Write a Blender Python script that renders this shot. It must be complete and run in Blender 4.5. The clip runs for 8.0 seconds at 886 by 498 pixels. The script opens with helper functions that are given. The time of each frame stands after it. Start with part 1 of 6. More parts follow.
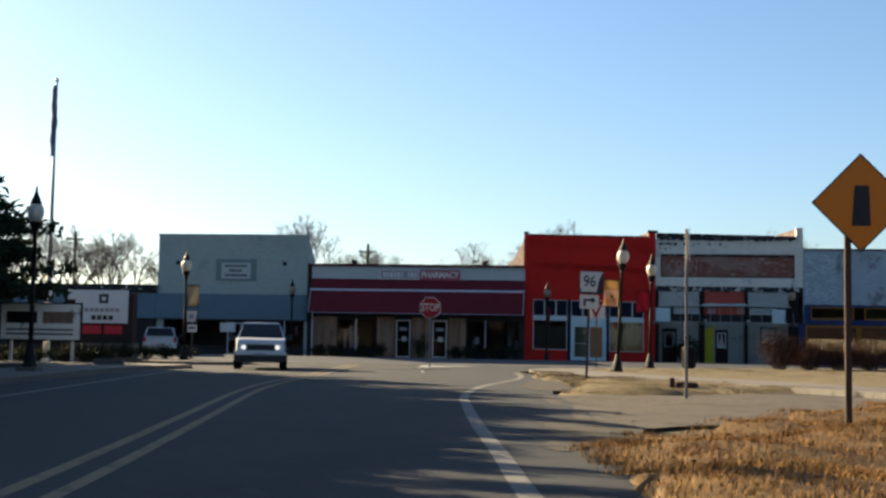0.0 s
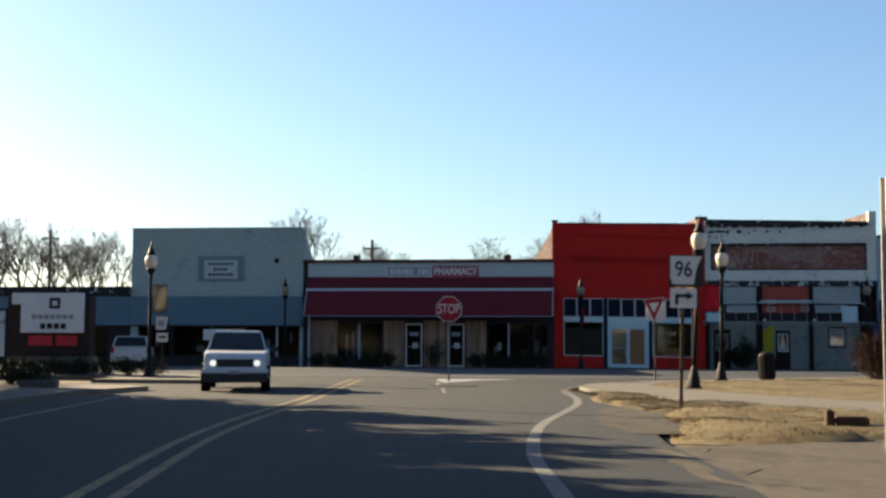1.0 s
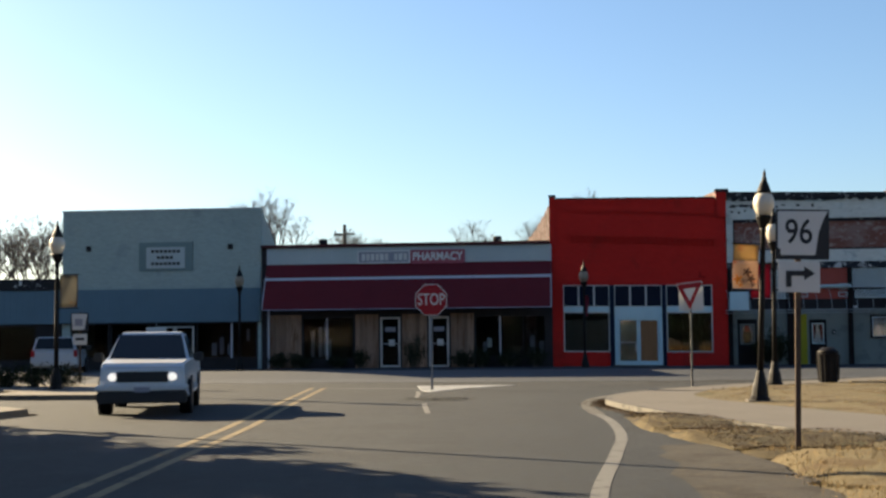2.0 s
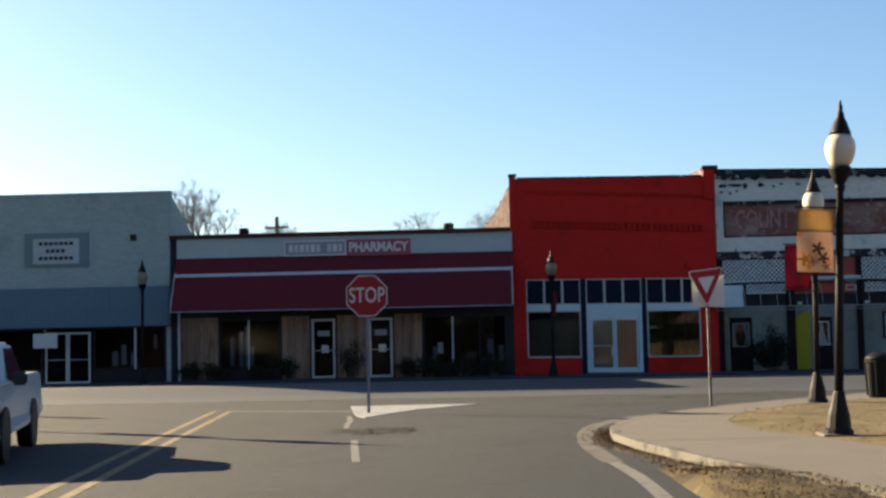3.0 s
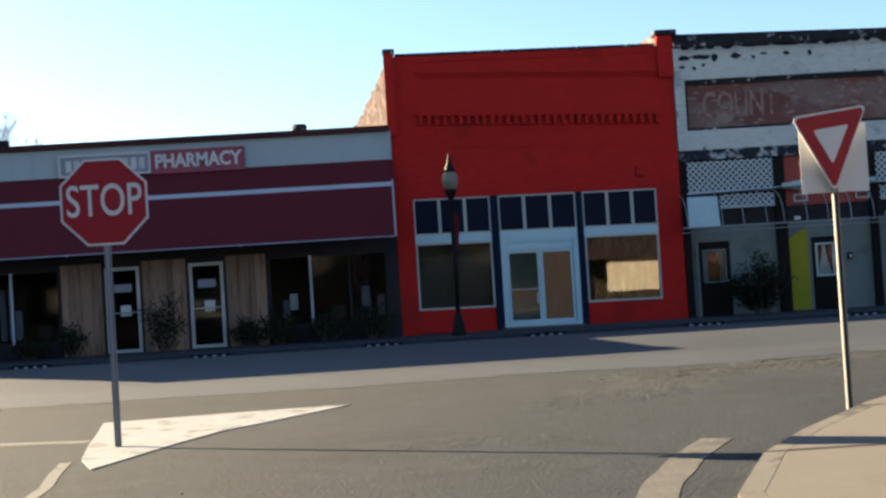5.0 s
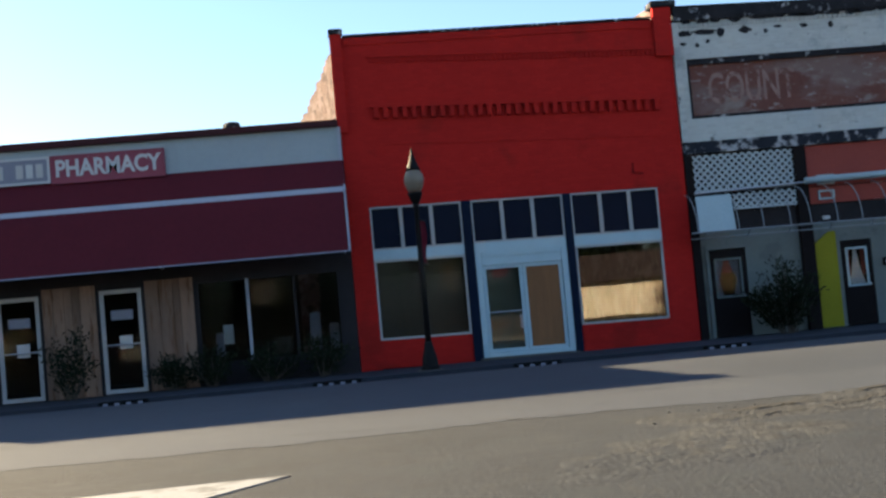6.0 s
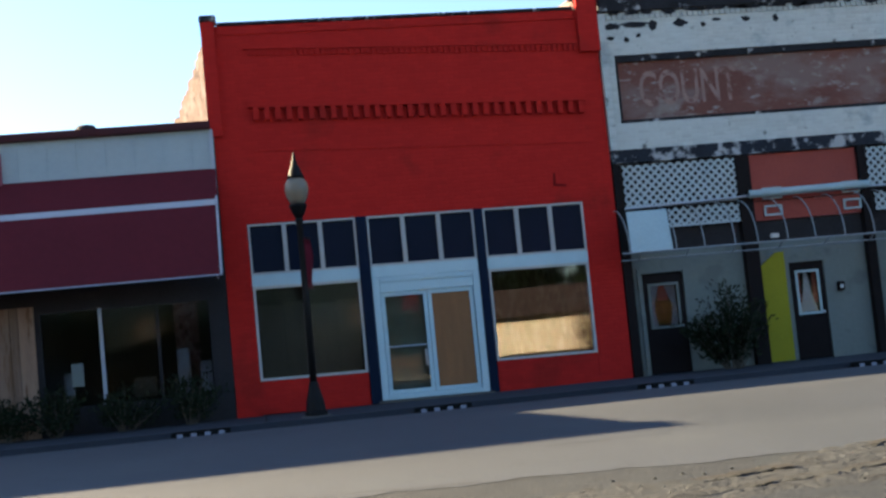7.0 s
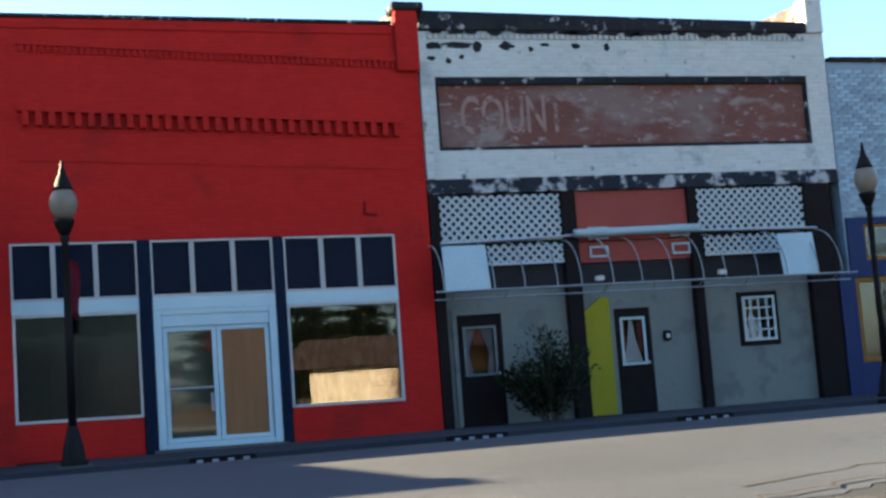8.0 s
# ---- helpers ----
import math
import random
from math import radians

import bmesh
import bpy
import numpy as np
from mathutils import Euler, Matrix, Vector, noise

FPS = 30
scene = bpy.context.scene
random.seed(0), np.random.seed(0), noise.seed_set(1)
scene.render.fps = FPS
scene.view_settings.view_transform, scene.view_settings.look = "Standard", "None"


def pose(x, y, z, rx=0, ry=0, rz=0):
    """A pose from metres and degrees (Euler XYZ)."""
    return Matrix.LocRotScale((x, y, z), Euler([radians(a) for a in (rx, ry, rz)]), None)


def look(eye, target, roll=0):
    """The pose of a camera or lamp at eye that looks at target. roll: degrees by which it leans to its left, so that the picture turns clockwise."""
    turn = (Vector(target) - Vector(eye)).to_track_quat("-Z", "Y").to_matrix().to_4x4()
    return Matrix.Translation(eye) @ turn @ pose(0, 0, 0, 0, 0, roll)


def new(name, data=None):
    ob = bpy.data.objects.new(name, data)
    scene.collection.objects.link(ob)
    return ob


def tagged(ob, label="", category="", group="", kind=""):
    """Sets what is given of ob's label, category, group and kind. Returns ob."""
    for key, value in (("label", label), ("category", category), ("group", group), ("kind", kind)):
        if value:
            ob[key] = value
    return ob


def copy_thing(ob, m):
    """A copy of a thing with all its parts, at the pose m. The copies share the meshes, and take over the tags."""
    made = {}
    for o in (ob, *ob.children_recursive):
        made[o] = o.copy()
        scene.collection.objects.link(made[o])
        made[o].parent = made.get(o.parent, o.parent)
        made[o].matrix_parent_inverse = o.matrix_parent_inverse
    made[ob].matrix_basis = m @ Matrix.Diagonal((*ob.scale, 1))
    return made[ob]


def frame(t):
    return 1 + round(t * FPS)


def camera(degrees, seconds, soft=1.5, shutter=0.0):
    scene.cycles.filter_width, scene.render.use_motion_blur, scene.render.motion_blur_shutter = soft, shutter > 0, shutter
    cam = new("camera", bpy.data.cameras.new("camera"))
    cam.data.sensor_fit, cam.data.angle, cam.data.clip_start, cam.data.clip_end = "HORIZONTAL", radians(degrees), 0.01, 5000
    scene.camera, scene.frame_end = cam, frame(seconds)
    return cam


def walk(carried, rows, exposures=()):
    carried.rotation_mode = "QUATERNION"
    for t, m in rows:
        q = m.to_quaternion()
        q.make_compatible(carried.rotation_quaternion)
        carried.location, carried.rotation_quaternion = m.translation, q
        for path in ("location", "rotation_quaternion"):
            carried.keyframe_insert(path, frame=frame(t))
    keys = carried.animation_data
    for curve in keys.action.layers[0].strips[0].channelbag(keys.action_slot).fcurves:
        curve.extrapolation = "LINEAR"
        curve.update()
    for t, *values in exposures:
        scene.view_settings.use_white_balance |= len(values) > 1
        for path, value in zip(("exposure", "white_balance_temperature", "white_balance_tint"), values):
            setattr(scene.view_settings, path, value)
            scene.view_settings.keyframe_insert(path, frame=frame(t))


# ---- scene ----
cam = camera(38.4, 8.0, soft=2.65)
PATH = [
    (0, (5.838, -11.768, 1.004), (5.616, -9.786, 1.151), 0.95),
    (0.5, (5.030, -6.679, 1.187), (4.800, -4.698, 1.336), 0.71),
    (1, (4.227, -2.312, 1.266), (3.998, -0.330, 1.415), 0.24),
    (2.5, (2.919, 10.332, 1.562), (2.748, 12.320, 1.693), -1.12),
    (3, (2.585, 14.264, 1.583), (2.472, 16.257, 1.719), -1.17),
    (3.5, (2.288, 18.312, 1.652), (2.236, 20.309, 1.764), -1.38),
    (4, (2.217, 21.773, 1.643), (2.227, 23.772, 1.683), -1.77),
    (4.5, (2.263, 24.961, 1.587), (2.312, 26.960, 1.626), -2.57),
    (6, (2.224, 33.324, 1.207), (2.388, 35.315, 1.306), -5.16),
    (6.5, (2.656, 35.358, 1.149), (2.863, 37.343, 1.274), -5.50),
    (7, (3.022, 37.121, 1.081), (3.316, 39.094, 1.229), -5.54),
    (7.5, (3.397, 38.442, 1.028), (3.813, 40.392, 1.190), -5.05),
    (8, (3.896, 39.308, 0.886), (4.455, 41.217, 1.096), -4.21),
]
walk(cam, [(t, look(eye, target, roll)) for t, eye, target, roll in PATH],
     [(0, 1.95), (2.5, 1.94), (4.0, 2.26), (4.6, 2.42), (6.0, 2.56), (6.5, 2.6), (7.0, 2.88), (7.5, 3.29), (8.0, 3.22)])

# ---- world, sun, exposure ----
SUN_AZ, SUN_EL = 31.0, 19.4   # degrees: low sun beyond the shop row, to the north-west
light_dir = Vector((math.cos(radians(SUN_AZ)) * math.cos(radians(SUN_EL)), -math.sin(radians(SUN_AZ)) * math.cos(radians(SUN_EL)), -math.sin(radians(SUN_EL))))
world = bpy.data.worlds.new("sky")
scene.world = world
world.use_nodes = True
wn, wl = world.node_tree.nodes, world.node_tree.links
sky = wn.new("ShaderNodeTexSky")
sky.sky_type = "NISHITA"
sky.sun_disc = False
sky.sun_elevation = radians(SUN_EL)
sky.sun_rotation = radians(-90.0 + SUN_AZ)
sky.air_density, sky.dust_density, sky.ozone_density = 1.0, 0.9, 3.8
wn["Background"].inputs["Strength"].default_value = 0.0505
haze = wn.new("ShaderNodeMix")   # thin high haze pales the blue
haze.data_type, haze.blend_type = "RGBA", "ADD"
haze.inputs["Factor"].default_value = 1.0
haze.inputs["B"].default_value = (0.05, 0.06, 0.06, 1)
wl.new(sky.outputs["Color"], haze.inputs["A"])
wl.new(haze.outputs["Result"], wn["Background"].inputs["Color"])
sun = new("sun", bpy.data.lights.new("sun", "SUN"))
sun.data.energy, sun.data.angle, sun.data.color = 6.7, radians(0.3), (1.0, 0.79, 0.50)
sun.matrix_world = look((-60, 90, 50), Vector((-60, 90, 50)) + light_dir)


# ---- materials ----
def mat(name, base, rough=0.75, var=0.2, scale=1.5, bump=0.15, metal=0.0, spec=0.22, stain=None, brick=None, ribs=0.0, transmission=0.0, per_object=0.0, stretch=(1, 1, 1), grain=None):
    """Two scales of tone, stains with a shape of their own, fine relief, brick joints or vertical ribs as relief."""
    m = bpy.data.materials.new(name)
    m.use_nodes = True
    n, l = m.node_tree.nodes, m.node_tree.links
    b = n["Principled BSDF"]
    b.inputs["Roughness"].default_value, b.inputs["Metallic"].default_value = rough, metal
    b.inputs["Specular IOR Level"].default_value = spec
    b.inputs["Transmission Weight"].default_value = transmission
    co = n.new("ShaderNodeTexCoord")
    mp = n.new("ShaderNodeMapping")
    mp.inputs["Scale"].default_value = stretch
    l.new(co.outputs["Object"], mp.inputs["Vector"])

    def noise_at(s, detail):
        t = n.new("ShaderNodeTexNoise")
        t.inputs["Scale"].default_value, t.inputs["Detail"].default_value, t.inputs["Roughness"].default_value = s, detail, 0.6
        l.new(mp.outputs["Vector"], t.inputs["Vector"])
        return t

    big, fine = noise_at(scale, 4), noise_at(grain or scale * 14, 6)
    add = n.new("ShaderNodeMath")
    add.operation = "MULTIPLY_ADD"
    add.inputs[1].default_value = 0.55
    l.new(big.outputs["Fac"], add.inputs[0])
    half = n.new("ShaderNodeMath")
    half.operation = "MULTIPLY"
    half.inputs[1].default_value = 0.45
    l.new(fine.outputs["Fac"], half.inputs[0])
    l.new(half.outputs[0], add.inputs[2])
    tone = add.outputs[0]
    if per_object:
        info = n.new("ShaderNodeObjectInfo")
        geo = n.new("ShaderNodeNewGeometry")
        s = n.new("ShaderNodeMath")
        s.operation = "ADD"
        l.new(info.outputs["Random"], s.inputs[0])
        l.new(geo.outputs["Random Per Island"], s.inputs[1])
        fr = n.new("ShaderNodeMath")
        fr.operation = "FRACT"
        l.new(s.outputs[0], fr.inputs[0])
        ma = n.new("ShaderNodeMath")
        ma.operation = "MULTIPLY_ADD"
        ma.inputs[1].default_value = per_object
        l.new(fr.outputs[0], ma.inputs[0])
        l.new(tone, ma.inputs[2])
        sub = n.new("ShaderNodeMath")
        sub.operation = "SUBTRACT"
        sub.inputs[1].default_value = per_object / 2
        l.new(ma.outputs[0], sub.inputs[0])
        tone = sub.outputs[0]
    ramp = n.new("ShaderNodeValToRGB")
    ramp.color_ramp.elements[0].position, ramp.color_ramp.elements[1].position = 0.28, 0.72
    ramp.color_ramp.elements[0].color = (*[c * (1 - var) for c in base], 1)
    ramp.color_ramp.elements[1].color = (*[min(1, c * (1 + var)) for c in base], 1)
    l.new(tone, ramp.inputs["Fac"])
    colour = ramp.outputs["Color"]
    for colour2, amount, s in (stain or []):
        t = noise_at(s, 8)
        r = n.new("ShaderNodeValToRGB")
        r.color_ramp.elements[0].position, r.color_ramp.elements[1].position = 0.62 - amount * 0.3, 0.70 - amount * 0.3
        l.new(t.outputs["Fac"], r.inputs["Fac"])
        mx = n.new("ShaderNodeMix")
        mx.data_type = "RGBA"
        l.new(r.outputs["Color"], mx.inputs["Factor"])
        l.new(colour, mx.inputs["A"])
        mx.inputs["B"].default_value = (*colour2, 1)
        colour = mx.outputs["Result"]
    height = fine.outputs["Fac"]
    if brick or ribs:
        sep = n.new("ShaderNodeSeparateXYZ")
        l.new(co.outputs["Object"], sep.inputs[0])
        xy = n.new("ShaderNodeMath")
        xy.operation = "ADD"
        l.new(sep.outputs["X"], xy.inputs[0])
        l.new(sep.outputs["Y"], xy.inputs[1])
        com = n.new("ShaderNodeCombineXYZ")
        l.new(xy.outputs[0], com.inputs["X"])
        l.new(sep.outputs["Z"], com.inputs["Y"])
    if brick:
        tx = n.new("ShaderNodeTexBrick")
        tx.inputs["Scale"].default_value = 1.0
        tx.inputs["Brick Width"].default_value, tx.inputs["Row Height"].default_value, tx.inputs["Mortar Size"].default_value = 0.21, 0.075, 0.009
        tx.inputs["Mortar Smooth"].default_value = 0.4
        tx.inputs["Color1"].default_value, tx.inputs["Color2"].default_value = (1, 1, 1, 1), (0.82, 0.8, 0.8, 1)
        tx.inputs["Mortar"].default_value = (*brick, 1)
        l.new(com.outputs[0], tx.inputs["Vector"])
        mx = n.new("ShaderNodeMix")
        mx.data_type, mx.blend_type = "RGBA", "MULTIPLY"
        mx.inputs["Factor"].default_value = 0.7
        l.new(colour, mx.inputs["A"])
        l.new(tx.outputs["Color"], mx.inputs["B"])
        colour = mx.outputs["Result"]
        inv = n.new("ShaderNodeMath")
        inv.operation = "MULTIPLY_ADD"
        inv.inputs[1].default_value = -1.6
        l.new(tx.outputs["Fac"], inv.inputs[0])
        l.new(fine.outputs["Fac"], inv.inputs[2])
        height = inv.outputs[0]
    l.new(colour, b.inputs["Base Color"])
    if bump:
        bp = n.new("ShaderNodeBump")
        bp.inputs["Strength"].default_value, bp.inputs["Distance"].default_value = min(1.0, bump), 0.02
        l.new(height, bp.inputs["Height"])
        l.new(bp.outputs["Normal"], b.inputs["Normal"])
    return m


def glass_mat(name, tint, rough=0.02, ior=1.5):
    m = bpy.data.materials.new(name)
    m.use_nodes = True
    b = m.node_tree.nodes["Principled BSDF"]
    b.inputs["Base Color"].default_value = (*tint, 1)
    b.inputs["Roughness"].default_value = rough
    b.inputs["Transmission Weight"].default_value = 1.0
    b.inputs["IOR"].default_value = ior
    return m


ASPHALT = mat("asphalt", (0.0142, 0.0181, 0.0233), 0.9, 0.36, 0.22, 0.9, stain=[((0.0102, 0.0132, 0.0173), 0.30, 0.35), ((0.0175, 0.0213, 0.0261), 0.26, 0.6), ((0.0149, 0.0201, 0.0249), 0.25, 1.3), ((0.0096, 0.0120, 0.0149), 0.12, 2.2), ((0.0108, 0.0138, 0.0175), 0.18, 5.0), ((0.0200, 0.0227, 0.0257), 0.16, 3.4), ((0.0204, 0.0238, 0.0287), 0.14, 11.0)], grain=22)
PALE_ASPHALT = mat("pale_worn_asphalt", (0.0223, 0.0279, 0.0360), 0.68, 0.25, 0.25, 0.5, spec=0.5, stain=[((0.0184, 0.0236, 0.0305), 0.30, 0.3), ((0.0256, 0.0314, 0.0385), 0.28, 0.5), ((0.0171, 0.0214, 0.0280), 0.16, 3.0)], grain=26)
ROUGH_ASPHALT = mat("crumbled_asphalt", (0.0217, 0.0246, 0.0275), 0.95, 0.5, 1.4, 1.0, stain=[((0.0123, 0.0136, 0.0149), 0.28, 2.6), ((0.0281, 0.0303, 0.0316), 0.3, 4.5)], grain=22)
PATCH = mat("broken_asphalt", (0.0216, 0.0254, 0.0258), 0.95, 0.35, 2.5, 1.0, stain=[((0.0120, 0.0141, 0.0142), 0.30, 3.0), ((0.0288, 0.0316, 0.0301), 0.25, 4)], grain=30)
CRACK = mat("road_crack", (0.02, 0.018, 0.016), 0.95, 0.3, 4, 0.4)
YELLOW = mat("road_paint_yellow", (0.1464, 0.1132, 0.0617), 0.85, 0.2, 2, 0.3, stain=[((0.0712, 0.0602, 0.0411), 0.3, 3)])
WHITE_LINE = mat("road_paint_white", (0.1075, 0.1075, 0.1044), 0.85, 0.16, 2, 0.3, stain=[((0.0602, 0.0596, 0.0583), 0.22, 3.5)])
CONCRETE = mat("concrete_pavement", (0.1000, 0.0913, 0.0807), 0.9, 0.12, 0.7, 0.25, stain=[((0.0930, 0.0845, 0.0748), 0.25, 0.8)], per_object=0.05, grain=30)
KERB = mat("kerb_concrete", (0.0968, 0.0918, 0.0826), 0.9, 0.16, 1.5, 0.3, stain=[((0.0502, 0.0480, 0.0453), 0.35, 2.5)])
ISLAND = mat("white_painted_concrete", (0.1879, 0.2000, 0.2116), 0.85, 0.14, 1.5, 0.3, stain=[((0.1073, 0.1105, 0.1126), 0.3, 3.2)])
GRAVEL = mat("gravel_drive", (0.0611, 0.0532, 0.0442), 0.95, 0.35, 0.5, 1.0, stain=[((0.0440, 0.0362, 0.0274), 0.34, 0.45), ((0.0336, 0.0292, 0.0243), 0.22, 1.3), ((0.0826, 0.0719, 0.0597), 0.16, 6.0)], grain=30)
GOLD_GRASS = mat("golden_dry_lawn", (0.0954, 0.0745, 0.0374), 0.95, 0.3, 0.9, 0.8, stain=[((0.0647, 0.0432, 0.0192), 0.35, 1.1), ((0.1148, 0.0952, 0.0527), 0.3, 2.6), ((0.0485, 0.0485, 0.0223), 0.12, 0.7)], grain=24)
VERGE = mat("olive_brown_verge", (0.0520, 0.0400, 0.0190), 0.95, 0.35, 1.2, 0.9, stain=[((0.0280, 0.0205, 0.0110), 0.35, 1.3), ((0.0780, 0.0600, 0.0270), 0.28, 2.2), ((0.0400, 0.0390, 0.0170), 0.18, 0.8)], grain=24)
DRY_GRASS = mat("dry_grass", (0.0884, 0.0527, 0.0171), 0.95, 0.35, 0.9, 0.9, stain=[((0.0505, 0.0245, 0.0082), 0.45, 1.4), ((0.1053, 0.0675, 0.0253), 0.3, 2.6)], grain=24)
FIELD = mat("far_field", (0.0868, 0.0651, 0.0369), 0.95, 0.3, 0.05, 0.3, stain=[((0.0868, 0.0781, 0.0516), 0.4, 0.09)])
BLADE = mat("straw_blades", (0.1650, 0.1134, 0.0476), 0.9, 0.6, 1.2, 0.0, per_object=0.5)
WORN_LINE = mat("worn_broad_line", (0.0728, 0.0704, 0.0649), 0.9, 0.3, 1.2, 0.4, stain=[((0.0475, 0.0459, 0.0420), 0.34, 2.2), ((0.0870, 0.0831, 0.0760), 0.2, 5.0)])
DIRT = mat("gutter_dirt", (0.0520, 0.0390, 0.0255), 0.95, 0.35, 1.6, 0.8, stain=[((0.0220, 0.0168, 0.0119), 0.35, 2.5), ((0.0600, 0.0441, 0.0286), 0.25, 5)], grain=26)
BLADE_RUST = mat("rusty_straw_blades", (0.170, 0.088, 0.024), 0.9, 0.6, 0.8, 0.0, per_object=0.5)
DIRT_PALE = mat("bare_earth", (0.0360, 0.0328, 0.0281), 0.95, 0.35, 1.2, 0.9, stain=[((0.0225, 0.0195, 0.0153), 0.35, 1.8), ((0.0465, 0.0390, 0.0289), 0.25, 4)], grain=26)
LEAF_LITTER = mat("brown_leaves", (0.046, 0.029, 0.0155), 0.9, 0.5, 3, 0.2, per_object=0.3, spec=0.04)
RED_BRICK = mat("red_painted_brick", (0.43, 0.0175, 0.014), 0.7, 0.10, 0.5, 0.3, spec=0.08, brick=(0.82, 0.8, 0.8), stain=[((0.33, 0.017, 0.013), 0.2, 0.8)])
RUBBLE_WALL = mat("crumbling_pale_brick", (0.0723, 0.0481, 0.0455), 0.95, 0.45, 2.2, 1.0, brick=(1.0, 0.9, 0.85), stain=[((0.1004, 0.0771, 0.0794), 0.40, 3.0), ((0.0301, 0.0190, 0.0186), 0.28, 5.1)])
PINK_WASH = mat("faded_pink_paint", (0.1530, 0.0585, 0.0504), 0.85, 0.2, 2, 0.2)
DARK_RED = mat("bare_dark_red_brick", (0.16, 0.008, 0.008), 0.8, 0.2, 3, 0.3, spec=0.05)
RAW_BRICK = mat("weathered_brick", (0.110, 0.072, 0.066), 0.9, 0.4, 1.6, 1.0, brick=(1.0, 0.95, 0.92), stain=[((0.17, 0.14, 0.14), 0.42, 2.6), ((0.05, 0.03, 0.028), 0.3, 4.1)])
WHITE_BRICK = mat("white_painted_brick", (0.505, 0.520, 0.490), 0.8, 0.10, 0.6, 0.4, brick=(0.90, 0.93, 0.92), stain=[((0.3523, 0.3748, 0.3650), 0.2, 1.2), ((0.1364, 0.1330, 0.1197), 0.02, 3.5)])
BLUE_BRICK = mat("pale_blue_painted_brick", (0.2537, 0.3413, 0.4000), 0.8, 0.12, 0.8, 0.5, brick=(0.8496, 0.7560, 0.7400), stain=[((0.1534, 0.1733, 0.2000), 0.34, 1.1)])
BLUE_PAINT = mat("chipped_pale_blue_paint", (0.2537, 0.3413, 0.4000), 0.8, 0.3, 0.8, 0.4, per_object=0.4, stain=[((0.1416, 0.1575, 0.1800), 0.26, 1.1)])
TAR = mat("black_tarred_coping", (0.022, 0.022, 0.025), 0.85, 0.5, 2.5, 0.6, stain=[((0.35, 0.35, 0.35), 0.12, 4.0)], spec=0.08)
PEELING = mat("peeling_dark_beam", (0.022, 0.025, 0.032), 0.8, 0.3, 2, 0.5, stain=[((0.36, 0.36, 0.36), 0.36, 3.0)], spec=0.08)
GHOST_SIGN = mat("faded_brown_sign_board", (0.150, 0.060, 0.046), 0.9, 0.22, 0.7, 0.3, stain=[((0.185, 0.120, 0.104), 0.40, 0.28), ((0.230, 0.175, 0.155), 0.20, 0.9), ((0.26, 0.22, 0.205), 0.10, 5.0)], stretch=(1, 1, 2.2))
GHOST_LETTER = mat("worn_letter_paint", (0.2601, 0.1676, 0.1436), 0.9, 0.25, 2, 0.2, stain=[((0.1541, 0.0766, 0.0613), 0.34, 5)])
STUCCO = mat("grey_painted_board", (0.1535, 0.1670, 0.1516), 0.85, 0.12, 1.0, 0.3, stain=[((0.1209, 0.1341, 0.1229), 0.25, 1.6)])
DARK_POST = mat("dark_brown_paint", (0.0135, 0.0105, 0.0105), 0.7, 0.3, 2, 0.3, spec=0.05)
LATTICE = mat("white_lattice", (0.41, 0.46, 0.465), 0.7, 0.1, 3, 0.1)
PINK = mat("faded_red_panel", (0.27, 0.056, 0.042), 0.8, 0.14, 1.2, 0.2)
SHEET = mat("pale_metal_sheet", (0.33, 0.42, 0.44), 0.5, 0.12, 1.5, 0.2, metal=0.2)
SILVER = mat("galvanised_metal", (0.375, 0.39, 0.405), 0.42, 0.15, 6, 0.1, metal=0.7)
AWNING_METAL = mat("dull_awning_metal", (0.24, 0.26, 0.27), 0.6, 0.25, 4, 0.1, metal=0.4)
YELLOW_PAINT = mat("yellow_painted_panel", (0.255, 0.225, 0.010), 0.7, 0.12, 1.5, 0.15)
BLUE_TRIM = mat("dark_blue_trim", (0.006, 0.012, 0.028), 0.85, 0.2, 2, 0.15, spec=0.1)
PALE_TRIM = mat("pale_blue_white_trim", (0.395, 0.52, 0.56), 0.55, 0.07, 2, 0.1)
CREAM_TRIM = mat("cream_window_trim", (0.44, 0.42, 0.4), 0.6, 0.1, 2, 0.1)
PLYWOOD = mat("plywood_sheet", (0.22, 0.1, 0.042), 0.7, 0.22, 1.2, 0.15, stretch=(6, 1, 0.7))
PAPER = mat("brown_window_paper", (0.0696, 0.0567, 0.0425), 0.85, 0.18, 0.8, 0.15)
MAROON = mat("maroon_awning_canvas", (0.088, 0.0080, 0.0140), 0.8, 0.14, 0.7, 0.2)
MAROON_TRIM = mat("dark_maroon_coping", (0.045, 0.007, 0.009), 0.6, 0.2, 1.5, 0.2)
FASCIA = mat("grey_metal_fascia", (0.3250, 0.3679, 0.3780), 0.55, 0.08, 1.0, 0.1)
STRIPE = mat("pale_canvas_stripe", (0.3617, 0.3715, 0.4105), 0.75, 0.08, 1.5, 0.1)
PLANK = mat("raw_wood_planks", (0.2145, 0.1325, 0.0926), 0.85, 0.35, 1.2, 0.4, stretch=(5, 5, 0.5), per_object=0.35, stain=[((0.1357, 0.0708, 0.0396), 0.25, 2.5)])
GREY_WALL = mat("pale_grey_green_brick", (0.268, 0.325, 0.315), 0.85, 0.09, 0.5, 0.3, brick=(0.93, 0.93, 0.93), stain=[((0.225, 0.268, 0.27), 0.2, 0.8)])
SIDING = mat("slate_blue_metal_siding", (0.0814, 0.1386, 0.1826), 0.5, 0.08, 0.8, 0.1, metal=0.1)
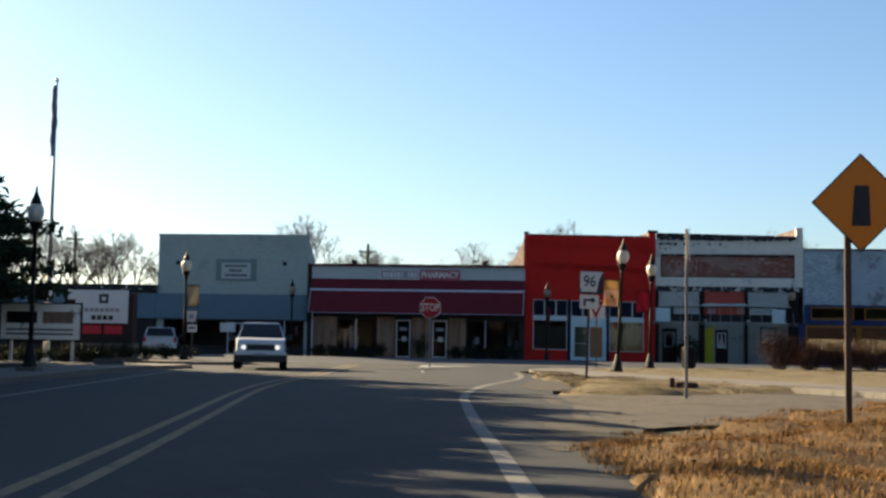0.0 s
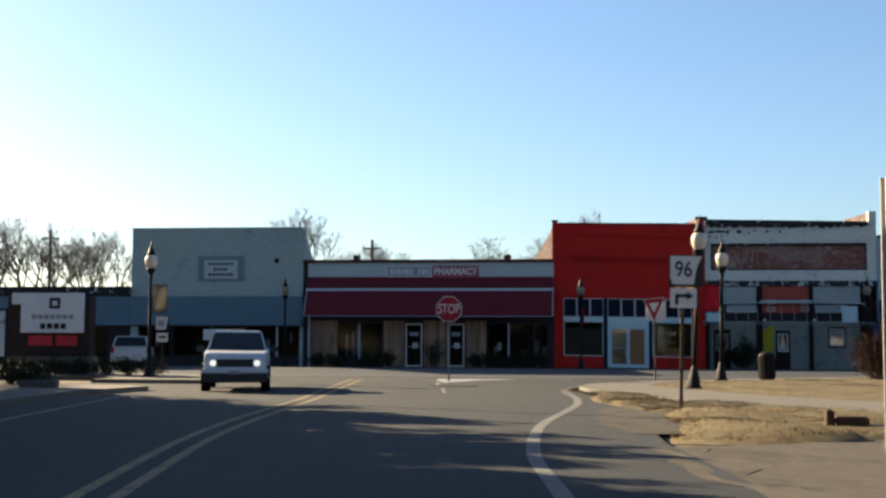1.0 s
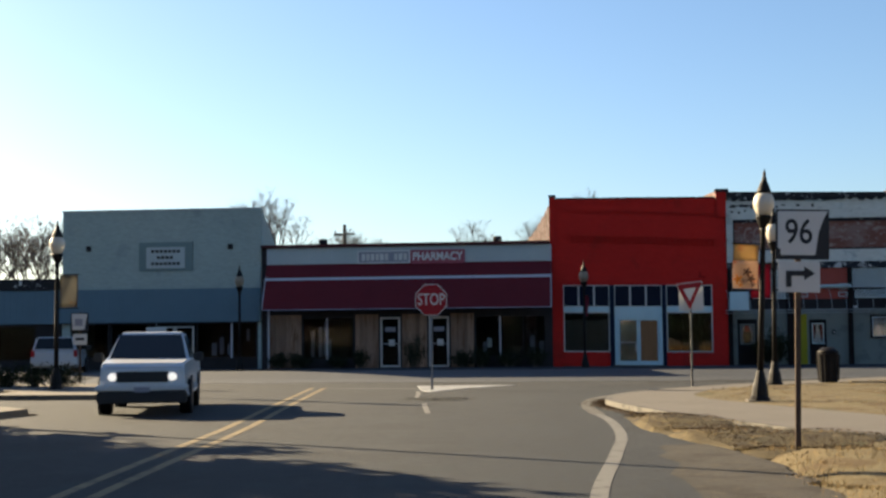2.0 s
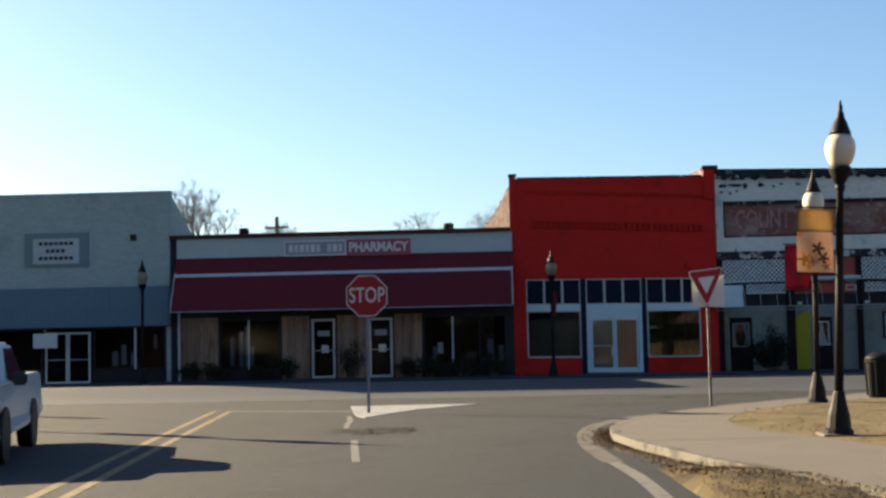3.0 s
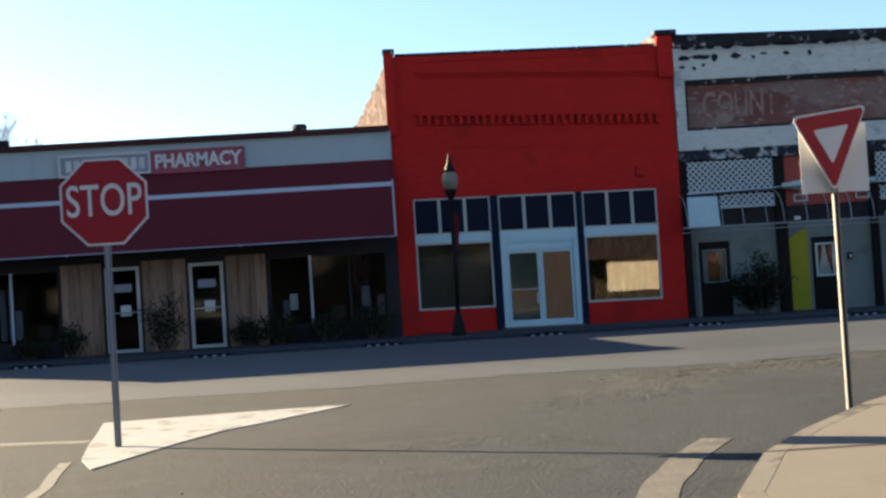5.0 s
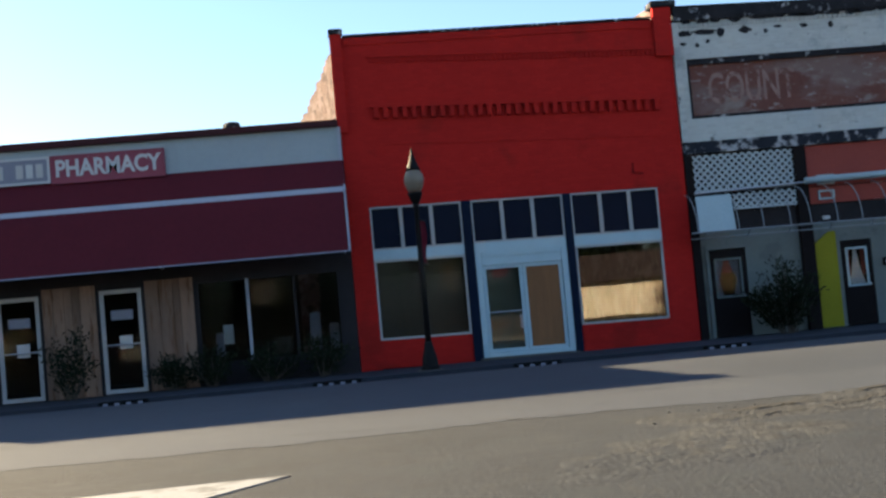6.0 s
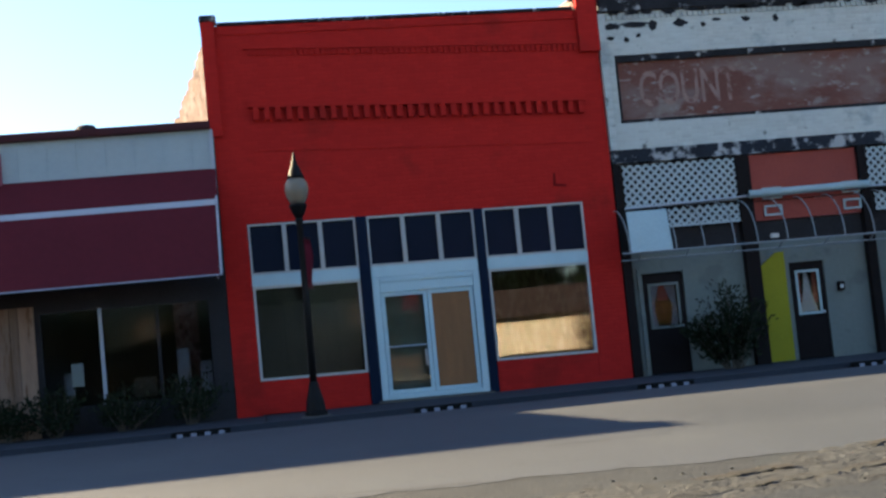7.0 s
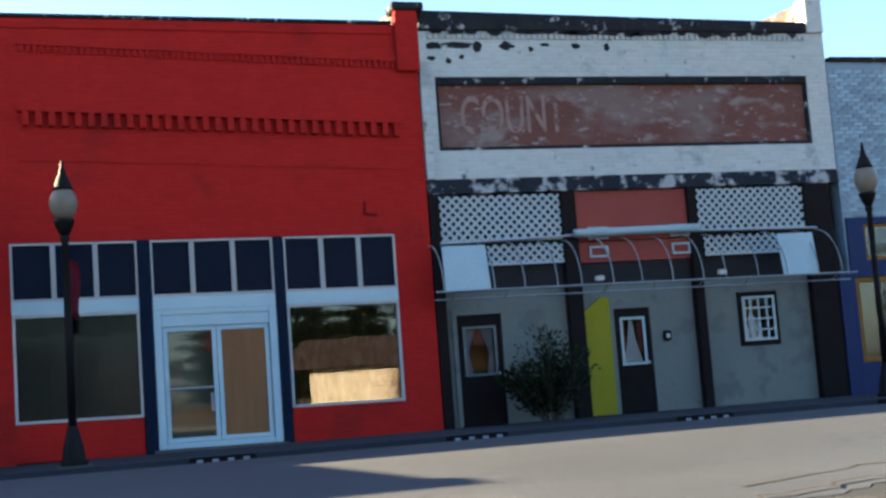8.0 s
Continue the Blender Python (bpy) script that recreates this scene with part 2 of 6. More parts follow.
# the shop row's shade is put into this darker, bluer concrete
SHOP_WALK = mat("shade_toned_concrete", (0.0300, 0.0335, 0.0420), 0.9, 0.2, 0.9, 0.3, per_object=0.2)
DARK_WALL = mat("dark_shopfront_base", (0.0263, 0.0244, 0.0263), 0.7, 0.3, 1.5, 0.2, spec=0.05)
ROOF = mat("tar_roof", (0.07, 0.07, 0.072), 0.9, 0.2, 1, 0.3)
# the dimness of the unlit rooms is put into this dark colour
INTERIOR = mat("darkened_interior", (0.0375, 0.0315, 0.0270), 0.9, 0.2, 1, 0.1)
GLASS = glass_mat("window_glass", (0.80, 0.84, 0.84), 0.02, 1.42)
PLATE_GLASS = glass_mat("plate_window_glass", (0.70, 0.74, 0.74), 0.01, 1.58)
# low IOR and grey tint hold back reflections and keep these windows dark
DIM_GLASS = glass_mat("low_reflection_glass", (0.55, 0.58, 0.58), 0.05, 1.17)
DARK_GLASS = mat("tinted_transom_glass", (0.003, 0.007, 0.02), 0.25, 0.2, 1, 0.0, spec=0.05)
SIGN_RED = mat("sign_red", (0.25, 0.0085, 0.0131), 0.45, 0.08, 2, 0.03)
SIGN_WHITE = mat("sign_white", (0.492, 0.4838, 0.4674), 0.5, 0.06, 2, 0.03)
SIGN_BLACK = mat("sign_black", (0.02, 0.02, 0.022), 0.5, 0.1, 2, 0.03)
SIGN_AMBER = mat("sign_amber", (0.55, 0.17, 0.01), 0.45, 0.06, 2, 0.03)
SIGN_PINK = mat("pharmacy_sign_red", (0.2580, 0.0605, 0.0825), 0.6, 0.1, 2, 0.05)
SIGN_GREY = mat("sign_faded_grey", (0.22, 0.22, 0.26), 0.6, 0.12, 2, 0.05)
POST_STEEL = mat("galvanised_post", (0.17, 0.165, 0.16), 0.55, 0.15, 5, 0.1, metal=0.5)
POST_RUST = mat("weathered_post", (0.055, 0.04, 0.032), 0.8, 0.3, 4, 0.2, spec=0.1)
LAMP_BLACK = mat("black_lamp_enamel", (0.007, 0.0065, 0.007), 0.55, 0.2, 4, 0.05, spec=0.12)
GLOBE = mat("frosted_lamp_globe", (0.48, 0.44, 0.37), 0.3, 0.05, 3, 0.0, transmission=0.1)
# darker, browner copy of the globe, for lamps standing in the shops' shade
GLOBE_SHADED = mat("shaded_lamp_globe", (0.2, 0.165, 0.125), 0.3, 0.05, 3, 0.0, transmission=0.1)
BANNER_GOLD = mat("gold_banner", (0.34, 0.245, 0.115), 0.8, 0.15, 2, 0.1, stain=[((0.34, 0.19, 0.085), 0.15, 2.4)])
BANNER_CREAM = mat("faded_cream_cloth", (0.34, 0.25, 0.18), 0.8, 0.15, 2, 0.1, stain=[((0.36, 0.15, 0.06), 0.2, 2.4)])
BANNER_PALE = mat("faded_banner", (0.1890, 0.1800, 0.1520), 0.8, 0.15, 2, 0.1, stain=[((0.2100, 0.1152, 0.0480), 0.15, 2.4)])
BANNER_RED = mat("crimson_banner", (0.17, 0.012, 0.03), 0.8, 0.15, 2, 0.1)
CAR_WHITE = mat("white_car_paint", (0.43, 0.45, 0.48), 0.25, 0.04, 1, 0.0, spec=0.5)
CAR_SILVER = mat("silver_car_paint", (0.36, 0.385, 0.42), 0.3, 0.05, 1, 0.0, metal=0.2)
CAR_GLASS = mat("car_glass", (0.010, 0.013, 0.017), 0.08, 0.1, 1, 0.0, spec=0.25)
RUBBER = mat("black_rubber", (0.008, 0.008, 0.008), 0.8, 0.2, 6, 0.1, spec=0.05)
CHROME = mat("wheel_metal", (0.5, 0.5, 0.5), 0.3, 0.1, 5, 0.0, metal=0.9)
HEADLIGHT = mat("headlight_lens", (0.7, 0.71, 0.73), 0.1, 0.03, 3, 0.0)
HEADLIGHT_ON = mat("lit_headlight_lens", (0.7, 0.71, 0.73), 0.1, 0.03, 3, 0.0)
HEADLIGHT_ON.node_tree.nodes["Principled BSDF"].inputs["Emission Color"].default_value = (1.0, 0.94, 0.82, 1)
HEADLIGHT_ON.node_tree.nodes["Principled BSDF"].inputs["Emission Strength"].default_value = 0.2
BARK = mat("grey_brown_bark", (0.085, 0.068, 0.055), 0.95, 0.3, 2, 0.4)
TREE_BARK = mat("pale_grey_bark", (0.0975, 0.0832, 0.0715), 0.95, 0.3, 2, 0.4)
TWIG = mat("twigs", (0.1300, 0.1137, 0.1008), 0.95, 0.3, 2, 0.0, per_object=0.3)
NEEDLE = mat("dark_green_needles", (0.014, 0.024, 0.013), 0.8, 0.4, 1.5, 0.0, per_object=0.5, spec=0.04)
SHRUB = mat("shrub_leaves", (0.016, 0.021, 0.011), 0.8, 0.4, 2, 0.0, per_object=0.5, spec=0.04)
DRY_SHRUB = mat("rusty_dry_shrub", (0.0450, 0.0193, 0.0108), 0.9, 0.4, 2, 0.0, per_object=0.5, spec=0.04)
BANK_BRICK = mat("dark_brown_brick", (0.032, 0.021, 0.019), 0.9, 0.2, 1.5, 0.5, brick=(1.0, 1.0, 1.0))
BANK_PANEL = mat("weathered_white_panel", (0.5082, 0.5474, 0.5880), 0.6, 0.08, 1.5, 0.05)
BANK_BASE = mat("tan_stone_base", (0.11, 0.095, 0.08), 0.9, 0.2, 1.5, 0.4)
TAN_WALL = mat("tan_block_wall", (0.64, 0.56, 0.45), 0.9, 0.1, 0.6, 0.3)
BROWN_ROOF = mat("brown_shingle_roof", (0.045, 0.032, 0.030), 0.9, 0.3, 1.0, 0.4)
DEEP_BLUE = mat("deep_blue_shopfront", (0.005, 0.016, 0.078), 0.55, 0.12, 1, 0.1)
OCHRE = mat("ochre_window_frame", (0.22, 0.10, 0.012), 0.6, 0.15, 2, 0.1)
WOOD = mat("old_timber", (0.055, 0.03, 0.02), 0.9, 0.35, 3, 0.4)
FLAG = mat("furled_flag_cloth", (0.10, 0.10, 0.15), 0.85, 0.4, 3, 0.1)
POLE_GREY = mat("weathered_pole", (0.22, 0.22, 0.23), 0.5, 0.1, 3, 0.05, metal=0.4)
POLE_WHITE = mat("white_pole_paint", (0.62, 0.62, 0.62), 0.5, 0.08, 3, 0.05)
LED_RED = mat("red_display_panel", (0.4160, 0.0330, 0.0550), 0.4, 0.2, 4, 0.05)
# grey-green that imitates light in the glass of one door
GLASS_TONE = mat("reflection_tone", (0.085, 0.09, 0.068), 0.9, 0.3, 0.9, 0.1)
CLOTH = mat("white_curtain", (0.62, 0.60, 0.60), 0.85, 0.1, 4, 0.1)


# ---- mesh helpers ----
def thing(name, at, label, category, group="", kind=""):
    ob = new(name)
    ob.location = at
    return tagged(ob, label, category, group, kind)


def base_of(ob):
    while ob.parent:
        ob = ob.parent
    return Vector(ob.location)


def mesh_from(bm, name, material, bevel=0.0, smooth=False, shift=None):
    if bevel:
        bmesh.ops.bevel(bm, geom=list(bm.edges), offset=bevel, segments=2, affect="EDGES", clamp_overlap=True)
    bmesh.ops.recalc_face_normals(bm, faces=list(bm.faces))
    if shift is not None:
        bmesh.ops.translate(bm, verts=list(bm.verts), vec=shift)
    me = bpy.data.meshes.new(name)
    bm.to_mesh(me)
    bm.free()
    me.materials.append(material)
    if smooth:
        for p in me.polygons:
            p.use_smooth = True
    return me


def part(name, bm, material, parent, label="", bevel=0.0, smooth=False):
    """One mesh object under a thing or a part; bm is in world metres."""
    ob = new(name, mesh_from(bm, name, material, bevel, smooth, -base_of(parent)))
    ob.parent = parent
    return tagged(ob, label)


def single(name, bm, material, at, label, category, group="", kind="", bevel=0.0, smooth=False):
    ob = new(name, mesh_from(bm, name, material, bevel, smooth, -Vector(at)))
    ob.location = at
    return tagged(ob, label, category, group, kind)


def box(x0, x1, y0, y1, z0, z1, bm=None):
    bm = bm or bmesh.new()
    v = [bm.verts.new((x, y, z)) for z in (z0, z1) for x, y in ((x0, y0), (x1, y0), (x1, y1), (x0, y1))]
    for f in ((3, 2, 1, 0), (4, 5, 6, 7), (0, 1, 5, 4), (1, 2, 6, 5), (2, 3, 7, 6), (3, 0, 4, 7)):
        bm.faces.new([v[i] for i in f])
    return bm


def prism(points, vec, bm=None):
    """A closed slab: a flat outline of 3D points pushed along vec."""
    bm = bm or bmesh.new()
    vec = Vector(vec)
    a = [bm.verts.new(p) for p in points]
    b = [bm.verts.new(Vector(p) + vec) for p in points]
    bm.faces.new(a)
    bm.faces.new(b[::-1])
    for i in range(len(a)):
        j = (i + 1) % len(a)
        bm.faces.new((a[i], b[i], b[j], a[j]))
    return bm


def tube(p, q, r0, r1=None, n=8, bm=None, caps=True):
    bm = bm or bmesh.new()
    r1 = r0 if r1 is None else r1
    p, q = Vector(p), Vector(q)
    d = (q - p).normalized()
    u = d.orthogonal().normalized()
    w = d.cross(u)
    ra = [bm.verts.new(p + (u * math.cos(a) + w * math.sin(a)) * r0) for a in [math.tau * i / n for i in range(n)]]
    rb = [bm.verts.new(q + (u * math.cos(a) + w * math.sin(a)) * r1) for a in [math.tau * i / n for i in range(n)]]
    for i in range(n):
        j = (i + 1) % n
        bm.faces.new((ra[i], ra[j], rb[j], rb[i]))
    if caps:
        bm.faces.new(ra[::-1])
        bm.faces.new(rb)
    return bm


def lathe(profile, at=(0, 0, 0), n=16, bm=None):
    """A turned shape from (radius, height) pairs."""
    bm = bm or bmesh.new()
    at = Vector(at)
    rings = [[bm.verts.new(at + Vector((max(r, 0.001) * math.cos(math.tau * i / n), max(r, 0.001) * math.sin(math.tau * i / n), z))) for i in range(n)] for r, z in profile]
    for a, b in zip(rings, rings[1:]):
        for i in range(n):
            j = (i + 1) % n
            bm.faces.new((a[i], a[j], b[j], b[i]))
    bm.faces.new(rings[0][::-1])
    bm.faces.new(rings[-1])
    return bm


def pierced_wall(x0, x1, z0, z1, y0, y1, holes):
    """A wall in the x-z plane, from y0 to y1 thick, with openings that go through it."""
    xs = sorted({x0, x1, *[h[0] for h in holes], *[h[1] for h in holes]})
    zs = sorted({z0, z1, *[h[2] for h in holes], *[h[3] for h in holes]})
    bm = bmesh.new()
    grid = {}

    def vert(i, j, k):
        if (i, j, k) not in grid:
            grid[i, j, k] = bm.verts.new((xs[i], (y0, y1)[k], zs[j]))
        return grid[i, j, k]

    def solid(i, j):
        if not (0 <= i < len(xs) - 1 and 0 <= j < len(zs) - 1):
            return False
        cx, cz = (xs[i] + xs[i + 1]) / 2, (zs[j] + zs[j + 1]) / 2
        return not any(h[0] < cx < h[1] and h[2] < cz < h[3] for h in holes)

    for i in range(len(xs) - 1):
        for j in range(len(zs) - 1):
            if not solid(i, j):
                continue
            for k in (0, 1):
                bm.faces.new([vert(i, j, k), vert(i + 1, j, k), vert(i + 1, j + 1, k), vert(i, j + 1, k)])
            for di, dj, a, b in ((-1, 0, (0, 0), (0, 1)), (1, 0, (1, 0), (1, 1)), (0, -1, (0, 0), (1, 0)), (0, 1, (0, 1), (1, 1))):
                if not solid(i + di, j + dj):
                    bm.faces.new([vert(i + a[0], j + a[1], 0), vert(i + b[0], j + b[1], 0), vert(i + b[0], j + b[1], 1), vert(i + a[0], j + a[1], 1)])
    return bm


def frame_bars(x0, x1, z0, z1, y0, y1, w):
    """Four bars round an opening, butted end to end."""
    bm = box(x0, x0 + w, y0, y1, z0, z1)
    box(x1 - w, x1, y0, y1, z0, z1, bm)
    box(x0 + w, x1 - w, y0, y1, z0, z0 + w, bm)
    box(x0 + w, x1 - w, y0, y1, z1 - w, z1, bm)
    return bm


def strip(points, width, z, thick=0.004):
    """A painted line of even width along a run of plan points."""
    bm = bmesh.new()
    pts = [Vector((p[0], p[1])) for p in points]
    left, right = [], []
    for i, p in enumerate(pts):
        d = (pts[min(i + 1, len(pts) - 1)] - pts[max(i - 1, 0)]).normalized()
        s = Vector((-d.y, d.x)) * width / 2
        left.append(bm.verts.new((*(p + s), z)))
        right.append(bm.verts.new((*(p - s), z)))
    for i in range(len(pts) - 1):
        bm.faces.new((left[i], right[i], right[i + 1], left[i + 1]))
    return bm


def curve_points(points, n=6):
    """A smooth run through plan points."""
    out = []
    p = [Vector(q) for q in points]
    for i in range(len(p) - 1):
        a, b, c, d = p[max(i - 1, 0)], p[i], p[i + 1], p[min(i + 2, len(p) - 1)]
        for k in range(n):
            t = k / n
            out.append(0.5 * ((2 * b) + (c - a) * t + (2 * a - 5 * b + 4 * c - d) * t * t + (3 * b - a - 3 * c + d) * t ** 3))
    return out + [p[-1]]


def lettering(name, text, size, material, parent, at, label="", depth=0.006, squash=1.0, bold=0.012):
    """Raised letters in the x-z plane, facing the street, as one mesh."""
    cu = bpy.data.curves.new(name, "FONT")
    cu.body, cu.size, cu.extrude, cu.align_x, cu.align_y = text, size, depth, "CENTER", "CENTER"
    cu.offset = size * bold
    tmp = bpy.data.objects.new(name, cu)
    scene.collection.objects.link(tmp)
    me = bpy.data.meshes.new_from_object(tmp.evaluated_get(bpy.context.evaluated_depsgraph_get()))
    bpy.data.objects.remove(tmp)
    bpy.data.curves.remove(cu)
    me.transform(Matrix.Translation(Vector(at) - base_of(parent)) @ Matrix.Rotation(radians(90), 4, "X") @ Matrix.Diagonal((squash, 1, 1, 1)))
    me.materials.append(material)
    ob = new(name, me)
    ob.parent = parent
    return tagged(ob, label)


# ---- ground, roads, pavements ----
def flat(points, z):
    bm = bmesh.new()
    bm.faces.new([bm.verts.new((x, y, z)) for x, y in points])
    return bm


single("ground", flat([(-2500, -2500), (2500, -2500), (2500, 2500), (-2500, 2500)], -0.06), FIELD, (0, 0, -0.06), "dry winter ground reaching to the horizon", "ground", kind="structure")
ROAD_OUTLINE = [(16, -80), (6.5, -4), (6.1, 3), (5.9, 8), (5.2, 14.5), (5.1, 20), (4.7, 28), (4.2, 33.2), (4.1, 35), (4.9, 36.2), (6.9, 39.3), (10.8, 42.7), (15.3, 47.2),
                (19, 49.6), (30, 50.2), (160, 51), (160, 57.2), (-160, 57.2), (-160, 44.5), (-12, 44.5), (-10, 43.6), (-8.1, 41.2), (-7.3, 38.4), (-7.8, 36.2), (-26, 36.2),
                (-26, 31.6), (-8.2, 31.6), (-7.2, 30.6), (-7.7, 27.5), (-7.4, 23), (-5.9, 12), (-2.6, -6), (7, -80)]
road = single("road", flat(ROAD_OUTLINE, 0.0), ASPHALT, (0, 0, 0), "worn grey asphalt junction of two streets", "road", kind="structure")
single("gravel_drive", flat([(5.3, 14.0), (5.8, 8), (6.0, 3.2), (7.0, 4.8), (12, 9.5), (40, 20), (60, 40), (30, 31), (18, 26), (11.5, 21.5), (9.5, 17.5), (6.8, 14.8)], -0.012), GRAVEL, (8, 12, -0.012),
       "grey-brown gravel drive joining the street", "drive", kind="structure")


def paint(name, points, width, material, label, z=0.004):
    return part(name, strip(points, width, z), material, road, label)


# the street along the shops has a paler, smoother surface with a crumbling south edge
def south_edge(x):
    for (xa, ya), (xb, yb) in zip(STREET_SOUTH, STREET_SOUTH[1:]):
        if xa <= x <= xb:
            return ya + (yb - ya) * (x - xa) / (xb - xa)


STREET_SOUTH = [(-160, 47.6), (-14, 47.6), (-11, 46.6), (8.4, 46.6), (14.5, 48.6), (19, 50.6), (30, 51.2), (160, 52)]
street = bmesh.new()
columns = []
for x in [-160, -80, -40, -26] + [-14 + 0.16 * k for k in range(179)] + [16, 19, 24, 30, 60, 160]:
    y0 = south_edge(x)
    if -14 < x < 12:
        y0 += 0.5 * noise.noise((x * 0.35, 2.0, 0)) + 0.22 * noise.noise((x * 1.7, 2.0, 4)) + 0.1 * noise.noise((x * 5.0, 2.0, 9))
    # a low crown along the middle of the street
    run = [y0 + (57.2 - y0) * k / 20 for k in range(21)]
    columns.append([street.verts.new((x, y, 0.004 + 0.2 * math.sin(math.pi * max(0.0, (y - max(y0, 49.2)) / (57.2 - max(y0, 49.2)))) ** 1.15)) for y in run])
for a, b in zip(columns, columns[1:]):
    for k in range(20):
        street.faces.new((a[k], b[k], b[k + 1], a[k + 1]))
part("street_surface", street, PALE_ASPHALT, road, "paler smooth crowned asphalt along the shops", smooth=True)

shoulder = [Vector(a).lerp(Vector(b), k / 10) for a, b in (((6.25, 0), (6.1, 3)), ((6.1, 3), (5.9, 8)), ((5.9, 8), (5.2, 14.5))) for k in range(10)]
bm = bmesh.new()
left_edge = [bm.verts.new((p.x - 0.30 - 0.55 * noise.noise((p.x, p.y * 0.9, 5.0)) - 0.12 * noise.noise((p.x, p.y * 4.0, 7.0)), p.y, 0.003)) for p in shoulder]
right_edge = [bm.verts.new((p.x + 0.45 + 0.4 * noise.noise((p.x, p.y * 1.1, 9.0)), p.y, -0.006)) for p in shoulder]
for i in range(len(shoulder) - 1):
    bm.faces.new((left_edge[i], right_edge[i], right_edge[i + 1], left_edge[i + 1]))
part("shoulder", bm, GRAVEL, road, "gravelly dirt shoulder spilling onto the asphalt")

centre = [(13.2, -70), (8.4, -40), (5.2, -20), (3.4, -10.5), (2.2, -3.1), (0.85, 4.3), (0.08, 8.4), (-0.82, 13.4), (-1.38, 17.5), (-1.85, 22.5), (-2.25, 27), (-2.9, 32.5), (-4.02, 42.6)]
paint("centre_line", curve_points([(x - 0.18, y) for x, y in centre]), 0.13, YELLOW, "faded yellow centre line")
paint("centre_line", curve_points([(x + 0.18, y) for x, y in centre]), 0.13, YELLOW, "faded yellow centre line")
paint("edge_line", curve_points([(14, -60), (9.8, -30), (7.2, -13), (5.75, -5), (5.05, 0.2), (4.5, 4.3), (3.92, 9.2), (3.56, 12.8), (3.46, 17.6), (3.76, 22), (3.95, 25), (3.9, 28), (3.72, 30)]), 0.17,
      WHITE_LINE, "worn white edge line")
paint("edge_line", curve_points([(3.72, 30), (3.6, 31.6), (3.56, 33), (3.62, 34.4), (3.76, 35.6), (3.98, 36.5), (4.2, 37.05), (4.45, 37.7), (4.9, 38.6)]), 0.27, WORN_LINE, "broad white edge line curving to the kerb")
paint("edge_line", curve_points([(5.5, -60), (1.8, -30), (-0.6, -10), (-2.3, 0), (-3.7, 8.3), (-5.4, 18.3), (-6.9, 27.5)]), 0.13, WHITE_LINE, "worn white edge line")
paint("stop_line", [(-3.9, 42.35), (-1.0, 41.55)], 0.22, WHITE_LINE, "faded white stop line")
for run in ([(-0.82, 39.9), (-0.72, 39.1), (-0.60, 38.4), (-0.56, 37.6), (-0.47, 36.8), (-0.42, 36.2)], [(0.04, 33.9), (0.5, 30.5)]):
    paint("lane_dash", run, 0.11, WHITE_LINE, "worn white lane mark")

rng = random.Random(5)


def crack_run(name, a, b, wander, width):
    pts = [Vector(a).lerp(Vector(b), k / 14) + Vector((rng.uniform(-wander, wander), rng.uniform(-wander, wander))) for k in range(15)]
    bm = bmesh.new()
    up = 0.026 if width > 0.032 and a[0] > 5 else 0.03 if 34 < a[1] < 37 and width > 0.02 else 0.009
    left = [bm.verts.new((p.x, p.y + width * rng.uniform(0.2, 1), up)) for p in pts]
    right = [bm.verts.new((p.x, p.y - width * rng.uniform(0.2, 1), up)) for p in pts]
    for i in range(14):
        bm.faces.new((left[i], right[i], right[i + 1], left[i + 1]))
    part(name, bm, CRACK, road, "dark crack in the asphalt")


def rubble(name, cx, cy, rx, ry, amp, turn, label, seed, material=ASPHALT, step=0.05):
    """A crumbled patch: uneven relief that fades into the sound asphalt at a ragged rim."""
    verts, faces, nx, ny = [], [], int(2.6 * rx / step), int(2.6 * ry / step)
    for j in range(ny + 1):
        for i in range(nx + 1):
            u, v = -1.3 + 2.6 * i / nx, -1.3 + 2.6 * j / ny
            x, y = cx + u * rx * math.cos(turn) - v * ry * math.sin(turn), cy + u * rx * math.sin(turn) + v * ry * math.cos(turn)
            rim = 1 - math.hypot(u, v) + 0.45 * noise.noise((x * 1.3, y * 1.3, seed))
            lump = noise.noise((x * 4.5, y * 4.5, seed)) + 0.7 * noise.noise((x * 11, y * 11, seed + 2)) + 0.4 * noise.noise((x * 23, y * 23, seed + 4))
            fade = min(1.0, max(0.0, rim * 2.5))
            verts.append((x, y, -0.006 + fade * (0.008 + 0.45 * amp + amp * lump)))
    for j in range(ny):
        for i in range(nx):
            k = j * (nx + 1) + i
            if max(verts[q][2] for q in (k, k + 1, k + nx + 1, k + nx + 2)) > -0.004:
                faces.append((k, k + 1, k + nx + 2, k + nx + 1))
    me = bpy.data.meshes.new(name)
    me.from_pydata(verts, [], faces)
    me.materials.append(material)
    ob = new(name, me)
    ob.parent = road
    return tagged(ob, label)


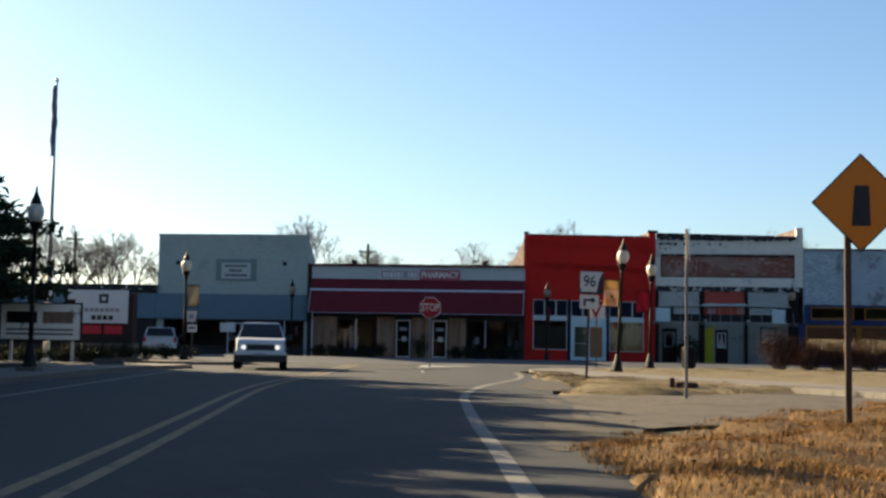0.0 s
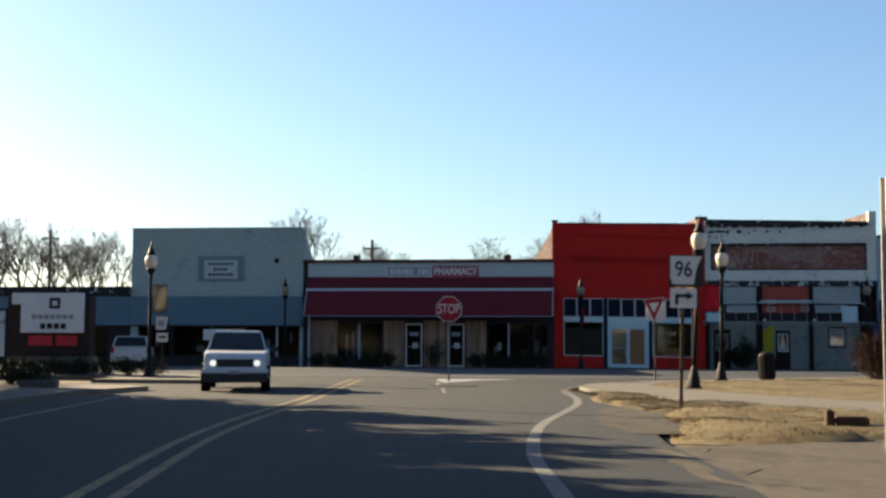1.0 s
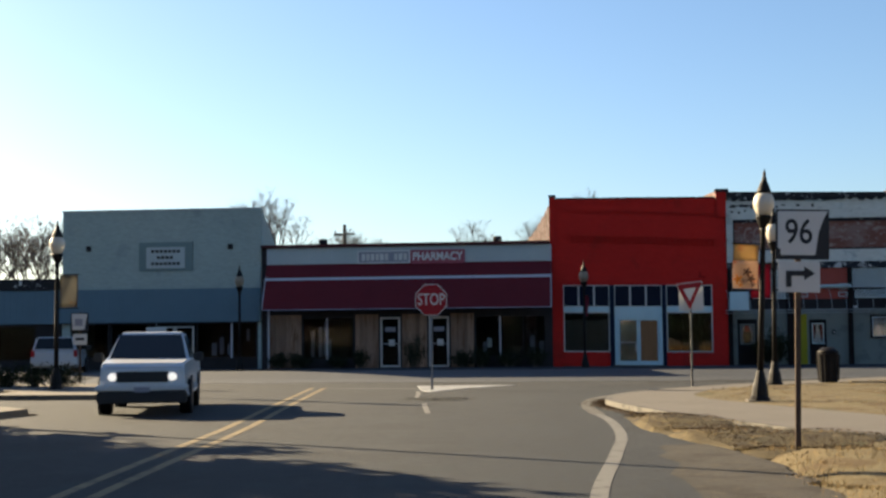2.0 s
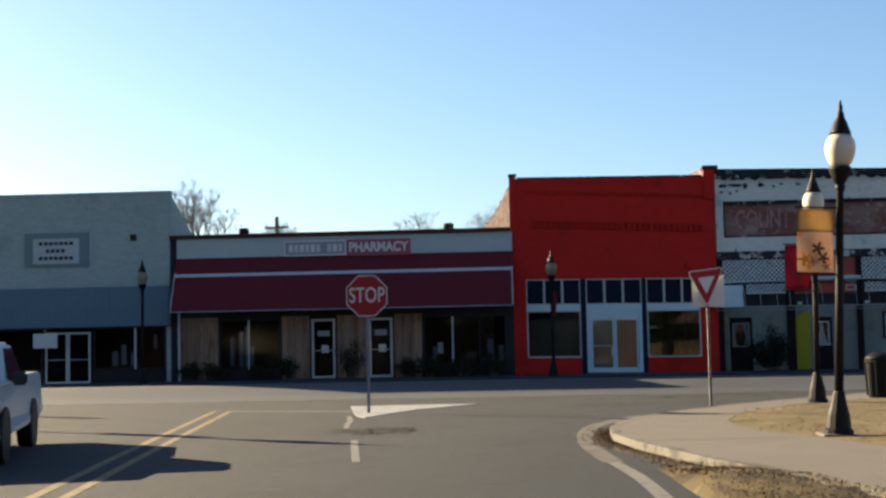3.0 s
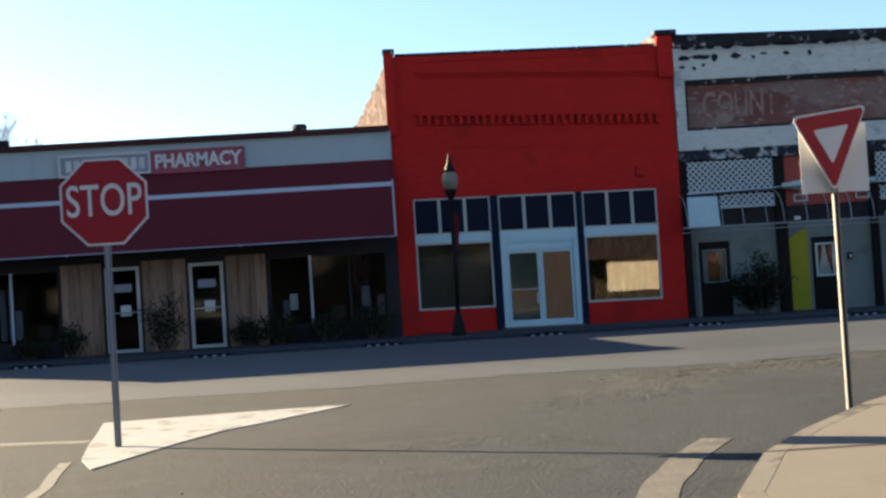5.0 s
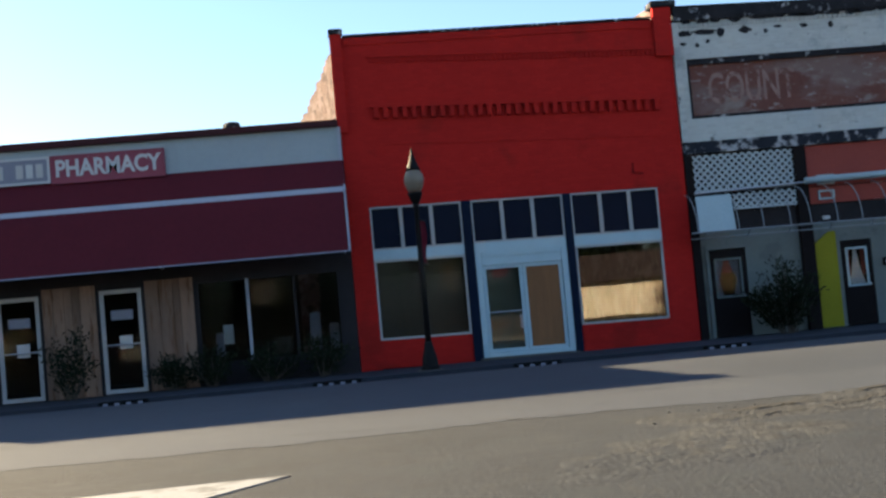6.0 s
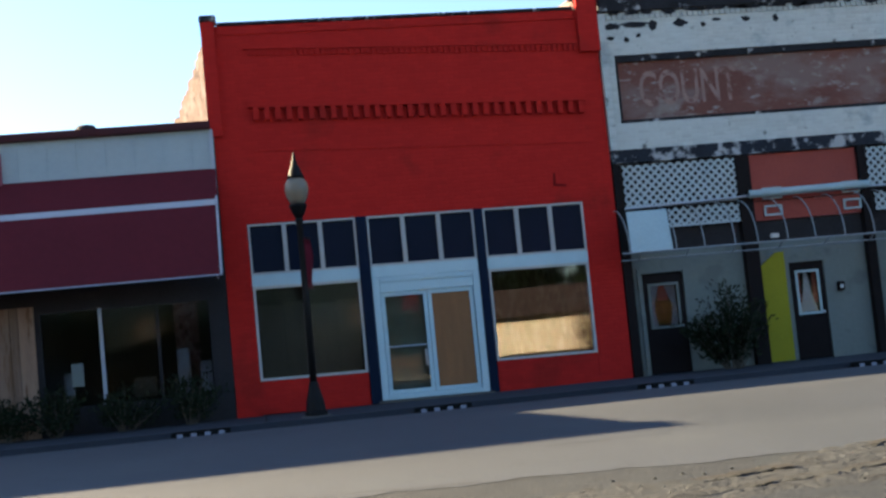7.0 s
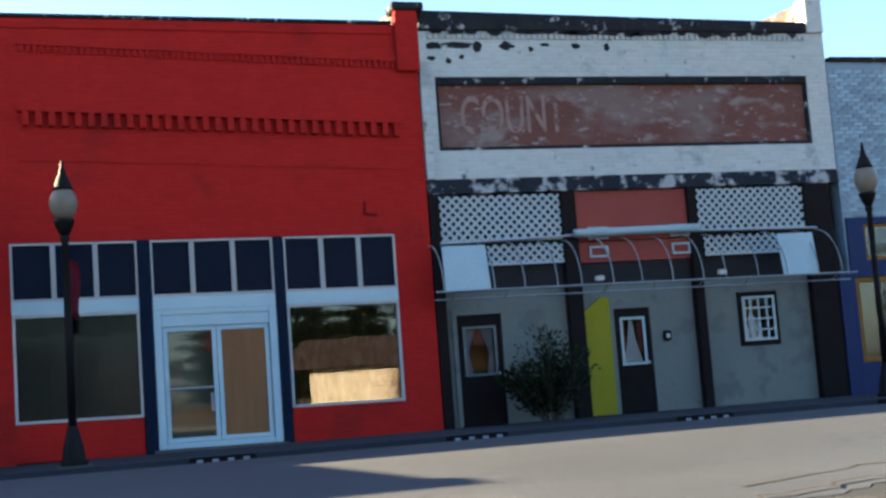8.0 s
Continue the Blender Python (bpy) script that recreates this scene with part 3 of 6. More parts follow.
rubble("broken_patch", 0.1, 35.85, 1.0, 1.0, 0.026, 0.1, "broken-up asphalt patch", 3, PATCH)
rubble("broken_patch", 7.2, 45.5, 3.0, 1.1, 0.013, 0.3, "crumbled asphalt strip", 8, ROUGH_ASPHALT)
rubble("broken_patch", 5.2, 43.4, 1.7, 0.9, 0.009, 0.45, "worn rough asphalt", 23, ROUGH_ASPHALT)
rubble("broken_patch", 4.6, 42.6, 1.6, 0.8, 0.010, 0.6, "worn rough asphalt", 14)
rubble("broken_patch", 2.9, 39.5, 1.1, 0.5, 0.008, -0.2, "worn rough asphalt", 17)
for a, b, wide in (((-0.72, 34.92), (-0.42, 35.38), 0.085), ((-1.02, 36.1), (-0.86, 36.3), 0.05), ((-0.02, 35.22), (0.76, 35.16), 0.05), ((0.1, 35.66), (0.36, 35.7), 0.035),
                   ((0.5, 35.55), (0.71, 35.78), 0.05), ((0.71, 35.78), (0.68, 36.6), 0.07), ((0.26, 36.35), (0.33, 35.75), 0.03), ((-0.5, 35.85), (-0.3, 36.0), 0.045),
                   ((-0.34, 36.7), (0.0, 36.4), 0.03), ((0.9, 35.4), (1.0, 35.65), 0.04), ((-0.1, 41.22), (0.3, 41.28), 0.04)):
    crack_run("crack", a, b, 0.022, wide)
crack_run("crack", (5.75, 45.35), (6.6, 45.6), 0.05, 0.09)
crack_run("crack", (6.7, 45.1), (8.4, 46.0), 0.08, 0.05)
crack_run("crack", (5.2, 44.7), (6.6, 45.0), 0.07, 0.035)
crack_run("crack", (7.4, 46.3), (9.4, 47.3), 0.09, 0.045)
for a, b in (((-9, 52.3), (-3, 51.6)), ((1.5, 47.5), (5, 46.7)), ((8.3, 47.6), (12, 49)), ((2.4, 36), (2.1, 43.5)), ((-3, 46), (0.5, 45.4)), ((5.6, 49.2), (7.0, 49.3)), ((2.0, 20), (1.2, 31))):
    crack_run("crack", a, b, 0.1, 0.03 if a[0] > 8 else 0.014)
# loose stones of the broken patches
stones = bmesh.new()
for k in range(70):
    cx, cy = (0.1 + rng.gauss(0, 0.5), 35.7 + rng.gauss(0, 0.7)) if k < 40 else (6.3 + rng.gauss(0, 1.0), 45.5 + rng.gauss(0, 0.35))
    r = rng.uniform(0.008, 0.022)
    bmesh.ops.create_icosphere(stones, subdivisions=1, radius=r, matrix=Matrix.Translation((cx, cy, r * 0.3)) @ Matrix.Diagonal((1, rng.uniform(0.6, 1.2), 0.5, 1)))
single("loose_stones", stones, PATCH, (0.1, 35.3, 0), "loose crumbs of broken asphalt on the road", "stones", kind="stuff")

# white traffic island under the stop sign
single("traffic_island", prism([(x, y, -0.02) for x, y in ((-1.27, 43.45), (-1.08, 42.3), (-0.9, 41.1), (-0.7, 40.0), (-0.44, 39.25), (-0.18, 40.1), (0.02, 40.75), (0.35, 41.65), (0.75, 42.25), (1.15, 42.9), (1.69, 43.75), (0.4, 43.68), (-0.5, 43.55))], (0, 0, 0.031)), ISLAND, (0, 42, -0.02),
       "low white-painted concrete traffic island", "island", kind="structure", bevel=0.003)

# corner pavement round the park: slabs between a kerb line and the lawn line
OUTER = [(14, -20), (12.9, 13.8), (9.0, 21.3), (6.28, 25.0), (4.8, 28.95), (4.14, 31.6), (3.93, 33.0), (3.99, 34.3), (4.2, 35.4), (4.80, 36.9), (5.42, 37.95), (6.52, 39.5), (8.25, 41.4), (10.5, 43.5), (12.7, 45.4), (15.1, 47.6), (19, 49.4), (30, 50.1), (70, 50.4)]
INNER = [(16, -20), (15.1, 14.4), (11.0, 23.5), (8.6, 27.0), (7.3, 29.8), (6.55, 31.8), (6.1, 33.0), (5.92, 34.1), (5.95, 35.2), (6.4, 36.85), (6.9, 37.8), (7.8, 39.2), (9.3, 40.5), (11.4, 42.2), (13.6, 44.3), (15.9, 46.3), (19.4, 47.9), (30, 48.5), (70, 48.8)]
pavement = thing("pavement", (5, 36, 0.0), "sunlit tan concrete corner pavement with kerb", "pavement", kind="structure")
co, ci = [Vector((*p, 0)) for p in OUTER], [Vector((*p, 0)) for p in INNER]
for i in range(len(co) - 1):
    n_cut = 1 if (co[i + 1] - co[i]).length < 4.5 else max(2, int((co[i + 1] - co[i]).length / 2.2))
    for k in range(n_cut):
        a, b = k / n_cut, (k + 1) / n_cut
        oa, ob_, ia, ib = co[i].lerp(co[i + 1], a), co[i].lerp(co[i + 1], b), ci[i].lerp(ci[i + 1], a), ci[i].lerp(ci[i + 1], b)
        oa2, ob2 = oa + (ia - oa).normalized() * 0.16, ob_ + (ib - ob_).normalized() * 0.16
        gap = 0.07 if i == 9 and k == 0 else 0.002
        g = (ob2 - oa2).normalized() * gap
        part("slab", prism([oa2 + g + Vector((0, 0, -0.05)), ob2 + Vector((0, 0, -0.05)), ib + Vector((0, 0, -0.05)), ia + g + Vector((0, 0, -0.05))], (0, 0, 0.17)), CONCRETE, pavement)
        part("kerb_stone", prism([oa + Vector((0, 0, -0.05)), ob_ + Vector((0, 0, -0.05)), ob2 + Vector((0, 0, -0.05)), oa2 + Vector((0, 0, -0.05))], (0, 0, 0.171)), KERB, pavement, bevel=0.004)
for a, b in ((OUTER[9], INNER[9]), (OUTER[12], INNER[12]), (OUTER[5], INNER[5])):
    wide = 0.06 if a == OUTER[9] else 0.02
    part("joint", strip([a, b], wide, 0.1225), CRACK, pavement, "dark dirt-filled joint")
part("bed", flat([p for p in OUTER] + [p for p in INNER[::-1]], 0.114), KERB, pavement, "mortar bed")


# lawns: gently uneven sheets
def rise(x, y, swell):
    return swell * (0.5 + noise.noise((x * 0.5, y * 0.5, 3.0))) + 0.03 * noise.noise((x * 2.2, y * 2.2, 1.0))


def lawn(name, outline, z, swell, label, step=0.6, rim=-0.05, material=GOLD_GRASS):
    """An uneven sheet inside a plan outline."""
    from_x, to_x = min(p[0] for p in outline), max(p[0] for p in outline)
    from_y, to_y = min(p[1] for p in outline), max(p[1] for p in outline)
    bm = flat(outline, z)
    x = from_x + step
    while x < to_x:
        bmesh.ops.bisect_plane(bm, geom=list(bm.verts) + list(bm.edges) + list(bm.faces), plane_co=(x, 0, 0), plane_no=(1, 0, 0))
        x += step if x < 16 else step * 5
    y = from_y + step
    while y < to_y:
        bmesh.ops.bisect_plane(bm, geom=list(bm.verts) + list(bm.edges) + list(bm.faces), plane_co=(0, y, 0), plane_no=(0, 1, 0))
        y += step
    edge = {v for e in bm.edges if e.is_boundary for v in e.verts}
    for v in bm.verts:
        v.co.z += rise(v.co.x, v.co.y, swell) if v not in edge else rim
    return single(name, bm, material, (outline[0][0], outline[0][1], z), label, "lawn", kind="structure", smooth=True)


GRASS_NEAR = [(6.6, -6), (6.15, -3), (5.95, -1.4), (5.75, 0.2), (5.95, 1.3), (6.3, 2.4), (7.0, 3.5), (7.8, 5.2), (8.9, 7.2), (11, 11.5), (20, 16), (20, -6)]
GRASS_MID = [(5.3, 15.0), (5.5, 19), (5.55, 22.4), (5.1, 23.5), (4.8, 24.7), (4.5, 25.8), (4.28, 27.4), (4.22, 28.9), (4.15, 30.2), (4.8, 28.9), (6.3, 25.0), (9.0, 21.3), (11.5, 18.8), (10, 17.2), (7.8, 15.2), (6.4, 14.9)]
lawn("lawn", GRASS_NEAR, -0.06, 0.26, "rough rusty-brown winter grass on a verge", material=DRY_GRASS)
lawn("lawn", GRASS_MID, 0.0, 0.16, "golden dry grass strip beside the drive")
KERB_GRASS = [(5.5, 21.8), (5.0, 23.4), (4.62, 24.8), (4.3, 26.4), (4.05, 29.6), (4.75, 28.9), (6.25, 25.0), (7.6, 23.0), (6.2, 21.8)]
lawn("lawn", KERB_GRASS, 0.014, 0.16, "olive-brown leaf-strewn grass beside the kerb", step=0.4, rim=-0.03, material=VERGE)
lawn("lawn", [p for p in INNER[1:]] + [(70, 14)], 0.10, 0.06, "straw-coloured dry lawn of a small park", step=1.2, rim=0.015)


def blades(name, count, area, z, tall, material, label, seed):
    """Short dry stems in tufts."""
    r = random.Random(seed)
    verts, faces = [], []
    while len(faces) < count:
        cx, cy = area(r)
        for k in range(7):
            x, y = cx + r.gauss(0, 0.06), cy + r.gauss(0, 0.06)
            a, h, lean = r.uniform(0, math.tau), tall * r.uniform(0.4, 1.2), r.uniform(0.2, 1.0)
            wx, wy = 0.004 * math.cos(a + 1.57), 0.004 * math.sin(a + 1.57)
            i = len(verts)
            zz = z(x, y)
            verts += [(x - wx, y - wy, zz), (x + wx, y + wy, zz), (x + math.cos(a) * h * lean, y + math.sin(a) * h * lean, zz + h)]
            faces.append((i, i + 1, i + 2))
    me = bpy.data.meshes.new(name)
    me.from_pydata(verts, [], faces)
    me.materials.append(material)
    ob = new(name, me)
    return tagged(ob, label, "grass", kind="stuff")


def in_outline(outline, r):
    x0, x1, y0, y1 = min(p[0] for p in outline), max(p[0] for p in outline), min(p[1] for p in outline), max(p[1] for p in outline)
    while True:
        x, y = r.uniform(x0, min(x1, 16)), r.uniform(y0, y1)
        inside = False
        for i, (ax, ay) in enumerate(outline):
            bx, by = outline[i - 1]
            if (ay > y) != (by > y) and x < (bx - ax) * (y - ay) / (by - ay) + ax:
                inside = not inside
        if inside:
            return x, y


def dirt_patch(name, outline, z, label):
    """Bare earth with a frayed rim, lying over the edge of the asphalt."""
    pts = []
    for i, p in enumerate(outline):
        q = outline[(i + 1) % len(outline)]
        for k in range(6):
            v = Vector(p).lerp(Vector(q), k / 6)
            pts.append((v.x + 0.3 * noise.noise((v.x * 1.7, v.y * 1.7, 4.0)), v.y + 0.35 * noise.noise((v.x * 1.3, v.y * 1.3, 8.0))))
    return part(name, flat(pts, z), DIRT_PALE, road, label)


dirt_patch("verge_dirt", [(4.35, 17.6), (4.3, 20.5), (4.35, 23.5), (5.3, 23.6), (5.6, 19.5), (5.7, 16.2), (4.9, 16.0)], 0.006, "bare brown earth along the grass strip")
dirt_patch("verge_dirt", [(5.5, 0.2), (5.4, 2.6), (5.3, 5.0), (6.0, 5.4), (6.3, 3.2), (6.1, 1.0)], 0.006, "bare brown earth at the end of the verge")
blades("dry_grass", 130000, lambda r: in_outline(GRASS_NEAR, r), lambda x, y: rise(x, y, 0.26) - 0.07, 0.07, BLADE_RUST, "rusty straw grass stems on the verge", 1)
blades("dry_grass", 16000, lambda r: in_outline(GRASS_MID, r), lambda x, y: rise(x, y, 0.16) - 0.01, 0.05, BLADE, "short golden grass stems", 2)
PARK = INNER[3:16] + [(16, 30)]
blades("dry_grass", 14000, lambda r: in_outline(PARK, r), lambda x, y: 0.10 + rise(x, y, 0.06) - 0.01, 0.035, BLADE, "short straw stems of the park lawn", 3)


def litter(name, count, spot, z, label, seed, size=1.0):
    r = random.Random(seed)
    verts, faces = [], []
    for k in range(count):
        x, y = spot(r)
        a, s, t = r.uniform(0, math.tau), r.uniform(0.012, 0.034) * size, r.uniform(-0.5, 0.5)
        i = len(verts)
        for da, q in ((0, 1), (1.6, 0.55), (3.14, 1), (4.7, 0.55)):
            verts.append((x + math.cos(a + da) * s * q, y + math.sin(a + da) * s * q, (z(x, y) if callable(z) else z) + 0.012 + r.uniform(0, 0.02) + t * 0.02 * math.cos(da)))
        faces.append((i, i + 1, i + 2, i + 3))
    me = bpy.data.meshes.new(name)
    me.from_pydata(verts, [], faces)
    me.materials.append(LEAF_LITTER)
    return tagged(new(name, me), label, "leaves", kind="stuff")


def kerb_spot(r):
    i = 3 + r.randrange(5)
    p = Vector(OUTER[i]).lerp(Vector(OUTER[i + 1]), r.random())
    return p.x - abs(r.gauss(0, 0.17)), p.y - abs(r.gauss(0, 0.1))


dirt_points = [Vector(OUTER[i]).lerp(Vector(OUTER[i + 1]), k / 8) for i in range(2, 9) for k in range(8)]
bm = bmesh.new()
inner_edge = [bm.verts.new((p.x + 0.02, p.y, 0.007)) for p in dirt_points]
outer_edge = [bm.verts.new((p.x - (0.26 + 0.16 * noise.noise((p.x * 3, p.y * 2.3, 2.0))) * (1 if p.y < 34 else max(0.15, (38 - p.y) / 4)), p.y - 0.08, 0.007)) for p in dirt_points]
for i in range(len(dirt_points) - 1):
    bm.faces.new((inner_edge[i], outer_edge[i], outer_edge[i + 1], inner_edge[i + 1]))
part("gutter_dirt", bm, DIRT, road, "brown dirt gathered in the gutter")
litter("fallen_leaves", 2600, kerb_spot, 0.0,
       "brown dead leaves drifted along the kerb", 11, 0.5)
litter("fallen_leaves", 4200, lambda r: in_outline(KERB_GRASS, r), lambda x, y: rise(x, y, 0.16) + 0.012, "dark brown leaves over the grass beside the kerb", 14, 0.55)
litter("fallen_leaves", 1500, lambda r: in_outline(GRASS_NEAR, r), lambda x, y: rise(x, y, 0.26) - 0.03, "rust-brown leaves scattered through the verge", 12)
litter("fallen_leaves", 260, lambda r: in_outline(PARK, r), 0.14, "a few brown leaves on the lawn", 13)

# west pavements beside the bank
def kerbed(name, outline, label):
    p = thing(name, (outline[0][0], outline[0][1], 0), label, "pavement", kind="structure")
    part("slab", prism([(x, y, -0.05) for x, y in outline], (0, 0, 0.17)), CONCRETE, p, bevel=0.025)
    return p


kerbed("pavement_west", [(-7.6, 23), (-7.9, 27.5), (-7.4, 30.5), (-8.3, 31.4), (-22, 31.4), (-22, 27), (-11, 26.6), (-9.6, 20), (-8.0, 8), (-5.2, -8), (-3.2, -8), (-6.1, 12)], "pale concrete pavement with kerb beside the bank")
kerbed("pavement_bank", [(-7.9, 36.4), (-7.5, 38.4), (-8.2, 41.0), (-10.1, 43.3), (-12, 44.2), (-40, 44.2), (-40, 41), (-13, 40.6), (-11.2, 38.6), (-11.4, 36.4)], "pale concrete corner pavement under a street lamp")
# slabs and kerb here take the concrete coloured dark for shade
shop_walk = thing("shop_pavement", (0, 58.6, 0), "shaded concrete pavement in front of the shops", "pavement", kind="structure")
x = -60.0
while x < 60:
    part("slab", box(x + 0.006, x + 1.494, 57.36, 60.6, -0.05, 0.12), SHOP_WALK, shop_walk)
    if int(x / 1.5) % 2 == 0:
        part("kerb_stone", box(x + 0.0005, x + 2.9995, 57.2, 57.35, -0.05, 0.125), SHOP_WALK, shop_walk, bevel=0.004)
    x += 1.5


# ---- the shop row; party walls run back askew ----
SKEW = -0.18
FRONT = 60.0


def back(x, depth):
    return x + SKEW * depth


def shell(b, x0, x1, top, top_back, depth, wall_material, floor_z=0.12, side_west=True, side_east=True, ceiling=None):
    """Side walls with raking tops, rear wall, roof, floor and a partition behind the shopfront."""
    y0, y1 = FRONT + 0.3, FRONT + depth
    for on, x, w in ((side_west, x0, 0.25), (side_east, x1 - 0.25, 0.25)):
        if on:
            part("side_wall", prism([(back(x, 0.3), y0, -0.1), (back(x, depth), y1, -0.1), (back(x, depth), y1, top_back), (back(x, depth * 0.45), y0 + (y1 - y0) * 0.45, (top + top_back) / 2 + 0.1), (back(x, 0.3), y0, top)], (w, 0, 0)), wall_material, b)
    part("rear_wall", prism([(back(x0, depth), y1, -0.1), (back(x1, depth), y1, -0.1), (back(x1, depth), y1, top_back), (back(x0, depth), y1, top_back)], (0, 0.25, 0)), wall_material, b)
    rt, rb = top - 0.7, top_back - 0.35
    part("roof", prism([(back(x0 + 0.25, 0.3), y0, rt), (back(x1 - 0.25, 0.3), y0, rt), (back(x1 - 0.25, depth), y1, rb), (back(x0 + 0.25, depth), y1, rb)], (0, 0, 0.15)), ROOF, b)
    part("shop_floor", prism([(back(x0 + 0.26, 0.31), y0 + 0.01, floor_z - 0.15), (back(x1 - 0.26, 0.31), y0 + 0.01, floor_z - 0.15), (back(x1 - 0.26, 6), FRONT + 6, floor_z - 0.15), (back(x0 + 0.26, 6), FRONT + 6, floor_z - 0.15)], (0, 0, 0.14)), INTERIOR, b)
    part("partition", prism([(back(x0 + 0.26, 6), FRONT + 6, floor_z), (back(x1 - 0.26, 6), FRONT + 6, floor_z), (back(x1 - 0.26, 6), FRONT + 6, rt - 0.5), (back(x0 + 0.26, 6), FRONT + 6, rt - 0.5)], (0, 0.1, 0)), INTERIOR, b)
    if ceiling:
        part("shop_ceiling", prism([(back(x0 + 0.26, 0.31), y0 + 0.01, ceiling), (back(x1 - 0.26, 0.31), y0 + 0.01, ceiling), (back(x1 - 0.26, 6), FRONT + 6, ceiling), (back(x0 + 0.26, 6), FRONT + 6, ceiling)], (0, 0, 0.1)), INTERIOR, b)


def window(b, x0, x1, z0, z1, material, bar=0.05, y=FRONT + 0.05, glass=GLASS, name="window", label="", mullions=()):
    w = part(name, frame_bars(x0, x1, z0, z1, y - 0.06, y + 0.06, bar), material, b, label, bevel=0.006)
    p = part("pane", box(x0 + bar, x1 - bar, y + 0.0, y + 0.012, z0 + bar, z1 - bar), glass, w)
    p.visible_shadow = False
    for x in mullions:
        part("mullion", box(x - bar / 2, x + bar / 2, y - 0.05, y + 0.05, z0 + bar, z1 - bar), material, w)
    return w


def glazed_door(b, x0, x1, z0, z1, material, y=FRONT + 0.06, stile=0.07, glass=GLASS, label="", push_bar=True, fill=None):
    d = part("door", frame_bars(x0, x1, z0, z1, y - 0.03, y + 0.03, stile), material, b, label, bevel=0.005)
    if fill:
        part("board", box(x0 + stile, x1 - stile, y - 0.008, y + 0.012, z0 + stile, z1 - stile), fill, d, "plywood sheet in place of glass")
    else:
        p = part("pane", box(x0 + stile, x1 - stile, y, y + 0.01, z0 + stile, z1 - stile), glass, d)
        p.visible_shadow = False
    if push_bar:
        part("push_bar", tube((x0 + stile, y - 0.06, (z0 + z1) / 2 - 0.07), (x1 - stile, y - 0.06, (z0 + z1) / 2 - 0.07), 0.018), SILVER, d)
    return d


# -- red brick shop
RED = thing("red_shop", (6.1, 60, 0.0), "vacant one-storey shop of glossy red-painted brick with white-framed windows", "building")
part("wall", pierced_wall(2.5, 9.74, -0.1, 7.12, FRONT, FRONT + 0.3, [(2.95, 9.12, -0.1, 3.5)]), RED_BRICK, RED)
shell(RED, 2.5, 9.74, 7.1, 5.0, 16, RAW_BRICK, side_west=False, side_east=False, ceiling=3.9)
# its west wall stands over the pharmacy roof, runs back askew and crumbles down in steps
def askew(d):
    return 2.48 - 0.31 * (d - 0.3)


rake = [(askew(0.3), 60.3, 4.2), (askew(9), 69, 4.2), (askew(9), 69, 4.6)]
for k in range(30, 0, -1):
    d = 0.3 + 6.0 * k / 30
    z = 7.08 - 0.40 * (d - 0.3) - 0.05 * (d - 0.3) * math.sin(d * 0.9) + rng.uniform(-0.07, 0.07)
    rake += [(askew(d), 60 + d, z), (askew(d - 0.2), 59.8 + d, z + rng.uniform(-0.02, 0.02))]
part("side_wall", prism(rake + [(askew(0.3), 60.3, 7.1)], (0.25, 0.08, 0)), RUBBLE_WALL, RED, "sunlit weathered brick side wall with a crumbling sloping top")
part("side_wall", prism([(2.5, 60.3, -0.1), (2.5, 76, -0.1), (2.5, 76, 4.1), (2.5, 60.3, 4.1)], (0.25, 0, 0)), RAW_BRICK, RED, "bare brick side wall")
part("pink_return", box(2.415, 2.429, 59.93, 60.3, 5.0, 7.18), PINK_WASH, RED, "faded pink paint on the return of the pier")
part("pilaster", box(2.43, 2.66, 59.9, 60.0, 5.1, 7.19), RED_BRICK, RED, bevel=0.012)
part("pilaster", box(9.36, 9.76, 59.9, 60.0, 6.3, 7.36), RED_BRICK, RED, bevel=0.012)
part("cap", box(2.4, 2.7, 59.86, 60.34, 7.19, 7.3), TAR, RED, "dark cap stone", bevel=0.02)
part("cap", box(9.32, 9.88, 59.86, 60.34, 7.36, 7.5), TAR, RED, "dark cap stone", bevel=0.02)
part("coping", box(2.7, 9.32, 59.95, 60.33, 7.12, 7.18), TAR, RED, "thin dark coping", bevel=0.012)
# raking party wall between the red and the white shop
part("party_wall", prism([(9.42, 60.3, 0), (back(9.42, 16), 76, 0), (back(9.42, 16), 76, 5.2), (back(9.42, 6), 66, 6.4), (back(9.42, 3), 63, 7.40), (9.42, 60.3, 7.46)], (0.32, 0, 0)), RAW_BRICK, RED)
# the dentil courses run a little out of level, falling to the east
def fall(x):
    return -0.034 * (x - 3.2)


def course(name, x0, x1, z0, z1, y, bevel=0.0):
    part(name, prism([(x0, y, z0 + fall(x0)), (x1, y, z0 + fall(x1)), (x1, y, z1 + fall(x1)), (x0, y, z1 + fall(x0))], (0, 60.0 - y, 0)), RED_BRICK, RED, bevel=bevel)


for k in range(31):
    x = 3.22 + k * 0.2
    course("corbel", x, x + 0.1, 5.36, 5.58, 59.90, 0.006)
course("corbel_course", 3.15, 9.36, 5.58, 5.66, 59.892, 0.008)
course("corbel_course", 3.15, 9.36, 5.66, 5.74, 59.94, 0.008)
course("corbel_course", 3.15, 9.36, 4.80, 4.86, 59.985, 0.006)
for k in range(60):
    x = 3.22 + k * 0.1025
    course("dentil", x, x + 0.05, 6.56, 6.67, 59.965)
course("corbel_course", 3.15, 9.36, 6.67, 6.76, 59.955, 0.006)
part("corbel_course", box(2.7, 9.32, 59.975, 60.0, 6.95, 7.11), RED_BRICK, RED, bevel=0.006)
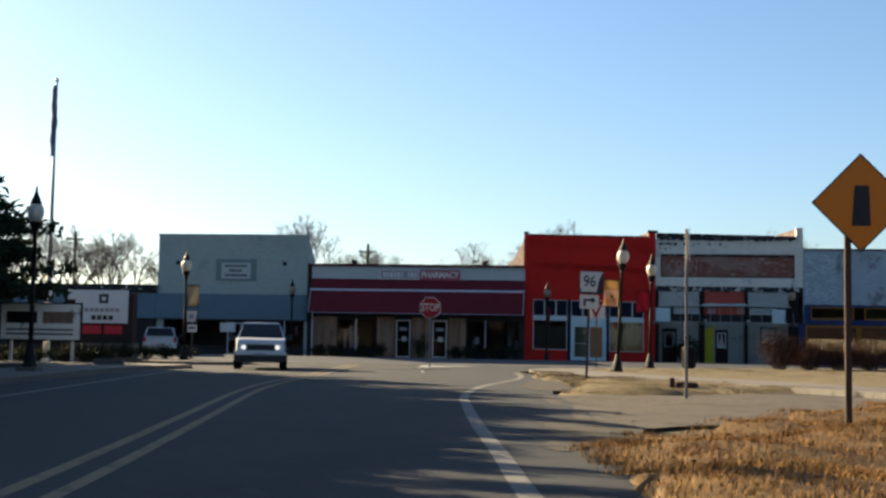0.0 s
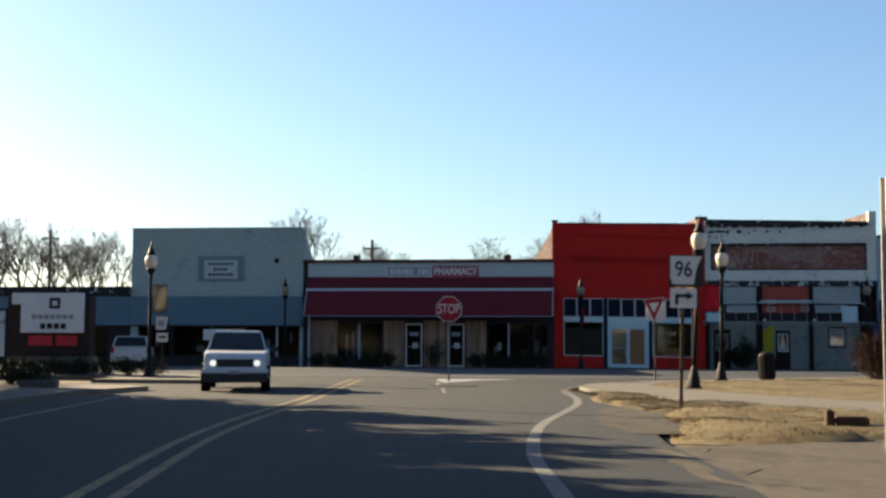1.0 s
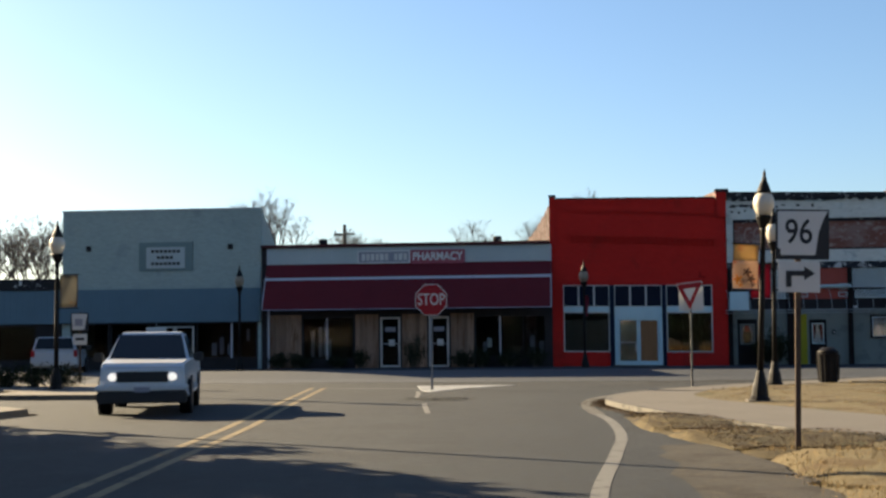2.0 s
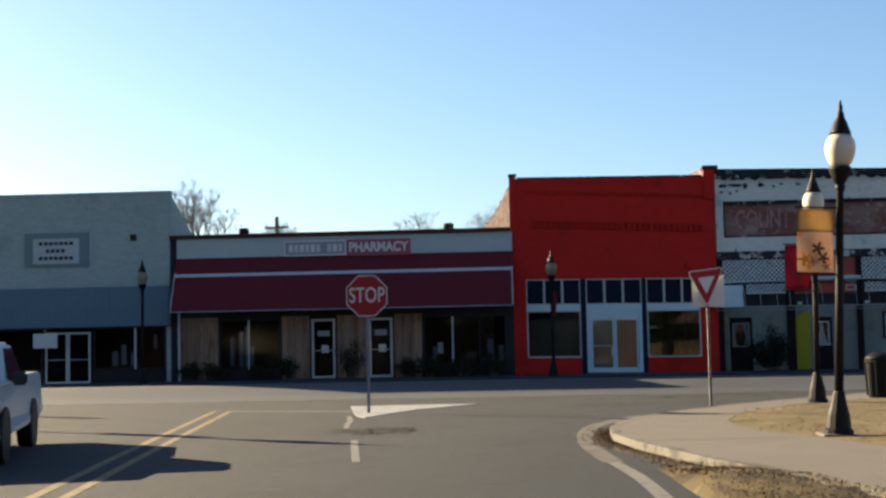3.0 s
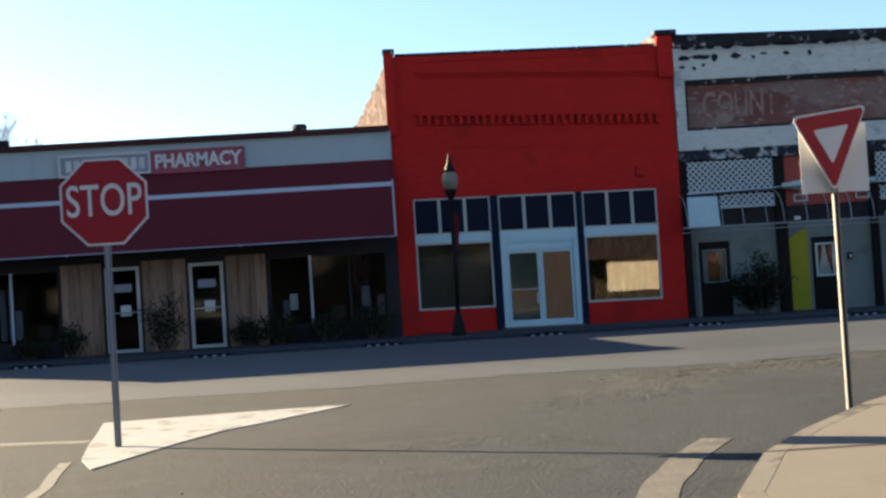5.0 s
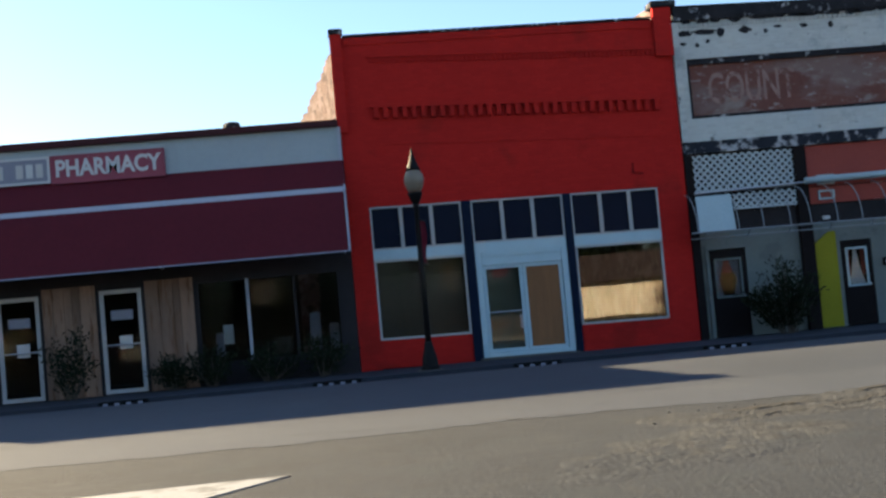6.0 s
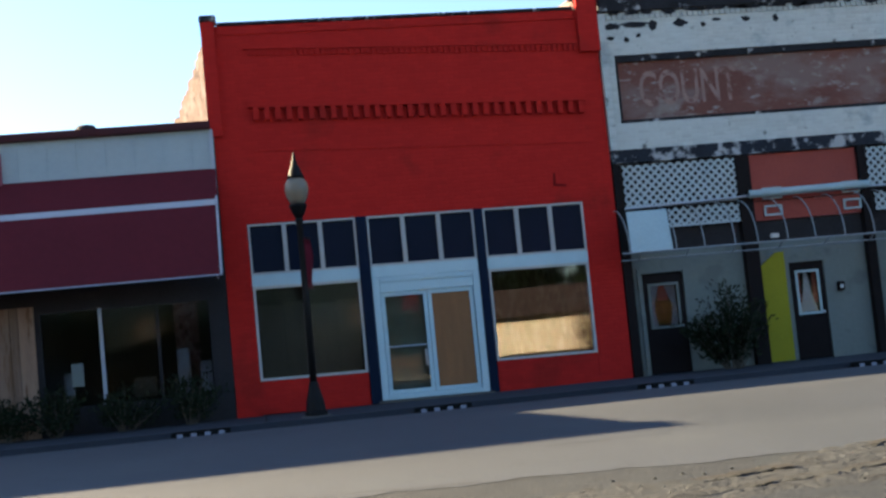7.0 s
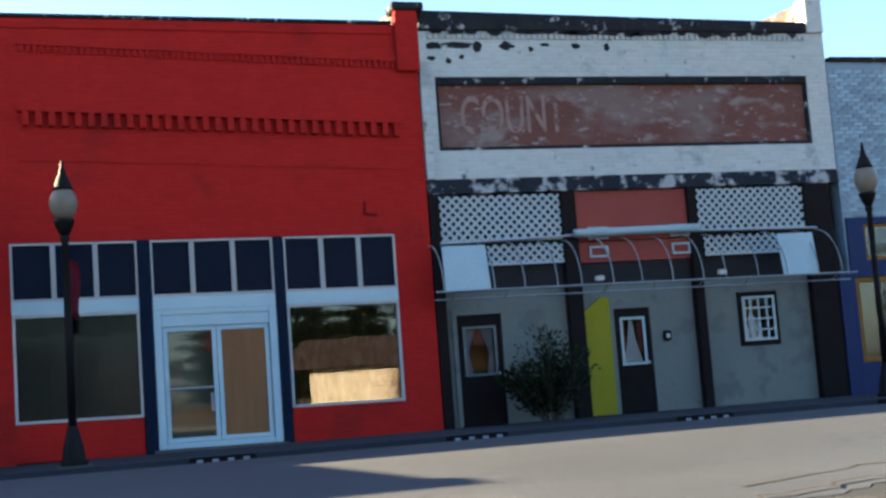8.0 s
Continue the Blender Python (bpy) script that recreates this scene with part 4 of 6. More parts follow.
part("flaked_patch", prism([(8.62, 59.994, 4.06), (8.66, 59.994, 4.06), (8.66, 59.994, 3.86), (8.86, 59.994, 3.84), (8.84, 59.994, 3.79), (8.6, 59.994, 3.82)], (0, 0.004, 0)), DARK_RED, RED, "dark scar in the red paint")
for x0, x1 in ((2.95, 4.88), (7.22, 9.12)):
    part("stall_riser", box(x0, x1, 60.0, 60.22, 0.1, 0.685), RED_BRICK, RED, bevel=0.01)
for x0, x1, names in ((2.95, 4.88, 3), (5.08, 7.05, 3), (7.22, 9.12, 3)):
    part("transom_rail", box(x0, x1, 59.99, 60.16, 2.37, 2.58), PALE_TRIM, RED, bevel=0.01)
    step = (x1 - x0) / 3
    for k in range(3):
        window(RED, x0 + k * step + 0.002, x0 + (k + 1) * step - 0.002, 2.582, 3.49, CREAM_TRIM, 0.035, glass=DARK_GLASS, name="transom_window")
for x0, x1 in ((4.885, 5.075), (7.055, 7.215)):
    part("shopfront_post", box(x0, x1, 59.96, 60.2, 0.1, 3.5), BLUE_TRIM, RED, "dark blue shopfront post", bevel=0.01)
window(RED, 2.955, 4.875, 0.69, 2.368, CREAM_TRIM, 0.045, glass=DIM_GLASS, name="shop_window", label="large window papered over inside")
window(RED, 7.225, 9.115, 0.69, 2.368, CREAM_TRIM, 0.045, glass=PLATE_GLASS, name="shop_window", label="large window reflecting the far side of the street")
for x0, x1, top, lean in ((3.02, 3.46, 2.02, 0.0), (3.47, 3.93, 2.06, 0.02), (3.94, 4.4, 1.99, -0.01), (4.41, 4.82, 2.03, 0.025)):
    part("window_paper", prism([(x0, 60.15, 0.74), (x1, 60.15 + lean, 0.74), (x1, 60.14, top), (x0, 60.15 - lean, top + 0.02)], (0, 0.004, 0)), PAPER, RED, "brown paper sheet hung behind the glass")
for x0, x1 in ((5.08, 5.21), (6.92, 7.05)):
    part("door_jamb", box(x0, x1, 59.98, 60.18, 0.16, 2.368), PALE_TRIM, RED, "pale blue-white painted door jamb", bevel=0.01)
part("door_lintel", box(5.211, 6.919, 59.98, 60.18, 2.28, 2.368), PALE_TRIM, RED, bevel=0.01)
part("door_sill", box(5.211, 6.919, 59.98, 60.18, 0.16, 0.25), PALE_TRIM, RED, bevel=0.01)
# added sheet: stands in for the greenish light and reflections in this door
part("door_sheet", box(5.26, 6.02, 60.2, 60.206, 0.3, 2.1), GLASS_TONE, RED, "grey-green sheet for the light seen in the door glass")
part("door_head", box(5.21, 6.92, 60.0, 60.14, 2.09, 2.279), PALE_TRIM, RED, bevel=0.01)
part("threshold", box(5.0, 7.12, 59.8, 60.3, 0.1, 0.158), CONCRETE, RED, bevel=0.02)
glazed_door(RED, 5.22, 6.06, 0.255, 2.085, PALE_TRIM, label="glass door with a push bar")
glazed_door(RED, 6.07, 6.91, 0.255, 2.085, PALE_TRIM, fill=PLYWOOD, push_bar=False, label="door boarded with plywood")
# pale strip set where the door's vertical handle is
part("paper_notice", box(5.93, 5.985, 60.08, 60.084, 0.72, 1.02), CLOTH, RED, "narrow pale strip in place of the door's vertical handle")

# the whole front is a little out of level
for ob in RED.children_recursive:
    ob.data.transform(Matrix(((1, 0, 0, 0), (0, 1, 0, 0), (-0.012, 0, 1, 0), (0, 0, 0, 1))))

# -- pharmacy
PH = thing("pharmacy", (-3.6, 60, 0.0), "low pharmacy with maroon sloping awning and rough plank shopfront", "building")
PW0, PX0, PX1 = -9.98, -9.72, 2.49
part("wall", pierced_wall(PW0, PX1, -0.1, 5.28, FRONT, FRONT + 0.3, [(-8.2, -5.95, 0.5, 2.3), (-4.84, -3.97, 0.12, 2.28), (-2.76, -1.88, 0.12, 2.28), (-0.78, 2.2, 0.55, 2.3)]), DARK_WALL, PH)
shell(PH, PW0, PX1, 5.3, 4.0, 18, RAW_BRICK, side_east=False, ceiling=2.7)
part("coping", box(PW0, PX1 - 0.05, 59.78, 60.36, 5.28, 5.42), MAROON_TRIM, PH, "dark maroon roof edge", bevel=0.015)
part("fascia", box(PX0 + 0.04, PX1 - 0.08, 59.9, 59.998, 4.56, 5.28), FASCIA, PH, "pale grey metal fascia")
for k in range(24):
    x = PX0 + 0.3 + k * 0.5
    part("fascia_seam", box(x, x + 0.02, 59.888, 59.9, 4.57, 5.27), FASCIA, PH)
for x0, x1 in ((PX0, PX0 + 0.04), (PX1 - 0.08, PX1 - 0.01)):
    part("fascia_end", box(x0, x1, 59.86, 60.0, 4.5, 5.28), STRIPE, PH, bevel=0.008)


def awning_slab(name, za, ya, zb, yb, material, x0=PX0, x1=PX1 - 0.01, label=""):
    part(name, prism([(x0, ya, za), (x1, ya, za), (x1, yb, zb), (x0, yb, zb)], (0, 0.03, 0.012)), material, PH, label)


awning_slab("awning_canvas", 4.56, 59.86, 3.98, 59.53, MAROON, label="maroon canvas")
awning_slab("awning_stripe", 3.98, 59.53, 3.87, 59.465, STRIPE, label="pale canvas stripe")
awning_slab("awning_canvas", 3.87, 59.465, 2.62, 58.86, MAROON, label="maroon canvas")
awning_slab("awning_hem", 2.62, 58.86, 2.59, 58.84, SIGN_GREY, label="pale hem")
for x in (PX0, PX1 - 0.05):
    part("awning_rail", tube((x + 0.02, 59.44, 3.84), (x + 0.02, 58.84, 2.62), 0.022), STRIPE, PH)
    part("awning_rail", tube((x + 0.02, 59.97, 4.5), (x + 0.02, 59.44, 3.86), 0.022), STRIPE, PH)
for x in (PX0 + 0.1, -5.7, -1.4, PX1 - 0.12):
    part("awning_strut", tube((x, 59.98, 2.62), (x, 58.88, 2.64), 0.015), SILVER, PH)
part("post", box(PX0 + 0.02, PX0 + 0.1, 59.9, 59.99, 0.12, 2.6), STRIPE, PH, "pale corner post")
for x0, x1 in ((-9.7, -8.24), (-5.9, -4.9), (-3.9, -2.82), (-1.82, -0.83)):
    x = x0
    while x < x1 - 0.02:
        w = min(rng.uniform(0.14, 0.3), x1 - x)
        part("plank", box(x + 0.004, x + w - 0.004, 59.965 - rng.uniform(0, 0.008), 59.998, 0.13, 2.4), PLANK, PH)
        x += w
window(PH, -8.2, -5.95, 0.5, 2.3, DARK_WALL, 0.05, name="shop_window", glass=DIM_GLASS, mullions=(-7.12,), label="dark shop window")
window(PH, -0.78, 2.2, 0.55, 2.3, DARK_WALL, 0.05, name="shop_window", glass=DIM_GLASS, mullions=(0.28, 1.25), label="dark shop window")
part("bright_mullion", box(0.25, 0.31, 59.96, 59.995, 0.6, 2.28), STRIPE, PH)
part("bright_mullion", box(-7.15, -7.09, 59.96, 59.995, 0.5, 2.28), STRIPE, PH)
for x0 in (-4.84, -2.76):
    d = glazed_door(PH, x0 + 0.005, x0 + 0.865, 0.14, 2.275, CREAM_TRIM, stile=0.085, glass=DIM_GLASS, label="white-framed glass door")
    part("notice", box(x0 + 0.36, x0 + 0.62, 60.045, 60.052, 1.05, 1.32), SIGN_WHITE, d, "white paper notice")
    part("notice", box(x0 + 0.22, x0 + 0.66, 60.045, 60.052, 1.65, 1.85), SIGN_GREY, d, "grey lettered sticker")
part("notice", box(-0.28, -0.08, 60.1, 60.106, 0.95, 1.35), SIGN_WHITE, PH, "white paper notice in the window")
# the tall thin pieces near x -7.5 are pale curtains, the rest goods
for x, z0, z1, w in ((-7.62, 0.6, 1.9, 0.14), (-7.4, 0.6, 2.1, 0.1), (-7.95, 0.6, 1.7, 0.12), (-7.3, 0.6, 1.35, 0.2), (-6.7, 0.6, 0.95, 0.35), (-0.5, 0.65, 1.2, 0.16), (0.7, 0.65, 1.0, 0.4), (1.5, 0.65, 1.45, 0.22), (1.9, 0.65, 1.2, 0.2)):
    part("shop_goods", box(x, x + w, 60.6, 60.8, z0, z1), PAPER if w > 0.25 else SIGN_GREY, PH, "dim goods and tall pale curtains inside the window", bevel=0.02)
for x in (0.36, -7.3):
    part("roof_vent", lathe([(0.13, 0), (0.13, 0.3), (0.19, 0.32), (0.19, 0.5), (0.15, 0.54)], (back(x, 1.2), 61.2, 5.2), 12), TAR, PH, "dark roof vent", smooth=True)
ph_sign = thing("shop_sign", (-3.48, 59.84, 4.6), "long pharmacy sign with white letters on red", "sign")
part("board", box(-5.76, -3.5, 59.8, 59.885, 4.56, 5.11), SIGN_GREY, ph_sign, "faded grey name board", bevel=0.01)
part("board", box(-3.49, -1.17, 59.8, 59.885, 4.53, 5.11), SIGN_PINK, ph_sign, "red board", bevel=0.01)
part("board_frame", frame_bars(-5.76, -3.5, 4.56, 5.11, 59.785, 59.8, 0.05), SIGN_WHITE, ph_sign)
part("board_frame", frame_bars(-3.49, -1.17, 4.53, 5.11, 59.785, 59.8, 0.035), SIGN_PINK, ph_sign)
lettering("letters", "PHARMACY", 0.47, SIGN_WHITE, ph_sign, (-2.33, 59.79, 4.82), "white letters", squash=0.86, bold=0.03)
for k in range(10):
    x = -5.58 + k * 0.2
    if k != 6:
        part("name_bar", box(x, x + 0.14, 59.788, 59.8, 4.69, 4.97), CREAM_TRIM if k % 2 else SIGN_WHITE, ph_sign, "worn white name bar")

# -- white brick shop
WH = thing("white_shop", (13.8, 60, 0.0), "white-painted brick shop with faded brown sign board and bare awning frame", "building")
WX0, WX1 = 9.76, 17.78
part("wall", pierced_wall(WX0, WX1, 4.36, 6.98, FRONT, FRONT + 0.3, [(10.03, 17.34, 4.86, 6.16)]), WHITE_BRICK, WH)
part("sign_board", box(10.03, 17.34, 60.09, 60.2, 4.86, 6.16), GHOST_SIGN, WH, "faded reddish-brown painted board")
# the shadow along the recess's top edge is built as a dark strip
part("sign_frame", box(10.03, 17.34, 60.02, 60.089, 6.03, 6.16), TAR, WH, "dark strip for the shadow under the top edge", bevel=0.008)
part("sign_frame", box(10.03, 17.34, 60.03, 60.089, 4.86, 4.925), TAR, WH, "thin dark bottom strip", bevel=0.006)
for x in (10.03, 17.28):
    part("sign_frame", box(x, x + 0.06, 60.03, 60.089, 4.926, 6.029), TAR, WH, "thin dark side strip", bevel=0.006)
lettering("worn_letters", "COUNT", 0.93, GHOST_LETTER, WH, (11.44, 60.088, 5.47), "ghost letters almost worn away", depth=0.0015, squash=0.58)
part("pilaster", box(WX0, 9.9, 59.93, 60.0, 4.36, 6.95), WHITE_BRICK, WH, bevel=0.01)
part("pilaster", box(17.42, WX1, 59.94, 60.3, 6.985, 7.66), WHITE_BRICK, WH, bevel=0.015)
part("coping", prism([(WX0 + 0.05, 59.93, 6.985), (17.4, 59.93, 6.985), (17.4, 59.93, 7.18), (WX0 + 0.05, 59.93, 7.33)], (0, 0.42, 0)), TAR, WH, "tar-stained ragged coping", bevel=0.012)
for k in range(70):
    x = 9.95 + k * 0.107
    part("dentil", box(x, x + 0.06, 59.965, 60.0, 6.84, 6.93), WHITE_BRICK, WH)
for k, (x, z, rx, rz) in enumerate([(10.05, 6.72, 0.16, 0.07), (10.5, 6.74, 0.3, 0.06), (11.4, 6.72, 0.13, 0.07), (11.85, 6.66, 0.06, 0.05), (10.3, 6.45, 0.05, 0.05), (10.0, 6.5, 0.08, 0.04), (10.55, 6.52, 0.05, 0.04), (12.7, 6.72, 0.09, 0.05), (13.3, 6.7, 0.06, 0.07), (10.85, 6.7, 0.08, 0.1), (12.1, 6.74, 0.1, 0.03)]):
    pts = [(x + rx * (1 + rng.uniform(-0.35, 0.35)) * math.cos(math.tau * i / 14), 59.996, z + rz * (1 + rng.uniform(-0.35, 0.35)) * math.sin(math.tau * i / 14)) for i in range(14)]
    part("flaked_patch", prism(pts, (0, 0.003, 0)), TAR, WH, "dark patch of flaked paint")
for k in range(18):
    x, rx, rz = 10.0 + k * 0.41 + rng.uniform(-0.15, 0.15), rng.uniform(0.08, 0.34), rng.uniform(0.025, 0.06)
    pts = [(x + rx * (1 + rng.uniform(-0.4, 0.4)) * math.cos(math.tau * i / 12), 59.955, 6.95 + rz * (1 + rng.uniform(-0.5, 0.5)) * math.sin(math.tau * i / 12)) for i in range(12)]
    part("tar_drip", prism(pts, (0, 0.008, 0)), TAR, WH, "dark run of tar below the coping")
part("lintel", box(WX0, WX1, 59.97, 60.3, 4.1, 4.358), PEELING, WH, "dark beam with peeling white paint", bevel=0.01)
shell(WH, WX0, WX1, 6.9, 5.2, 16, WHITE_BRICK, side_west=False, ceiling=4.05)
part("party_wall", prism([(17.5, 60.3, 0), (back(17.5, 16), 76, 0), (back(17.5, 16), 76, 5.4), (back(17.5, 7), 67, 6.7), (back(17.5, 3.5), 63.5, 7.55), (17.5, 60.3, 7.64)], (0.28, 0, 0)), RAW_BRICK, WH)
for x0, x1 in ((9.76, 9.94), (12.16, 12.44), (14.62, 14.8), (17.0, 17.56)):
    part("post", box(x0, x1, 59.98, 60.24, 0.12, 4.1), DARK_POST, WH, "dark brown post", bevel=0.012)


def lattice(x0, x1, z0, z1, y):
    """Crossed slats inside a rectangle."""
    bm = bmesh.new()
    s, w = 0.158, 0.044
    for sign, yy in ((1, y), (-1, y + 0.012)):
        c = x0 - (z1 - z0)
        while c < x1 + (z1 - z0):
            pts = []
            xa, xb = max(x0, c), min(x1, c + (z1 - z0))
            if xb - xa > 0.03:
                za, zb = z0 + (xa - c), z0 + (xb - c)
                if sign < 0:
                    za, zb = z0 + z1 - za, z0 + z1 - zb
                d = Vector((xb - xa, 0, zb - za)).normalized()
                nrm = Vector((-d.z, 0, d.x)) * w / 2
                a, b2 = Vector((xa, yy, za)), Vector((xb, yy, zb))
                prism([a - nrm, b2 - nrm, b2 + nrm, a + nrm], (0, 0.01, 0), bm)
            c += s
    return bm


part("lattice", lattice(9.95, 12.15, 3.27, 4.06, 60.02), LATTICE, WH, "white diagonal garden lattice")
part("lattice", lattice(10.76, 12.15, 2.86, 3.2, 60.02), LATTICE, WH, "white diagonal garden lattice")
part("lattice", lattice(14.81, 17.0, 3.3, 4.06, 60.02), LATTICE, WH, "white diagonal garden lattice")
part("lattice", lattice(14.9, 16.4, 2.86, 3.2, 60.02), LATTICE, WH, "white diagonal garden lattice")
for x0, x1, z in ((9.95, 12.15, 3.25), (10.76, 12.15, 2.84), (14.81, 17.0, 3.28), (14.9, 16.4, 2.84)):
    part("lattice_rail", box(x0, x1, 60.0, 60.04, z, z + 0.04), LATTICE, WH)
for x0, x1 in ((9.945, 12.155), (14.805, 16.995)):
    part("upper_glazing", box(x0, x1, 60.12, 60.16, 2.42, 4.09), DARK_WALL, WH, "dark panel behind the lattice")
part("red_panel", box(12.445, 14.615, 60.06, 60.14, 3.2, 4.09), PINK, WH, "faded red panel")
part("red_panel", box(12.445, 14.615, 60.07, 60.13, 2.82, 3.18), PINK, WH, "faded red panel")
part("dark_panel", box(12.445, 14.615, 60.12, 60.16, 2.42, 2.81), DARK_WALL, WH)
for x in (12.65, 14.25):
    part("bracket_plate", frame_bars(x, x + 0.38, 3.22, 3.44, 60.02, 60.055, 0.035), SHEET, WH)
    part("bracket_plate", frame_bars(x, x + 0.36, 2.9, 3.1, 60.02, 60.055, 0.035), SHEET, WH)
part("infill_wall", pierced_wall(9.945, 17.0, 0.12, 2.42, 60.14, 60.26, [(10.13, 10.95, 0.12, 2.02), (13.05, 13.75, 0.12, 1.98), (15.5, 16.32, 1.16, 2.15)]), STUCCO, WH)
for x0, x1 in ((10.05, 10.13), (12.44, 12.46)):
    part("trim_board", box(x0, x1, 60.1, 60.139, 0.12, 2.1), STUCCO, WH)
part("yellow_panel", prism([(12.46, 60.08, 0.14), (12.95, 60.08, 0.14), (12.95, 60.08, 2.2), (12.8, 60.08, 2.2), (12.46, 60.08, 1.95)], (0, 0.055, 0)), YELLOW_PAINT, WH, "bright yellow painted panel")


def half_door(x0, x1, label, curtain):
    d = part("door", pierced_wall(x0, x1, 0.14, 1.99, 60.17, 60.22, [(x0 + 0.12, x1 - 0.12, 0.99, 1.8)]), DARK_POST, WH, label)
    part("glazing_frame", frame_bars(x0 + 0.1, x1 - 0.1, 0.97, 1.82, 60.15, 60.169, 0.045), SHEET if curtain else STUCCO, d)
    p = part("pane", box(x0 + 0.145, x1 - 0.145, 60.19, 60.2, 1.015, 1.775), DIM_GLASS, d)
    p.visible_shadow = False
    if curtain:
        c = (x0 + x1) / 2
        part("curtain", prism([(c - 0.03, 60.24, 1.78), (c + 0.03, 60.24, 1.78), (c + 0.08, 60.24, 1.4), (c + 0.19, 60.24, 1.02), (c - 0.19, 60.24, 1.02), (c - 0.08, 60.24, 1.4)], (0, 0.02, 0)), CLOTH, d, "white gathered curtain")
        part("curtain", box(c - 0.22, c - 0.12, 60.24, 60.25, 1.2, 1.78), PINK, d, "red curtain")
        part("curtain", box(c + 0.12, c + 0.22, 60.24, 60.25, 1.2, 1.78), PINK, d, "red curtain")
    else:
        for a, b in ((x0 + 0.15, x0 + 0.27), (x1 - 0.15, x1 - 0.29)):
            part("curtain", prism([(a, 60.24, 1.02), (b, 60.24, 1.02), ((a + b) / 2, 60.24, 1.36), (b + (b - a) * 0.5, 60.24, 1.77), (a, 60.24, 1.77)], (0, 0.01, 0)), SIGN_GREY, d, "greyish lace curtain tied back")
        part("curtain", box(x0 + 0.3, x1 - 0.3, 60.255, 60.262, 1.5, 1.77), PINK, d, "short red valance")
    part("knob", tube((x1 - 0.09, 60.17, 1.0), (x1 - 0.09, 60.11, 1.0), 0.025), SILVER, d)
    return d


half_door(10.14, 10.94, "dark brown half-glazed door", False)
half_door(13.06, 13.74, "dark brown half-glazed door with white curtain", True)
w = window(WH, 15.51, 16.31, 1.17, 2.14, DARK_POST, 0.09, y=60.16, name="small_window", label="small multi-pane window in a dark frame")
part("sash", frame_bars(15.58, 16.24, 1.25, 2.06, 60.09, 60.13, 0.04), LATTICE, w)
for k in (1, 2, 3):
    part("glazing_bar", box(15.58 + k * 0.165 - 0.012, 15.58 + k * 0.165 + 0.012, 60.1, 60.13, 1.29, 2.02), LATTICE, w)
    part("glazing_bar", box(15.62, 16.2, 60.105, 60.125, 1.25 + k * 0.2 - 0.012, 1.25 + k * 0.2 + 0.012), LATTICE, w)
# cloth shape added behind the panes to imitate their pale reflections
part("curtain", prism([(15.68, 60.24, 1.28), (16.02, 60.24, 1.28), (15.94, 60.24, 1.62), (15.78, 60.24, 1.78)], (0, 0.01, 0)), CLOTH, w, "white sheet for the pale reflections in the panes")
part("wall_light", box(13.96, 14.1, 60.06, 60.139, 1.36, 1.54), DARK_POST, WH, "small square wall fitting", bevel=0.015)
part("wall_light_lens", box(14.0, 14.06, 60.045, 60.06, 1.41, 1.48), SIGN_WHITE, WH)
# bare awning frame
AW = thing("awning_frame", (13.7, 59.5, 2.4), "bare curved metal awning frame with two pale sheets", "awning")


def fore(x):
    return 3.5 + (x - 3.5) * 0.968


def rib(x, z_top, y_out):
    x = fore(x)
    bm = bmesh.new()
    pts = [(x, 59.98 - (59.98 - y_out) * math.sin(a), 2.37 + (z_top - 2.37) * math.cos(a)) for a in [math.pi / 2 * k / 7 for k in range(8)]]
    for a, b in zip(pts, pts[1:]):
        tube(a, b, 0.012, n=6, bm=bm, caps=False)
    return bm


for x in (9.9, 10.8, 11.35, 11.95, 12.4, 13.0, 13.55, 14.15, 14.75, 15.2, 15.85, 16.45, 17.1, 17.6):
    part("rib", rib(x, 3.22, 59.2), AWNING_METAL, AW)
part("rail", tube((9.55, 59.2, 2.37), (17.45, 59.2, 2.34), 0.018), AWNING_METAL, AW)
part("rail", tube((9.6, 59.5, 2.26), (17.5, 59.5, 2.24), 0.014), AWNING_METAL, AW)
for k in range(9):
    x = 9.9 + k * 0.9
    part("hanger", tube((x, 59.2, 2.37), (x + 0.02, 59.5, 2.25), 0.010, n=5), AWNING_METAL, AW)
part("rail", tube((9.9, 59.95, 3.24), (12.4, 59.95, 3.3), 0.025), SILVER, AW)
part("rail", tube((14.7, 59.95, 3.3), (17.2, 59.95, 3.26), 0.025), SILVER, AW)
part("roll", tube((12.32, 59.86, 3.32), (14.72, 59.86, 3.34), 0.075, n=12), SHEET, AW, "pale rolled cover", smooth=True)
part("sheet", prism([(9.76, 59.42, 3.14), (10.52, 59.42, 3.14), (10.52, 59.26, 2.38), (9.74, 59.26, 2.38)], (0, 0.01, 0)), SHEET, AW, "pale metal sheet")
part("sheet", prism([(16.02, 59.42, 3.12), (16.74, 59.42, 3.12), (16.72, 59.26, 2.35), (16.0, 59.26, 2.35)], (0, 0.01, 0)), SHEET, AW, "pale metal sheet")
for x in (12.42, 14.72):
    part("flood_lamp", box(x - 0.07, x + 0.07, 59.1, 59.2, 2.42, 2.5), SIGN_WHITE, AW, bevel=0.01)

# -- pale blue shop
BL = thing("blue_shop", (23, 60, 0.0), "pale blue painted brick shop with deep blue shopfront", "building")
part("wall", pierced_wall(17.8, 30, -0.1, 6.42, FRONT, FRONT + 0.3, [(17.9, 29.4, 0.7, 2.3), (18.2, 29.4, 2.6, 3.3)]), BLUE_BRICK, BL)
shell(BL, 17.8, 30, 6.4, 5.0, 16, BLUE_BRICK, side_west=False, ceiling=3.5)
part("coping", box(17.85, 30, 59.95, 60.33, 6.42, 6.52), TAR, BL, bevel=0.015)
